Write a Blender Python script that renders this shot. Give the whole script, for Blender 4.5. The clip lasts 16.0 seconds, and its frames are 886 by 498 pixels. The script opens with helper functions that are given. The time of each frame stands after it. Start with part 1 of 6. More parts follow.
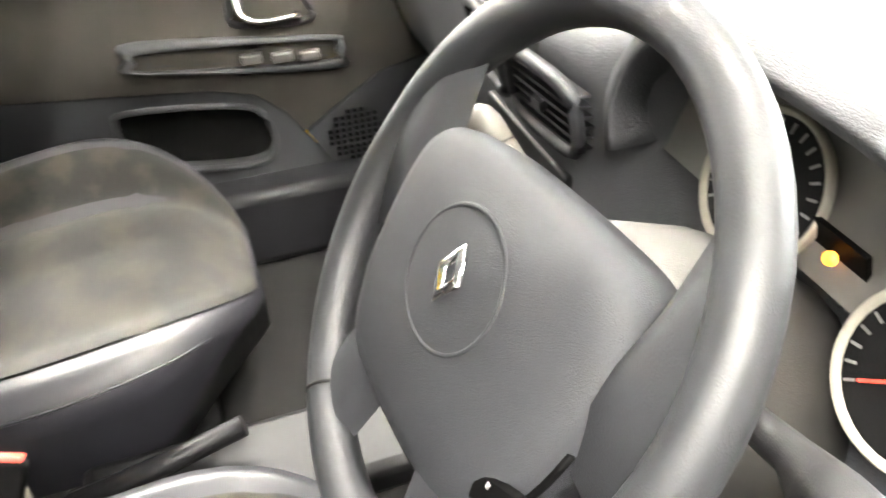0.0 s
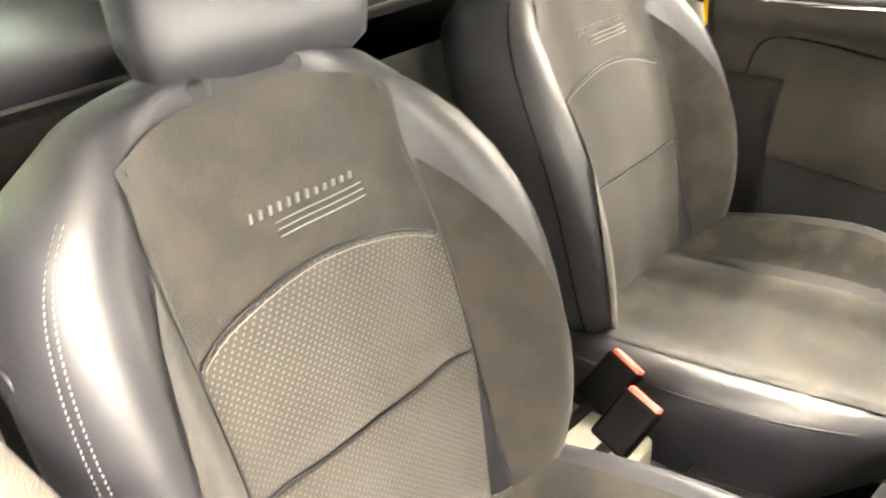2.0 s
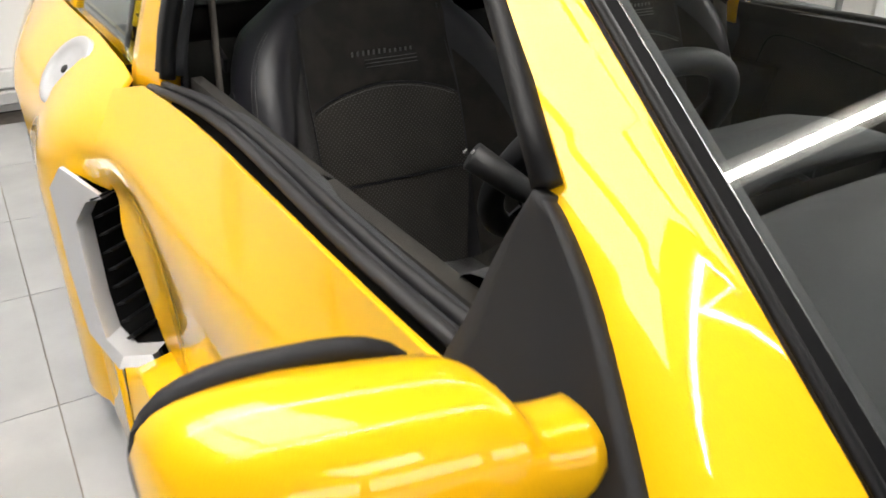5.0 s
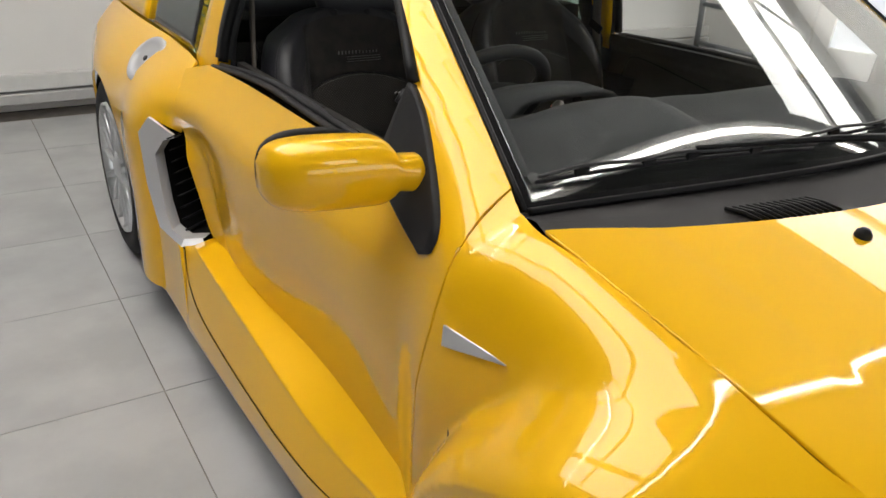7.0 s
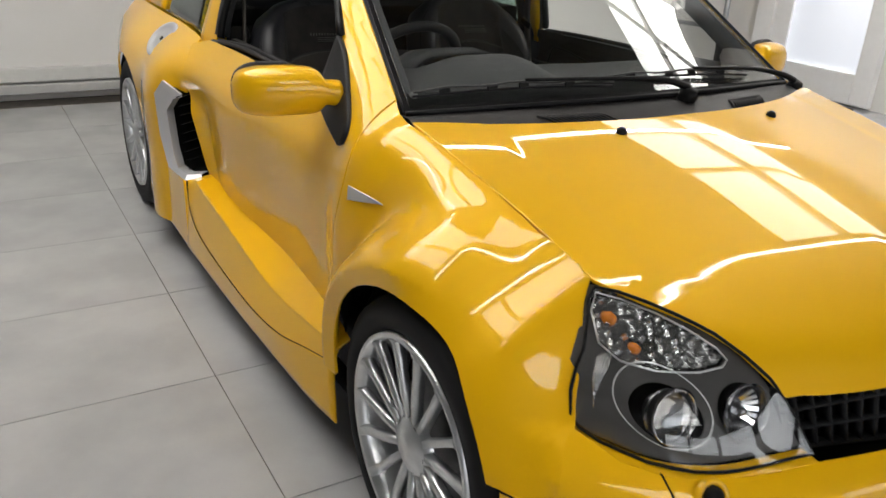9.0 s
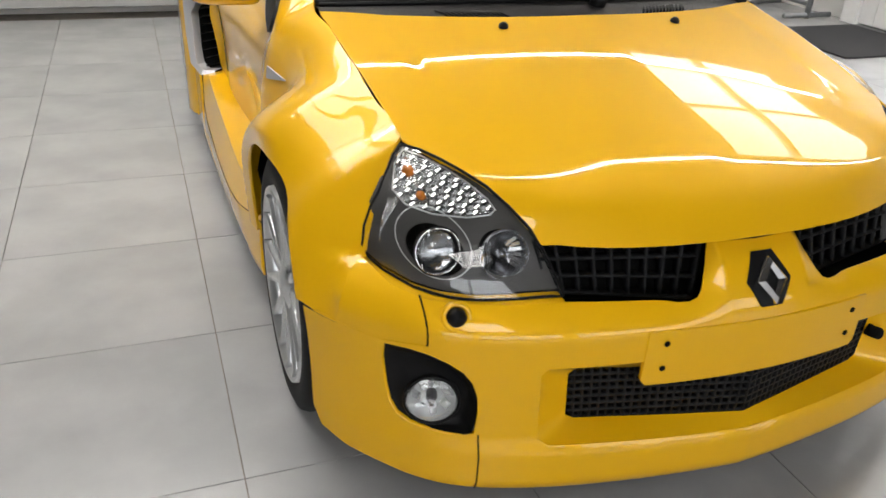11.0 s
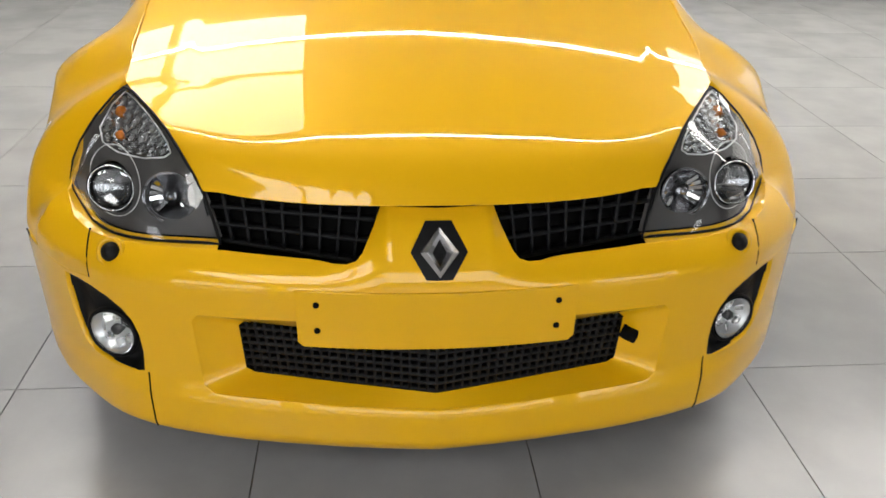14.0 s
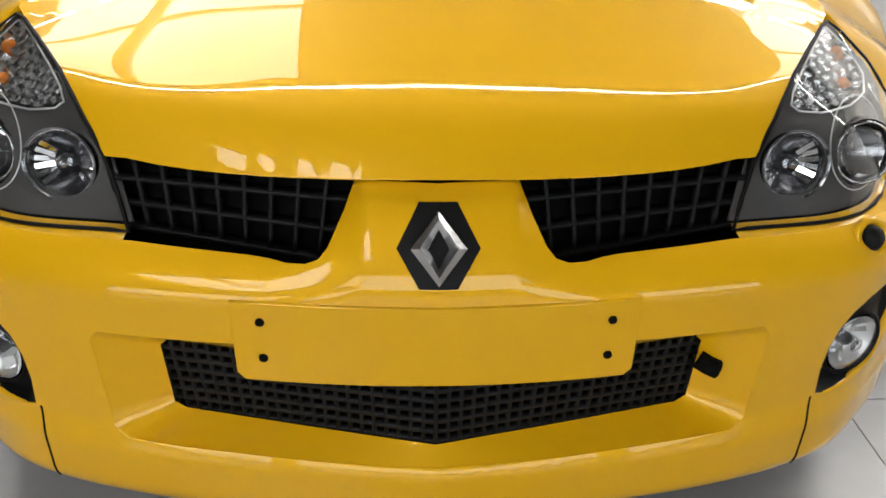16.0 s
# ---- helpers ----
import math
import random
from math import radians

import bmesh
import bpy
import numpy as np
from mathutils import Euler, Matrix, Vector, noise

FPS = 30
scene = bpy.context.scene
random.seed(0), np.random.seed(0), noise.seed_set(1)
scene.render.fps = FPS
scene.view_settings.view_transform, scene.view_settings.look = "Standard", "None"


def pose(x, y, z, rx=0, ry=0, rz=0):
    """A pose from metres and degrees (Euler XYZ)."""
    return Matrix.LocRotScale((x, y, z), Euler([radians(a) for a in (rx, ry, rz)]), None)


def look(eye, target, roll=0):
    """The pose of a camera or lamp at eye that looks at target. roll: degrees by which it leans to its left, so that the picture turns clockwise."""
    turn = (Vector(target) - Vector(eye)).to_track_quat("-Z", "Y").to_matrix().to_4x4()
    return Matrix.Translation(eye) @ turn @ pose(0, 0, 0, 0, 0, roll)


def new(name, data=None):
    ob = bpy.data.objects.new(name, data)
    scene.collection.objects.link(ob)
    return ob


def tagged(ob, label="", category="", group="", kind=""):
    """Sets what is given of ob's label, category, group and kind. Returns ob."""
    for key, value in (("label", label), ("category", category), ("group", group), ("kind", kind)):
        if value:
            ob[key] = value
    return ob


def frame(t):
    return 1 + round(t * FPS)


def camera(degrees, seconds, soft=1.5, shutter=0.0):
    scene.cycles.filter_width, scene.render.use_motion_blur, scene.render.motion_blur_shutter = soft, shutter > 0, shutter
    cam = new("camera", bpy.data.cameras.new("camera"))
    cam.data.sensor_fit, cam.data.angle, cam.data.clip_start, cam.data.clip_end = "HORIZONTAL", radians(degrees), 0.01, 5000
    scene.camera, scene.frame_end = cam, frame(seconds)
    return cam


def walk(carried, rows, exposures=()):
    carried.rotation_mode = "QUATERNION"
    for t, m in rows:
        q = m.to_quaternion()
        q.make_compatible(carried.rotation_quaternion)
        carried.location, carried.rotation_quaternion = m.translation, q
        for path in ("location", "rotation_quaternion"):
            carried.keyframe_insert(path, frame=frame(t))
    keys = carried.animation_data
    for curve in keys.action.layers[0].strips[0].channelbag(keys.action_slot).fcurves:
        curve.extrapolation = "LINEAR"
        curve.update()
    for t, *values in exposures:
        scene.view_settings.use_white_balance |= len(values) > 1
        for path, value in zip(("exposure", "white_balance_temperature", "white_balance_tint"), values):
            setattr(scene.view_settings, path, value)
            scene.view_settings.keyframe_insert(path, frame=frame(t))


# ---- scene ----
import functools

from mathutils.geometry import delaunay_2d_cdt

PATH = [
    (0, (-0.629, 1.926, 1.135), (0.873, 1.431, -0.088), -1.8),
    (0.5, (-0.679, 1.899, 1.162), (0.934, 1.893, -0.02), -3.2),
    (1, (-0.738, 1.884, 1.189), (0.893, 2.323, 0.118), -4.4),
    (1.5, (-0.767, 1.865, 1.2), (0.764, 2.731, 0.248), -4.4),
    (2, (-0.749, 1.85, 1.164), (0.556, 3.024, 0.207), -3.6),
    (2.5, (-0.745, 1.815, 1.141), (0.384, 3.087, 0.088), -3.4),
    (3, (-0.795, 1.743, 1.152), (0.289, 3.053, 0.098), -3.7),
    (3.2, (-0.828, 1.707, 1.157), (0.277, 3.027, 0.138), -3.5),
    (5.3, (-1.071, 0.946, 1.239), (-0.174, 2.483, 0.324), 0.2),
    (5.5, (-1.178, 0.861, 1.282), (-0.206, 2.354, 0.374), 2.3),
    (6, (-1.23, 0.689, 1.297), (-0.244, 2.196, 0.428), 2.3),
    (6.5, (-1.256, 0.486, 1.287), (-0.289, 2.013, 0.431), 2.7),
    (7, (-1.338, 0.307, 1.312), (-0.367, 1.844, 0.478), 2.4),
    (7.5, (-1.449, 0.126, 1.32), (-0.442, 1.666, 0.536), 2.1),
    (8, (-1.495, -0.046, 1.33), (-0.483, 1.508, 0.579), 2.7),
    (8.2, (-1.5, -0.119, 1.32), (-0.5, 1.442, 0.569), 2.9),
    (10.3, (-1.333, -0.768, 1.295), (-0.507, 0.825, 0.411), 3.3),
    (10.5, (-1.278, -0.809, 1.287), (-0.495, 0.796, 0.387), 3.3),
    (11, (-1.097, -0.925, 1.291), (-0.448, 0.725, 0.364), 3.1),
    (11.5, (-0.9, -1.08, 1.289), (-0.385, 0.608, 0.347), 3.1),
    (12, (-0.708, -1.197, 1.295), (-0.276, 0.524, 0.374), 3.2),
    (12.5, (-0.503, -1.223, 1.285), (-0.128, 0.515, 0.369), 3.6),
    (13, (-0.306, -1.247, 1.294), (-0.008, 0.491, 0.35), 4.0),
    (13.5, (-0.158, -1.243, 1.273), (0.07, 0.499, 0.318), 3.1),
    (14, (-0.123, -1.151, 1.251), (0.044, 0.596, 0.291), 1.7),
    (14.5, (-0.101, -1.026, 1.213), (0.036, 0.718, 0.243), 1.2),
    (15, (-0.065, -0.917, 1.174), (0.065, 0.806, 0.166), 1.4),
    (15.5, (-0.044, -0.815, 1.101), (0.064, 0.906, 0.087), 1.6),
    (16, (-0.048, -0.744, 1.045), (0.042, 0.985, 0.044), 1.3),
]
cam = camera(58.0, 16.0, 1.5, 0.3)
walk(cam, [(t, look(e, a, r)) for t, e, a, r in PATH],
     [(0, 4.57, 6900, 10), (0.5, 4.84, 7200, 10), (1.0, 5.22, 8300, 10), (1.5, 5.12, 8350, 10), (2.0, 4.83, 8000, 10), (2.5, 4.69, 7700, 10), (3.2, 4.33, 7500, 10), (5.3, 0.42, 6600, 10), (6.5, 0.03, 6600, 10), (8.2, -0.24, 6600, 10), (10.3, 0.14, 6600, 10), (14.5, 0.24, 6600, 10), (16, 0.19, 6600, 10)])


# ---- light ----
world = bpy.data.worlds.new("world")
scene.world = world
world.use_nodes = True
wn = world.node_tree.nodes
sky = wn.new("ShaderNodeTexSky")
sky.sky_type, sky.sun_disc = "NISHITA", False
sky.sun_elevation, sky.sun_rotation = radians(40), radians(200)
world.node_tree.links.new(sky.outputs[0], wn["Background"].inputs[0])
wn["Background"].inputs[1].default_value = 0.1


# ---- materials ----
def material(name, color, rough=0.5, metal=0.0, vary=0.0, scale=20.0, bump=0.0, bump_scale=200.0, coat=0.0, spec=0.5, color2=None, **extra):
    """A principled material: base colour mottled by noise, with a fine relief."""
    m = bpy.data.materials.new(name)
    m.use_nodes = True
    nt = m.node_tree
    b = nt.nodes["Principled BSDF"]
    b.inputs["Base Color"].default_value = (*color, 1)
    b.inputs["Roughness"].default_value = rough
    b.inputs["Metallic"].default_value = metal
    b.inputs["Specular IOR Level"].default_value = spec
    b.inputs["Coat Weight"].default_value = coat
    b.inputs["Coat Roughness"].default_value = 0.03
    for k, v in extra.items():
        b.inputs[k.replace("_", " ")].default_value = v
    if vary or color2 or bump:
        tc = nt.nodes.new("ShaderNodeTexCoord")
    if vary or color2:
        n = nt.nodes.new("ShaderNodeTexNoise")
        n.inputs["Scale"].default_value, n.inputs["Detail"].default_value = scale, 6
        nt.links.new(tc.outputs["Object"], n.inputs["Vector"])
        r = nt.nodes.new("ShaderNodeValToRGB")
        c2 = color2 or tuple(c * (1 - vary) for c in color)
        r.color_ramp.elements[0].position, r.color_ramp.elements[1].position = 0.35, 0.65
        r.color_ramp.elements[0].color, r.color_ramp.elements[1].color = (*c2, 1), (*color, 1)
        nt.links.new(n.outputs["Fac"], r.inputs["Fac"])
        nt.links.new(r.outputs["Color"], b.inputs["Base Color"])
    if bump:
        n2 = nt.nodes.new("ShaderNodeTexNoise")
        n2.inputs["Scale"].default_value, n2.inputs["Detail"].default_value = bump_scale, 4
        nt.links.new(tc.outputs["Object"], n2.inputs["Vector"])
        bp = nt.nodes.new("ShaderNodeBump")
        bp.inputs["Strength"].default_value, bp.inputs["Distance"].default_value = bump, 0.002
        nt.links.new(n2.outputs["Fac"], bp.inputs["Height"])
        nt.links.new(bp.outputs["Normal"], b.inputs["Normal"])
    return m


PAINT = material("yellow_paint", (0.82, 0.448, 0.005), 0.42, 0.13, coat=1.0, vary=0.06, scale=900, spec=0.10, Coat_IOR=1.42)
SILVER = material("silver_paint", (0.60, 0.60, 0.61), 0.36, 0.5, coat=0.6, vary=0.05, scale=900)
BLACK = material("black_plastic", (0.0045, 0.0045, 0.005), 0.45, spec=0.16, bump=0.2, bump_scale=900)
GREY_TRIM = material("grey_plastic", (0.0085, 0.0085, 0.010), 0.5, spec=0.3, bump=0.35, bump_scale=1200)
# black plastic, and the shade behind the grilles put into colour
PITCH = material("pitch_plastic_and_shade", (0.0013, 0.0013, 0.0013), 0.6, spec=0.04, vary=0.2)
RUBBER = material("rubber", (0.008, 0.008, 0.009), 0.7, spec=0.25, bump=0.2, bump_scale=300)
WEATHERSTRIP = material("weatherstrip", (0.021, 0.020, 0.021), 0.55, spec=0.3, vary=0.2)
# near-black of dark parts, also put into gaps and recesses as their shade
DARK = material("dark_part_and_shade", (0.004, 0.004, 0.004), 0.9, spec=0.1, vary=0.3)
ALLOY = material("alloy", (0.72, 0.73, 0.74), 0.3, 0.85, vary=0.08, scale=40)
CHROME = material("chrome", (0.85, 0.85, 0.86), 0.08, 1.0, vary=0.05, scale=60)
LEATHER = material("black_leather", (0.012, 0.012, 0.0155), 0.46, spec=0.48, bump=0.12, bump_scale=900, vary=0.15, scale=30)
SUEDE = material("black_suede", (0.0170, 0.0138, 0.0105), 0.9, color2=(0.0070, 0.0057, 0.0043), scale=24, bump=0.6, bump_scale=700, Sheen_Weight=0.15)
# worn, mottled suede, also darkened to stand for weak light on the cushions
SUEDE_WORN_SHADED = material("worn_black_suede_shaded", (0.0150, 0.0127, 0.0080), 0.9, color2=(0.0019, 0.0016, 0.0010), scale=17, bump=0.6, bump_scale=700, Sheen_Weight=0.1)
SUEDE_DULL = material("dull_black_suede", (0.0130, 0.0112, 0.0085), 0.9, color2=(0.0056, 0.0048, 0.0036), scale=22, bump=0.6, bump_scale=700, Sheen_Weight=0.1)
for m_ in (SUEDE, SUEDE_WORN_SHADED):
    ramp = [n for n in m_.node_tree.nodes if n.type == "VALTORGB"][0].color_ramp
    ramp.elements[0].position, ramp.elements[1].position = (0.42, 0.60) if m_ is SUEDE else (0.46, 0.57)
DOOR_CLOTH = material("door_cloth", (0.019, 0.016, 0.0115), 0.9, color2=(0.010, 0.0085, 0.006), scale=9, bump=0.6, bump_scale=700)
DASH = material("dash_plastic", (0.020, 0.021, 0.0235), 0.6, bump=0.6, bump_scale=650)
CARPET = material("carpet", (0.0055, 0.0048, 0.0042), 0.95, vary=0.4, scale=60, bump=1.0, bump_scale=900)
RED = material("red_plastic", (0.75, 0.06, 0.04), 0.4, vary=0.1)
BELT = material("belt_webbing", (0.15, 0.132, 0.11), 0.7, bump=0.8, bump_scale=900, vary=0.2)
LENS_GREY = material("lamp_bezel", (0.050, 0.048, 0.047), 0.38, 0.0, vary=0.1)
EMBLEM = material("satin_chrome", (0.66, 0.66, 0.67), 0.17, 1.0, vary=0.06, scale=60)
DARK_CHROME = material("dark_chrome", (0.30, 0.30, 0.31), 0.14, 1.0, vary=0.1)
FROST = material("frosted_reflector", (0.74, 0.74, 0.72), 0.24, 0.8, vary=0.15, scale=60, bump=1.0, bump_scale=120)
AMBER = material("amber_bulb", (0.55, 0.17, 0.02), 0.25, 0.2, vary=0.1)
CEILING = material("grey_ceiling", (0.055, 0.055, 0.055), 0.8, vary=0.1, scale=1.5, bump=0.2, bump_scale=40)
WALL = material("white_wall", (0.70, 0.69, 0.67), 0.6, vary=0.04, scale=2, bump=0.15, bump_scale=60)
# for walls out of view: grey keeps their reflection in the paint weak
UNSEEN_WALL = material("unseen_wall", (0.18, 0.18, 0.178), 0.7, vary=0.08, scale=2, bump=0.15, bump_scale=60)
STITCH = material("pale_stitch", (0.125, 0.122, 0.118), 0.7, vary=0.1)


def glass(name, tint=(1, 1, 1), rough=0.0):
    m = bpy.data.materials.new(name)
    m.use_nodes = True
    b = m.node_tree.nodes["Principled BSDF"]
    b.inputs["Base Color"].default_value = (*tint, 1)
    b.inputs["Roughness"].default_value = rough
    b.inputs["Transmission Weight"].default_value = 1.0
    b.inputs["IOR"].default_value = 1.45
    return m


GLASS = glass("clear_glass", (0.95, 0.98, 0.96))
GREEN_GLASS = glass("tinted_glass", (0.30, 0.42, 0.38))
LAMP_GLASS = glass("lamp_glass", (0.97, 0.98, 0.98))


# ---- shape helpers ----
def mesh_ob(name, bm, mat, parent=None, label="", smooth=True):
    me = bpy.data.meshes.new(name)
    bmesh.ops.recalc_face_normals(bm, faces=bm.faces) if len(bm.faces) < 4000 else None
    bm.to_mesh(me)
    bm.free()
    if mat:
        me.materials.append(mat)
    for p in me.polygons:
        p.use_smooth = smooth
    ob = new(name, me)
    if parent:
        ob.parent = parent
    if label:
        ob["label"] = label
    return ob


def part(name, bm, mat, parent, label="", smooth=True):
    return mesh_ob(name, bm, mat, parent, label, smooth)


def sharp(ob, deg=35):
    """Smooth shading, with hard edges past an angle."""
    ob.data.set_sharp_from_angle(angle=radians(deg))
    return ob


def solid(ob, t, offset=-1.0):
    md = ob.modifiers.new("solid", "SOLIDIFY")
    md.thickness, md.offset, md.use_even_offset = t, offset, False
    return ob


def bevel(ob, w, n=2):
    md = ob.modifiers.new("bevel", "BEVEL")
    md.width, md.segments, md.limit_method, md.angle_limit = w, n, "ANGLE", radians(40)
    return sharp(ob, 45)


def empty(name, label, category, at=(0, 0, 0), group=""):
    e = new(name)
    e.location = at
    e.empty_display_size = 0.1
    return tagged(e, label, category, group)


def bm_box(x0, x1, y0, y1, z0, z1):
    bm = bmesh.new()
    bmesh.ops.create_cube(bm, size=1)
    for v in bm.verts:
        v.co = Vector(((x0 + x1) / 2 + v.co.x * (x1 - x0), (y0 + y1) / 2 + v.co.y * (y1 - y0), (z0 + z1) / 2 + v.co.z * (z1 - z0)))
    return bm


def spline(pts, n, closed=False):
    """Catmull-Rom through pts, n steps a span."""
    p = np.array(pts, float)
    if closed:
        p = np.vstack([p[-1], p, p[0], p[1]])
    else:
        p = np.vstack([2 * p[0] - p[1], p, 2 * p[-1] - p[-2]])
    out = []
    for i in range(1, len(p) - 2):
        for k in range(n):
            t = k / n
            a, b, c, d = p[i - 1], p[i], p[i + 1], p[i + 2]
            out.append(0.5 * (2 * b + (c - a) * t + (2 * a - 5 * b + 4 * c - d) * t * t + (3 * b - a - 3 * c + d) * t ** 3))
    if not closed:
        out.append(p[-2])
    return np.array(out)


def bm_rows(rows, close_u=False, close_v=False, caps=False):
    """A skin over rows of points."""
    bm = bmesh.new()
    vs = [[bm.verts.new(tuple(map(float, q))) for q in r] for r in rows]
    nu, nv = len(vs), len(vs[0])
    for i in range(nu if close_u else nu - 1):
        for j in range(nv if close_v else nv - 1):
            a, b, c, d = vs[i][j], vs[i][(j + 1) % nv], vs[(i + 1) % nu][(j + 1) % nv], vs[(i + 1) % nu][j]
            bm.faces.new((a, b, c, d))
    if caps:
        bm.faces.new(vs[0][::-1])
        bm.faces.new(vs[-1])
    return bm


def bm_patch(ctrl, nu=8, nv=8, **k):
    """A smooth skin through a net of control points."""
    cols = [spline(r, nv) for r in ctrl]
    cols = np.array(cols)
    out = np.array([spline(cols[:, j], nu) for j in range(cols.shape[1])]).transpose(1, 0, 2)
    return bm_rows(out, **k)


def frame_at(t):
    t = Vector(t).normalized()
    up = Vector((0, 0, 1)) if abs(t.z) < 0.9 else Vector((0, 1, 0))
    a = t.cross(up).normalized()
    return a, a.cross(t).normalized()


def bm_tube(pts, r, n=8, closed=False, flat=1.0):
    """A tube along points; r may be one number or one for each point."""
    pts = [Vector(map(float, q)) for q in pts]
    rows = []
    for i, q in enumerate(pts):
        if closed:
            t = pts[(i + 1) % len(pts)] - pts[i - 1]
        else:
            t = pts[min(i + 1, len(pts) - 1)] - pts[max(i - 1, 0)]
        a, b = frame_at(t)
        rr = float(r[i]) if isinstance(r, (list, tuple, np.ndarray)) else r
        rows.append([q + rr * (math.cos(k * 2 * math.pi / n) * a + flat * math.sin(k * 2 * math.pi / n) * b) for k in range(n)])
    return bm_rows(rows, close_u=closed, close_v=True, caps=not closed)


def bm_lathe(profile, n=32, axis="x"):
    """profile: (radius, along) pairs turned round an axis."""
    rows = []
    for k in range(n):
        c, s = math.cos(2 * math.pi * k / n), math.sin(2 * math.pi * k / n)
        rows.append([{"x": (l, r * c, r * s), "y": (r * c, l, r * s), "z": (r * c, r * s, l)}[axis] for r, l in profile])
    return bm_rows(rows, close_u=True)


def join_bm(*bms):
    out = bmesh.new()
    for b in bms:
        me = bpy.data.meshes.new("tmp")
        b.to_mesh(me)
        out.from_mesh(me)
        b.free()
        bpy.data.meshes.remove(me)
    return out


def moved(bm, m):
    bm.transform(m)
    return bm


def resample(poly, step, closed=True):
    out = []
    n = len(poly)
    for i in range(n if closed else n - 1):
        a, b = np.array(poly[i], float), np.array(poly[(i + 1) % n], float)
        k = max(1, int(np.linalg.norm(b - a) / step))
        out += [tuple(a + (b - a) * j / k) for j in range(k)]
    return out


def inside(p, poly):
    x, y = p
    c = False
    for i in range(len(poly)):
        (x1, y1), (x2, y2) = poly[i - 1], poly[i]
        if (y1 > y) != (y2 > y) and x < (x2 - x1) * (y - y1) / (y2 - y1) + x1:
            c = not c
    return c


def near_edge(p, poly, d):
    a = np.array(poly)
    return np.min(np.hypot(a[:, 0] - p[0], a[:, 1] - p[1])) < d


def flat_net(outline, step, holes=()):
    """An outline with holes filled with a net: the points, the triangles and the border loops."""
    loops = [resample(q, step) for q in (outline, *holes)]
    pts, edges = [], []
    for lp in loops:
        s = len(pts)
        pts += lp
        edges += [(s + i, s + (i + 1) % len(lp)) for i in range(len(lp))]
    o = np.array(loops[0])
    for iu, u in enumerate(np.arange(o[:, 0].min() + step / 2, o[:, 0].max(), step)):
        for v in np.arange(o[:, 1].min() + step / 2 + (iu % 2) * step / 2, o[:, 1].max(), step):
            if inside((u, v), loops[0]) and not any(inside((u, v), h) for h in loops[1:]) and not any(near_edge((u, v), lp, step * 0.55) for lp in loops):
                pts.append((u, v))
    r = delaunay_2d_cdt([Vector(q) for q in pts], edges, [], 0, 1e-6)
    tris = []
    for f in r[2]:
        c = sum((Vector(r[0][i]) for i in f), Vector((0, 0))) / len(f)
        if inside(c, loops[0]) and not any(inside(c, h) for h in loops[1:]):
            tris.append(tuple(f))
    return [tuple(q) for q in r[0]], tris


def panel(name, outline, lift, mat, parent, way, step=0.02, holes=(), t=0.008, label="", hem=0.003):
    """A curved, closed sheet of metal: lift() carries the flat outline onto its surface; its edges are turned in; way: where its face looks."""
    net, tris = flat_net(outline, step, holes)
    way = Vector(way)
    h = 1e-4
    pos = [Vector(lift(u, v)) for u, v in net]
    nor = []
    for u, v in net:
        n = (Vector(lift(u + h, v)) - Vector(lift(u - h, v))).cross(Vector(lift(u, v + h)) - Vector(lift(u, v - h)))
        n.normalize()
        nor.append(n if n.dot(way) > 0 else -n)
    tris = [f if ((net[f[1]][0] - net[f[0]][0]) * (net[f[2]][1] - net[f[0]][1]) - (net[f[1]][1] - net[f[0]][1]) * (net[f[2]][0] - net[f[0]][0])) > 0 else f[::-1] for f in tris]
    flip = sum((pos[f[1]] - pos[f[0]]).cross(pos[f[2]] - pos[f[0]]).dot(nor[f[0]]) for f in tris) < 0
    used = {}
    for f in tris:
        for i in range(3):
            e = (f[i], f[(i + 1) % 3])
            used[e] = True
    n = len(net)
    border = [e for e in used if (e[1], e[0]) not in used]
    out = {}
    for a, b in border:
        side = (pos[b] - pos[a]).cross(nor[a]).normalized()
        side = side if not flip else -side
        for i in (a, b):
            out[i] = out.get(i, Vector()) + side
    out = {i: q.normalized() for i, q in out.items()}
    verts = list(pos) + [p - q * t for p, q in zip(pos, nor)]
    mid = {}
    for i, q in out.items():
        mid[i] = len(verts)
        verts.append(pos[i] + (q * 0.7 - nor[i]) * hem * 0.5)
    faces, loops = [], []
    for f in tris:
        g = f if not flip else f[::-1]
        faces.append(g)
        loops += [nor[i] for i in g]
        g = tuple(i + n for i in g[::-1])
        faces.append(g)
        loops += [-nor[i - n] for i in g]
    for a, b in border:
        for q, w in (((a, mid[a], mid[b], b), (nor[a], (out[a] + nor[a]).normalized(), (out[b] + nor[b]).normalized(), nor[b])),
                     ((mid[a], a + n, b + n, mid[b]), ((out[a] + nor[a]).normalized(), out[a], out[b], (out[b] + nor[b]).normalized()))):
            faces.append(q if not flip else q[::-1])
            loops += w if not flip else w[::-1]
    me = bpy.data.meshes.new(name)
    me.from_pydata([tuple(v) for v in verts], [], faces)
    me.materials.append(mat)
    me.shade_smooth()
    me.normals_split_custom_set([tuple(q) for q in loops])
    ob = new(name, me)
    ob.parent = parent
    if label:
        ob["label"] = label
    return ob


def facing(bm, way):
    """Turns all faces of a sheet so that they look the given way on the whole."""
    bmesh.ops.recalc_face_normals(bm, faces=bm.faces)
    bm.normal_update()
    if sum((f.normal * f.calc_area() for f in bm.faces), Vector()).dot(Vector(way)) < 0:
        bmesh.ops.reverse_faces(bm, faces=bm.faces)
    return bm


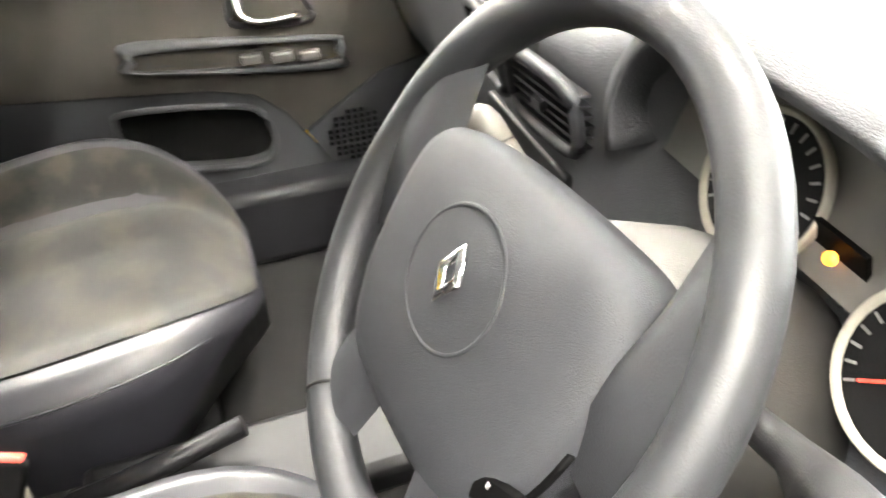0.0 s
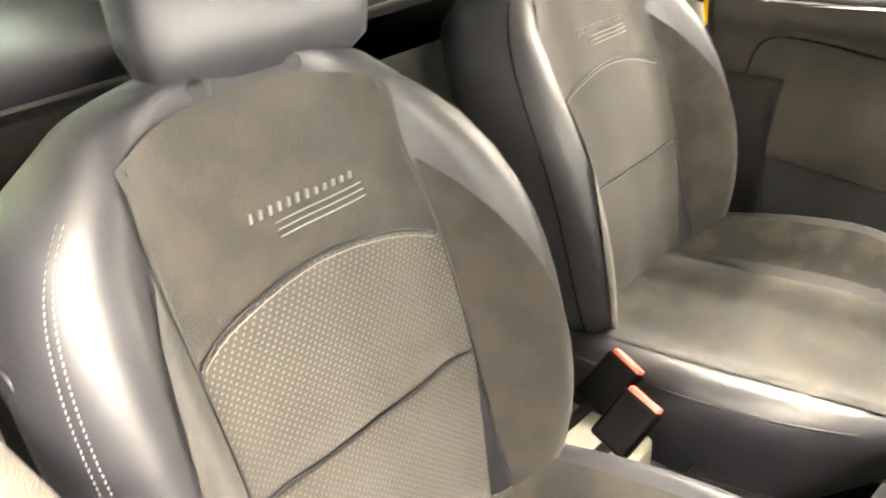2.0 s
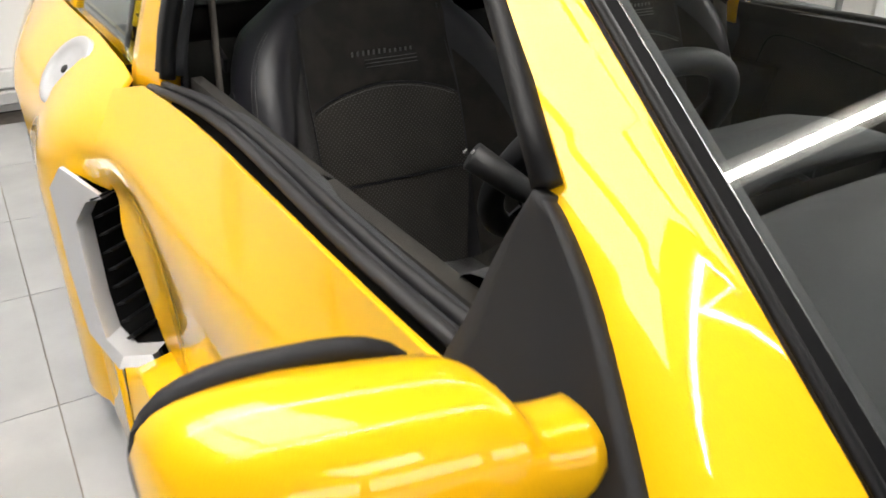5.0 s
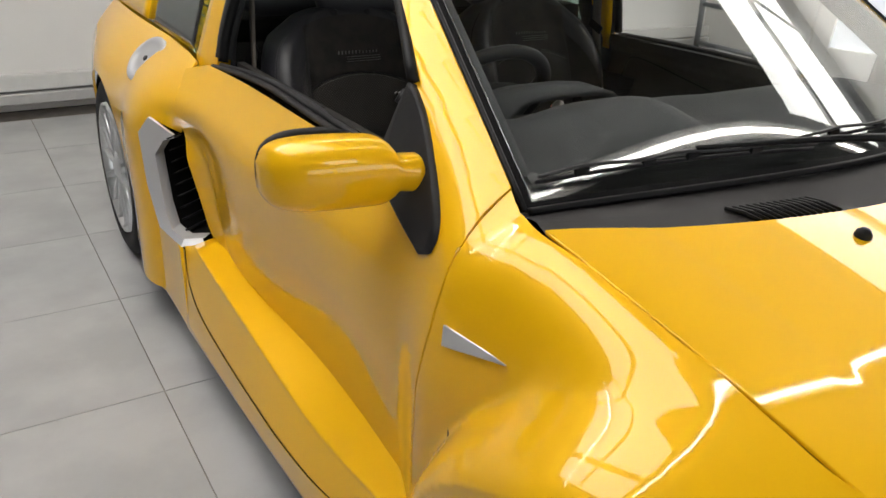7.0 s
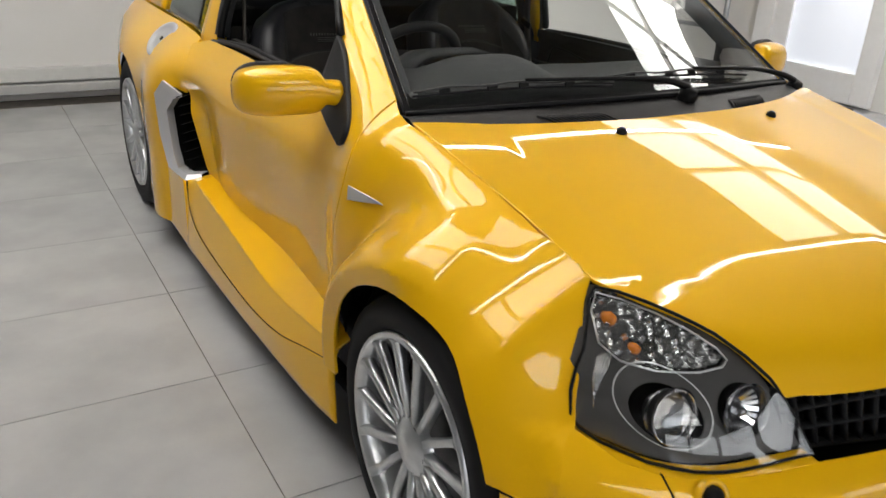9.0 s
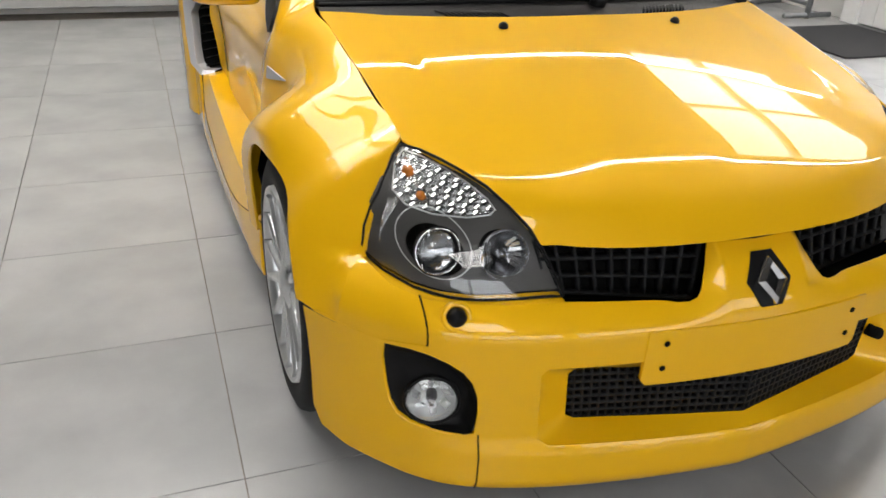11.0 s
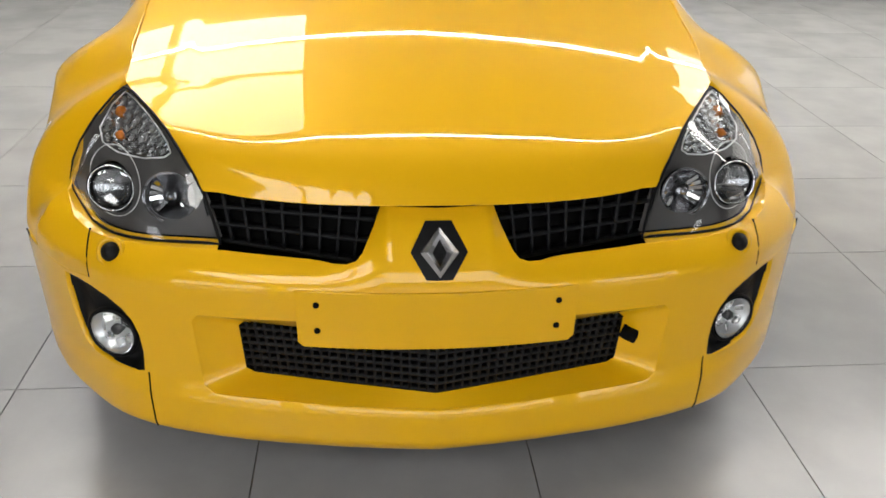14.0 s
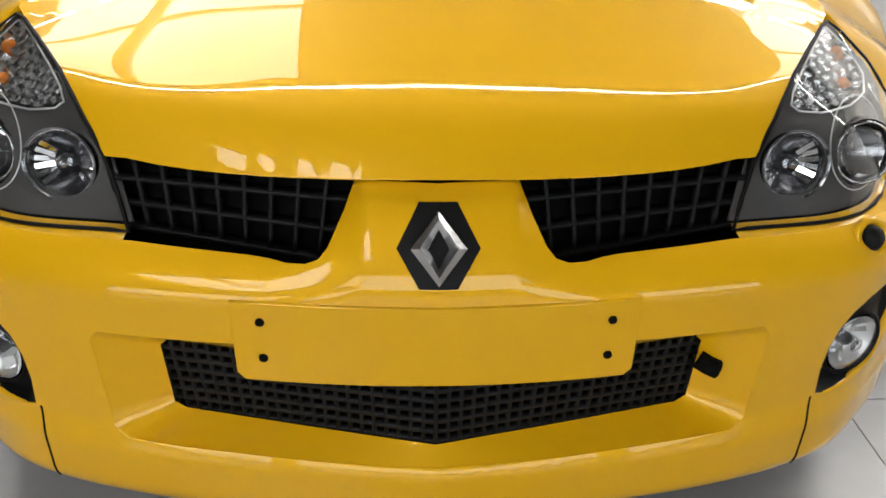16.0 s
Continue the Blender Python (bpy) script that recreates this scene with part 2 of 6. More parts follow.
def sheet(name, bm, mat, parent, way, t=0.008, label=""):
    """A panel with thickness to its inner side; way: where its outer side looks."""
    facing(bm, way)
    me = bpy.data.meshes.new(name)
    bm.to_mesh(me)
    bm.free()
    me.materials.append(mat)
    for p in me.polygons:
        p.use_smooth = True
    ob = new(name, me)
    if parent:
        ob.parent = parent
    if label:
        ob["label"] = label
    solid(ob, t)
    return ob


class Surface:
    """A thin-plate surface w(u, v) through a few stations."""

    def __init__(self, rows, soft=1e-5):
        a = np.array(rows, float)
        self.p, n = a[:, :2], len(a)
        k = self.kernel(np.linalg.norm(self.p[:, None] - self.p[None], axis=2)) + soft * np.eye(n)
        q = np.hstack([np.ones((n, 1)), self.p])
        m = np.vstack([np.hstack([k, q]), np.hstack([q.T, np.zeros((3, 3))])])
        self.c = np.linalg.solve(m, np.concatenate([a[:, 2], np.zeros(3)]))

    @staticmethod
    def kernel(r):
        return np.where(r > 1e-9, r * r * np.log(np.maximum(r, 1e-9)), 0)

    def __call__(self, u, v):
        r = np.hypot(self.p[:, 0] - u, self.p[:, 1] - v)
        return float(self.kernel(r) @ self.c[:-3] + self.c[-3] + self.c[-2] * u + self.c[-1] * v)


def smooth01(q):
    q = min(1.0, max(0.0, q))
    return q * q * (3 - 2 * q)


def even(pts, n):
    """A line of n points at even steps along another."""
    p = np.array([tuple(q) for q in pts], float)
    d = np.concatenate([[0], np.cumsum(np.linalg.norm(np.diff(p, axis=0), axis=1))])
    return np.array([[np.interp(q, d, p[:, k]) for k in range(3)] for q in np.linspace(0, d[-1], n)])


def lerp_table(x, xs, ys):
    return float(np.interp(x, xs, ys))


def cubic(xs, ys):
    """A natural cubic curve through a table."""
    x, y = np.array(xs, float), np.array(ys, float)
    n, h = len(x), np.diff(x)
    m = np.eye(n)
    r = np.zeros(n)
    for i in range(1, n - 1):
        m[i, i - 1:i + 2] = h[i - 1], 2 * (h[i - 1] + h[i]), h[i]
        r[i] = 6 * ((y[i + 1] - y[i]) / h[i] - (y[i] - y[i - 1]) / h[i - 1])
    k = np.linalg.solve(m, r)

    def f(q):
        if q <= x[0]:
            return float(y[0] + (q - x[0]) * ((y[1] - y[0]) / h[0] - h[0] * k[1] / 6))
        if q >= x[-1]:
            return float(y[-1] + (q - x[-1]) * ((y[-1] - y[-2]) / h[-1] + h[-1] * k[-2] / 6))
        i = int(np.searchsorted(x, q)) - 1
        a, b = (x[i + 1] - q) / h[i], (q - x[i]) / h[i]
        return float(a * y[i] + b * y[i + 1] + ((a ** 3 - a) * k[i] + (b ** 3 - b) * k[i + 1]) * h[i] ** 2 / 6)
    return f


# ---- hall: floor, walls, ceiling ----
TILE = 0.603
FX, FY = -0.995, 0.455


def build_hall():
    fl = mesh_ob("floor", bm_box(-7, 8, -7, 5.5, -0.10, -0.006), material("grout", (0.225, 0.190, 0.165), 0.9, vary=0.2))
    tagged(fl, "grey porcelain tiled showroom floor", "floor", kind="structure")
    m = material("floor_tile", (0.395, 0.392, 0.392), 0.24, color2=(0.325, 0.325, 0.328), scale=3.5, bump=0.1, bump_scale=90)
    nt = m.node_tree
    oi = nt.nodes.new("ShaderNodeObjectInfo")
    ad = nt.nodes.new("ShaderNodeVectorMath")
    ad.operation = "SCALE"
    cb = nt.nodes.new("ShaderNodeCombineXYZ")
    for k in range(3):
        nt.links.new(oi.outputs["Random"], cb.inputs[k])
    nt.links.new(cb.outputs[0], ad.inputs[0])
    ad.inputs["Scale"].default_value = 37.0
    a2 = nt.nodes.new("ShaderNodeVectorMath")
    tc = [n for n in nt.nodes if n.type == "TEX_COORD"][0]
    nt.links.new(tc.outputs["Object"], a2.inputs[0])
    nt.links.new(ad.outputs[0], a2.inputs[1])
    for n in nt.nodes:
        if n.type == "TEX_NOISE":
            nt.links.new(a2.outputs[0], n.inputs["Vector"])
    big = mesh_ob("tile", bm_box(-TILE / 2 + 0.0015, TILE / 2 - 0.0015, -TILE / 2 + 0.0015, TILE / 2 - 0.0015, -0.006, 0), m, smooth=False)
    big.location = (-50, 0, 0)
    first = True
    for i in range(-6, 11):
        for j in range(-7, 9):
            x, y = FX + (i + 0.5) * TILE, FY + (j + 0.5) * TILE
            if not (-6.9 < x < 7.9 and -6.9 < y < 5.2):
                continue
            o = big if first else big.copy()
            if not first:
                scene.collection.objects.link(o)
            first = False
            o.parent, o.location = fl, (x, y, 0)
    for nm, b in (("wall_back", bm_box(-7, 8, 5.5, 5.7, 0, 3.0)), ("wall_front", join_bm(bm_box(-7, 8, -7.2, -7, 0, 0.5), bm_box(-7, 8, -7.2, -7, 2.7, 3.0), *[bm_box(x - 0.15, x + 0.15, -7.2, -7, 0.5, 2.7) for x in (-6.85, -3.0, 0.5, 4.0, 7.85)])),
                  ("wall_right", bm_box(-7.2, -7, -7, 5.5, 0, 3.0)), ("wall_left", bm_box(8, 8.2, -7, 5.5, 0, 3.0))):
        tagged(mesh_ob(nm, b, WALL if nm == "wall_back" else UNSEEN_WALL, smooth=False), "white painted showroom wall" if nm == "wall_back" else "unseen showroom wall, kept grey to dim its reflection in the car", "wall", kind="structure")
    net, tris = flat_net([(-7, -7), (8, -7), (8, 5.5), (-7, 5.5)], 1.0, [[(x0, y0), (x1, y0), (x1, y1), (x0, y1)] for x0, x1, y0, y1 in SKYLIGHTS])
    bm = bmesh.new()
    vs = [bm.verts.new((u, v, CEIL)) for u, v in net]
    for f in tris:
        bm.faces.new([vs[i] for i in f])
    c = sheet("ceiling", bm, CEILING, None, (0, 0, -1), 0.2)
    tagged(c, "dark grey showroom ceiling with framed skylights", "ceiling", kind="structure")


CEIL = 3.0
SKYLIGHTS = [(-2.55, -0.75, 1.25, 3.9), (2.2, 4.3, 1.2, 3.6), (-2.55, -0.75, -4.3, -1.7)]
build_hall()
SKYGLOW = material("bright_sky", (0.8, 0.8, 0.8), 0.5)
SKYGLOW.node_tree.nodes["Principled BSDF"].inputs["Emission Color"].default_value = (1.0, 0.985, 0.96, 1)
SKYGLOW.node_tree.nodes["Principled BSDF"].inputs["Emission Strength"].default_value = 6.2
for k, (x0, x1, y0, y1) in enumerate(SKYLIGHTS):
    w = empty("window_%d" % (k + 1), "white framed skylight with overcast sky behind it", "skylight", (0, 0, 0))
    tagged(w, kind="structure")
    xm, ym = (x0 + x1) / 2 - 0.1, (y0 + y1) / 2
    for b in ((xm - 0.05, xm + 0.05, y0, y1), (x0, x1, ym - 0.035, ym + 0.035)):
        part("glazing_bar", bm_box(*b, CEIL + 0.10 + 0.01 * (b[0] == x0), CEIL + 0.16), WALL, w, smooth=False)
    part("pane", bm_box(x0 - 0.3, x1 + 0.3, y0 - 0.3, y1 + 0.3, CEIL + 0.35, CEIL + 0.36), SKYGLOW, w, "bright overcast sky above the glass")
DAYLIGHT = material("daylight_pane", (0.8, 0.8, 0.8), 0.5)
DAYLIGHT.node_tree.nodes["Principled BSDF"].inputs["Emission Color"].default_value = (0.93, 0.96, 1.0, 1)
DAYLIGHT.node_tree.nodes["Principled BSDF"].inputs["Emission Strength"].default_value = 3.4
for k, (x0, x1) in enumerate(((-6.7, -3.15), (-2.85, 0.35), (0.65, 3.85), (4.15, 7.7))):
    w = empty("window_%d" % (k + 4), "tall white framed shop window with daylight behind it", "window", (0, 0, 0))
    tagged(w, kind="structure")
    for b in ((x0, x0 + 0.07, 0.5, 2.7), (x1 - 0.07, x1, 0.5, 2.7), (x0 + 0.07, x1 - 0.07, 0.5, 0.57), (x0 + 0.07, x1 - 0.07, 2.63, 2.7)):
        part("window_frame", bm_box(b[0], b[1], -7.12, -7.06, b[2], b[3]), WALL, w, smooth=False)
    part("pane", bm_box(x0 + 0.06, x1 - 0.06, -7.10, -7.09, 0.56, 2.64), DAYLIGHT, w, "daylit shop window glass")
TUBE = material("lamp_tube", (1, 1, 1), 0.5)
TUBE.node_tree.nodes["Principled BSDF"].inputs["Emission Color"].default_value = (1, 0.97, 0.92, 1)
TUBE.node_tree.nodes["Principled BSDF"].inputs["Emission Strength"].default_value = 36
for x0, x1, y in ((-2.7, 4.6, 3.08), (-2.7, 4.6, 1.06)):
    e = empty("ceiling_light", "slim white linear lamp along the ceiling", "ceiling light", (0, y, CEIL), "linear ceiling lamps")
    part("housing", bm_box(x0 - 0.02, x1 + 0.02, -0.05, 0.05, -0.03, -0.002), WALL, e, smooth=False)
    part("lamp_tube", bm_box(x0, x1, -0.016, 0.016, -0.045, -0.031), TUBE, e, smooth=False)


def build_surroundings():
    """Skirting duct on the back wall, the glazed door beside the car, and the mat before it."""
    tr = empty("wall_trunking", "grey painted cable trunking along the foot of the wall", "trunking")
    for x0, x1 in ((-7, 8),):
        bevel(part("duct", bm_box(x0, x1, 5.42, 5.50, 0.05, 0.115), material("grey_enamel", (0.42, 0.42, 0.41), 0.45, vary=0.08), tr), 0.008)
        bevel(part("duct", bm_box(x0, x1, 5.44, 5.50, 0.125, 0.215), material("pale_enamel", (0.58, 0.58, 0.56), 0.45, vary=0.06), tr), 0.008)
        bevel(part("duct", bm_box(x0, x1, 5.46, 5.50, 0.70, 0.76), material("grey_rail", (0.35, 0.35, 0.34), 0.45, vary=0.08), tr), 0.006)
    d = empty("door_1", "white framed door with a frosted glass pane", "door", (0, 0, 0))
    tagged(d, kind="structure")
    x = 4.62
    frame_m = material("white_frame", (0.80, 0.80, 0.80), 0.35, vary=0.03)
    for b in ((x, x + 0.07, 3.30, 3.46, 0.02, 2.1), (x, x + 0.07, 4.16, 4.32, 0.02, 2.1), (x, x + 0.07, 3.46, 4.16, 0.02, 0.26), (x, x + 0.07, 3.46, 4.16, 1.95, 2.1)):
        bevel(part("door_frame", bm_box(*b), frame_m, d), 0.006)
    pane = material("frosted_pane", (0.85, 0.87, 0.92), 0.5)
    pane.node_tree.nodes["Principled BSDF"].inputs["Emission Color"].default_value = (0.85, 0.90, 1.0, 1)
    pane.node_tree.nodes["Principled BSDF"].inputs["Emission Strength"].default_value = 0.7
    part("pane", bm_box(x + 0.025, x + 0.045, 3.455, 4.165, 0.255, 1.955), pane, d, "daylit frosted glass")
    w = mesh_ob("wall_partition", bm_box(4.70, 4.80, -1.0, 5.5, 0, 3.0), WALL, smooth=False)
    tagged(w, "pale partition wall beside the glazed door", "wall", kind="structure")
    bevel(tagged(mesh_ob("door_post", bm_box(4.60, 4.70, 4.33, 4.50, 0, 2.2), frame_m), "pale grey steel door post", "post"), 0.006)
    m = mesh_ob("door_mat", bm_box(3.55, 4.55, 3.35, 4.30, 0.0, 0.014), material("mat_fibre", (0.035, 0.035, 0.037), 0.95, vary=0.4, scale=80, bump=1.0, bump_scale=500))
    tagged(bevel(m, 0.006), "dark grey ribbed entrance mat on the floor", "mat")
    rack = empty("pipe_stand", "grey tubular steel stand by the wall", "stand")
    steel = material("grey_steel", (0.25, 0.26, 0.27), 0.4, 0.6, vary=0.2)
    for y in (4.62, 5.25):
        part("leg", bm_tube([(4.35, y, 0.0), (4.35, y, 0.85)], 0.025, 10), steel, rack)
    for z in (0.12, 0.45, 0.80):
        part("rail", bm_tube([(4.35, 4.60, z), (4.35, 5.27, z)], 0.02, 10), steel, rack)
    part("foot", bm_tube([(4.10, 4.62, 0.03), (4.60, 4.62, 0.03)], 0.022, 10), steel, rack)
    part("foot", bm_tube([(4.10, 5.25, 0.03), (4.60, 5.25, 0.03)], 0.022, 10), steel, rack)


build_surroundings()


# ---- car body: surfaces ----
car = empty("sports_hatchback", "glossy yellow mid-engined two-seat hatchback on silver alloy wheels", "car", (-0.009, 0, 0))
car.scale = (0.987, 1, 1)

nose_plan = cubic((0, 0.13, 0.26, 0.38, 0.468, 0.575, 0.663, 0.726, 0.80, 0.848, 0.885), (0.080, 0.087, 0.100, 0.116, 0.133, 0.163, 0.206, 0.258, 0.330, 0.395, 0.46))


def bumper_y(x, z):
    a = abs(x)
    k = 4.4 + (14 - 4.4) * min(1, max(0, (a - 0.10) / 0.12))
    y = nose_plan(a)
    if z > 0.47:
        y += k * (z - 0.47) ** 2
    if z < 0.26:
        t = min(1, (0.26 - z) / 0.05)
        y -= (0.028 - 0.03 * a) * t * t * (3 - 2 * t)
    if z < 0.155:
        y += 12 * (0.155 - z) ** 2
    return y


hood_line = cubic((0.10, 0.158, 0.18, 0.215, 0.26, 0.32, 0.42, 0.52, 0.70, 0.887, 1.0, 1.15), (0.56, 0.620, 0.648, 0.680, 0.706, 0.733, 0.770, 0.799, 0.843, 0.880, 0.899, 0.920))


# raised crests along the inner edges of the headlamps
CREST_Y = (0.17, 0.237, 0.261, 0.297, 0.341, 0.369, 0.396, 0.43, 0.476, 0.505, 0.62, 1.1)
CREST_X = (0.38, 0.441, 0.462, 0.489, 0.519, 0.538, 0.558, 0.583, 0.612, 0.634, 0.645, 0.66)
crest_h = cubic((0.17, 0.20, 0.237, 0.261, 0.297, 0.341, 0.43, 0.476, 0.505, 0.56, 0.65, 0.80, 1.0), (0.0, 0.004, 0.013, 0.020, 0.026, 0.030, 0.0295, 0.026, 0.0232, 0.0185, 0.0125, 0.005, 0.0))


def plateau_z(x, y):
    """The bonnet without its raised edges: a rounded lip in front, nearly straight across behind it, with a fine ridge down the middle."""
    s = max(0.0, y - 0.16 - 0.42 * x * x)
    k = 0.60 + 0.40 * math.exp(-(s / 0.05) ** 2)
    return hood_line(y - 0.42 * k * x * x) - 0.04 * x * x - 0.014 * (math.sqrt(x * x + 0.00012) - 0.011)


@functools.lru_cache(None)
def crest_at(y):
    xe = lerp_table(y, CREST_Y, CREST_X)
    edge = hood_line(y - 0.42 * xe * xe) - 0.04 * xe * xe - 0.010 * (xe - 0.02) + max(0.0, crest_h(min(y, 1.0)))
    return max(edge - plateau_z(xe, y), 0.004 * smooth01((y - 0.18) / 0.05))


def hood_z(x, y):
    q = max(0.0, (abs(x) - lerp_table(y, CREST_Y, CREST_X) + 0.155) / 0.155)
    k = max(0.0, (abs(x) - lerp_table(y, CREST_Y, CREST_X) + 0.26) / 0.26)
    if k == 0 or y < 0.17:
        return plateau_z(x, y)
    w = smooth01((y - 0.42) / 0.12)
    shape = (1 - w) * k * k + w * (1 - (1 - min(q, 1.0)) ** 2) * smooth01(q / 0.25)
    return plateau_z(x, y) + crest_at(round(y, 5)) * shape


# half width of the flanks: stations along the car, each at six heights from the sill line to the shoulder
SILL_Z = 0.36
STATIONS = (0.36, 0.45, 0.513, 0.62, 0.75, 0.90, 1.04, 1.16, 1.30, 1.75, 2.30, 2.50, 2.62, 2.89, 3.27, 3.65)
LEVELS = [cubic(STATIONS, r) for r in (
    (0.832, 0.878, 0.893, 0.900, 0.902, 0.890, 0.856, 0.800, 0.780, 0.772, 0.784, 0.792, 0.890, 0.905, 0.905, 0.860),
    (0.830, 0.876, 0.890, 0.899, 0.904, 0.892, 0.856, 0.802, 0.784, 0.779, 0.792, 0.805, 0.893, 0.912, 0.915, 0.865),
    (0.822, 0.866, 0.880, 0.890, 0.897, 0.885, 0.846, 0.800, 0.788, 0.788, 0.798, 0.810, 0.895, 0.915, 0.918, 0.868),
    (0.808, 0.832, 0.845, 0.858, 0.876, 0.855, 0.815, 0.792, 0.789, 0.801, 0.809, 0.826, 0.896, 0.908, 0.912, 0.860),
    (0.790, 0.773, 0.768, 0.780, 0.800, 0.785, 0.762, 0.759, 0.768, 0.790, 0.806, 0.836, 0.865, 0.862, 0.868, 0.830),
    (0.768, 0.697, 0.6365, 0.642, 0.6505, 0.6605, 0.6665, 0.690, 0.700, 0.712, 0.716, 0.742, 0.748, 0.755, 0.757, 0.745))]
REAR_LOW = cubic((2.30, 2.40, 2.62, 2.9, 3.27, 3.65), (0.895, 0.895, 0.895, 0.905, 0.905, 0.86))


def hood_edge_z(y):
    return hood_z(LEVELS[5](y) - 0.003, y)


HOOD_Y = [float(y) for y in np.linspace(0.513, 1.10, 12)]
shoulder_z = cubic((0.36, 0.45, *HOOD_Y, 1.18, 1.30, 1.75, 2.30, 2.50, 2.62, 2.89, 3.27, 3.65),
                   (0.520, 0.658, *[hood_edge_z(y) for y in HOOD_Y], 0.880, 0.872, 0.862, 0.853, 0.842, 0.845, 0.850, 0.860, 0.860))


@functools.lru_cache(None)
def profile(y):
    base = cubic((0, 0.2, 0.4, 0.6, 0.8, 1.0), tuple(f(y) for f in LEVELS))
    crest = smooth01((y - 0.60) / 0.18) * (1 - smooth01((y - 0.90) / 0.24))

    def f(t):
        d = max(0.0, 1 - t) / 0.045
        return base(t) + crest * (0.012 * d * math.exp(1 - d) - 0.005 * math.exp(-((t - 0.80) / 0.075) ** 2))
    return f


def plain_side(y, z):
    t = (z - SILL_Z) / (shoulder_z(y) - SILL_Z)
    if t < 0:
        return profile(y)(0)
    return profile(y)(t)


# the wide arch: a bulge round the wheel that rises from the narrow wing along a soft fold
FA, RA, FZ, RZ = 0.75, 3.27, 0.310, 0.322
flare_width = cubic((-20, 0, 30, 60, 90, 120, 150, 180), (0.080, 0.082, 0.090, 0.108, 0.118, 0.120, 0.105, 0.09))
flare_out = cubic((-20, 0, 40, 90, 140, 180), (0.862, 0.872, 0.893, 0.904, 0.880, 0.842))


PLAN_Y = [nose_plan(x) for x in np.linspace(0.60, 0.885, 24)] + [0.50, 0.60, 0.80]
PLAN_X = [*np.linspace(0.60, 0.885, 24), 0.902, 0.925, 0.95]


def flare_x(y, z):
    """Half width of the bulge; in front it follows the bumper's plan, drawn back with height."""
    front = lerp_table(y - 5.0 * max(0.0, z - 0.47) ** 2, PLAN_Y, PLAN_X)
    f = bulge_x(y, z)
    return 0.5 * (f + front - math.sqrt((f - front) ** 2 + 0.01 ** 2))


def bulge_x(y, z):
    r, a = math.hypot(y - FA, z - FZ), math.degrees(math.atan2(z - FZ, y - FA))
    q = r - 0.375
    return flare_out(a) - 0.9 * max(0.0, z - 0.50) ** 2 - (0.15 * (q / flare_width(a)) ** 1.7 if q > 0 else -0.32 * q)


@functools.lru_cache(None)
def wing_section(y):
    """Heights and half widths of the narrow wing under the wide arch."""
    xe, ze = LEVELS[5](y), shoulder_z(y)
    knots = []
    for dx, dz, a in ((0.0, 0.0, 17), (0.060, 0.042, 48), (0.107, 0.165, 80), (0.124, 0.30, 90)):
        knots.append(((xe + dx, ze - dz), (math.cos(radians(a)), -math.sin(radians(a)))))
    xx, zz = [], []
    for (p, d), (q, e) in zip(knots, knots[1:]):
        p, q, d, e = (np.array(v, float) for v in (p, q, d, e))
        n = np.linalg.norm(q - p)
        u = np.linspace(0, 1, 160)[:, None]
        c = (2 * u ** 3 - 3 * u * u + 1) * p + (u ** 3 - 2 * u * u + u) * n * d + (3 * u * u - 2 * u ** 3) * q + (u ** 3 - u * u) * n * e
        xx += list(c[:, 0])
        zz += list(c[:, 1])
    order = np.argsort(zz)
    return np.array(zz)[order], np.array(xx)[order]


# the edge along which the wing meets the corner of the bumper: height, half width, place along the car
JOINT_Z, JOINT_X = (0.455, 0.50, 0.54, 0.56), (0.812, 0.803, 0.778, 0.748)
JOINT_Y = tuple(bumper_y(x, z) for x, z in zip(JOINT_X, JOINT_Z))


@functools.lru_cache(None)
def joint_shift(z):
    y = lerp_table(z, JOINT_Z, JOINT_Y)
    return y, lerp_table(z, JOINT_Z, JOINT_X) - plain_side(y, z)


def side_x(y, z):
    base = plain_side(y, z)
    if y < 0.60 and 0.44 < z < 0.60:
        yj, shift = joint_shift(min(max(z, 0.455), 0.56))
        base += shift * (1 - smooth01((y - yj) / 0.08)) * (1 - smooth01((z - 0.565) / 0.03))
    w = smooth01((y - 0.58) / 0.26) * (1 - smooth01((y - 1.16) / 0.16))
    if w == 0:
        return base
    zz, xx = wing_section(y)
    k = float(np.interp(z, zz, xx)) if z < zz[-1] else float(xx[-1] - (z - zz[-1]) * 2.5)
    f = flare_x(y, z)
    over = 0.5 * (f - k + math.sqrt((f - k) ** 2 + (0.050 - 0.032 * smooth01((y - 0.85) / 0.2)) ** 2))
    k += over * smooth01((shoulder_z(y) - z) / 0.05)
    return base * (1 - w) + k * w


def screen_edge(y):
    """Side view of the windscreen's edge and the cowl's end: half width and height."""
    if y < 1.168:
        k = min(1.0, max(0.0, (y - 1.10) / 0.068))
        return LEVELS[5](min(y, 1.10)) * (1 - k) + 0.6645 * k, shoulder_z(min(y, 1.10)) * (1 - k) + 0.8835 * k
    v = (y - 1.164) / 0.66
    return 0.665 - 0.11 * v, 0.881 + 0.411 * v


def even_out(a, n):
    """Rows of a table smoothed along its first axis, its ends carried on straight."""
    k = np.hanning(2 * n + 3)[1:-1]
    pad = [2 * a[:1] - a[n:0:-1], a, 2 * a[-1:] - a[-2:-n - 2:-1]]
    rows = np.concatenate(pad)
    return sum(c * rows[i:i + len(a)] for i, c in enumerate(k)) / k.sum()


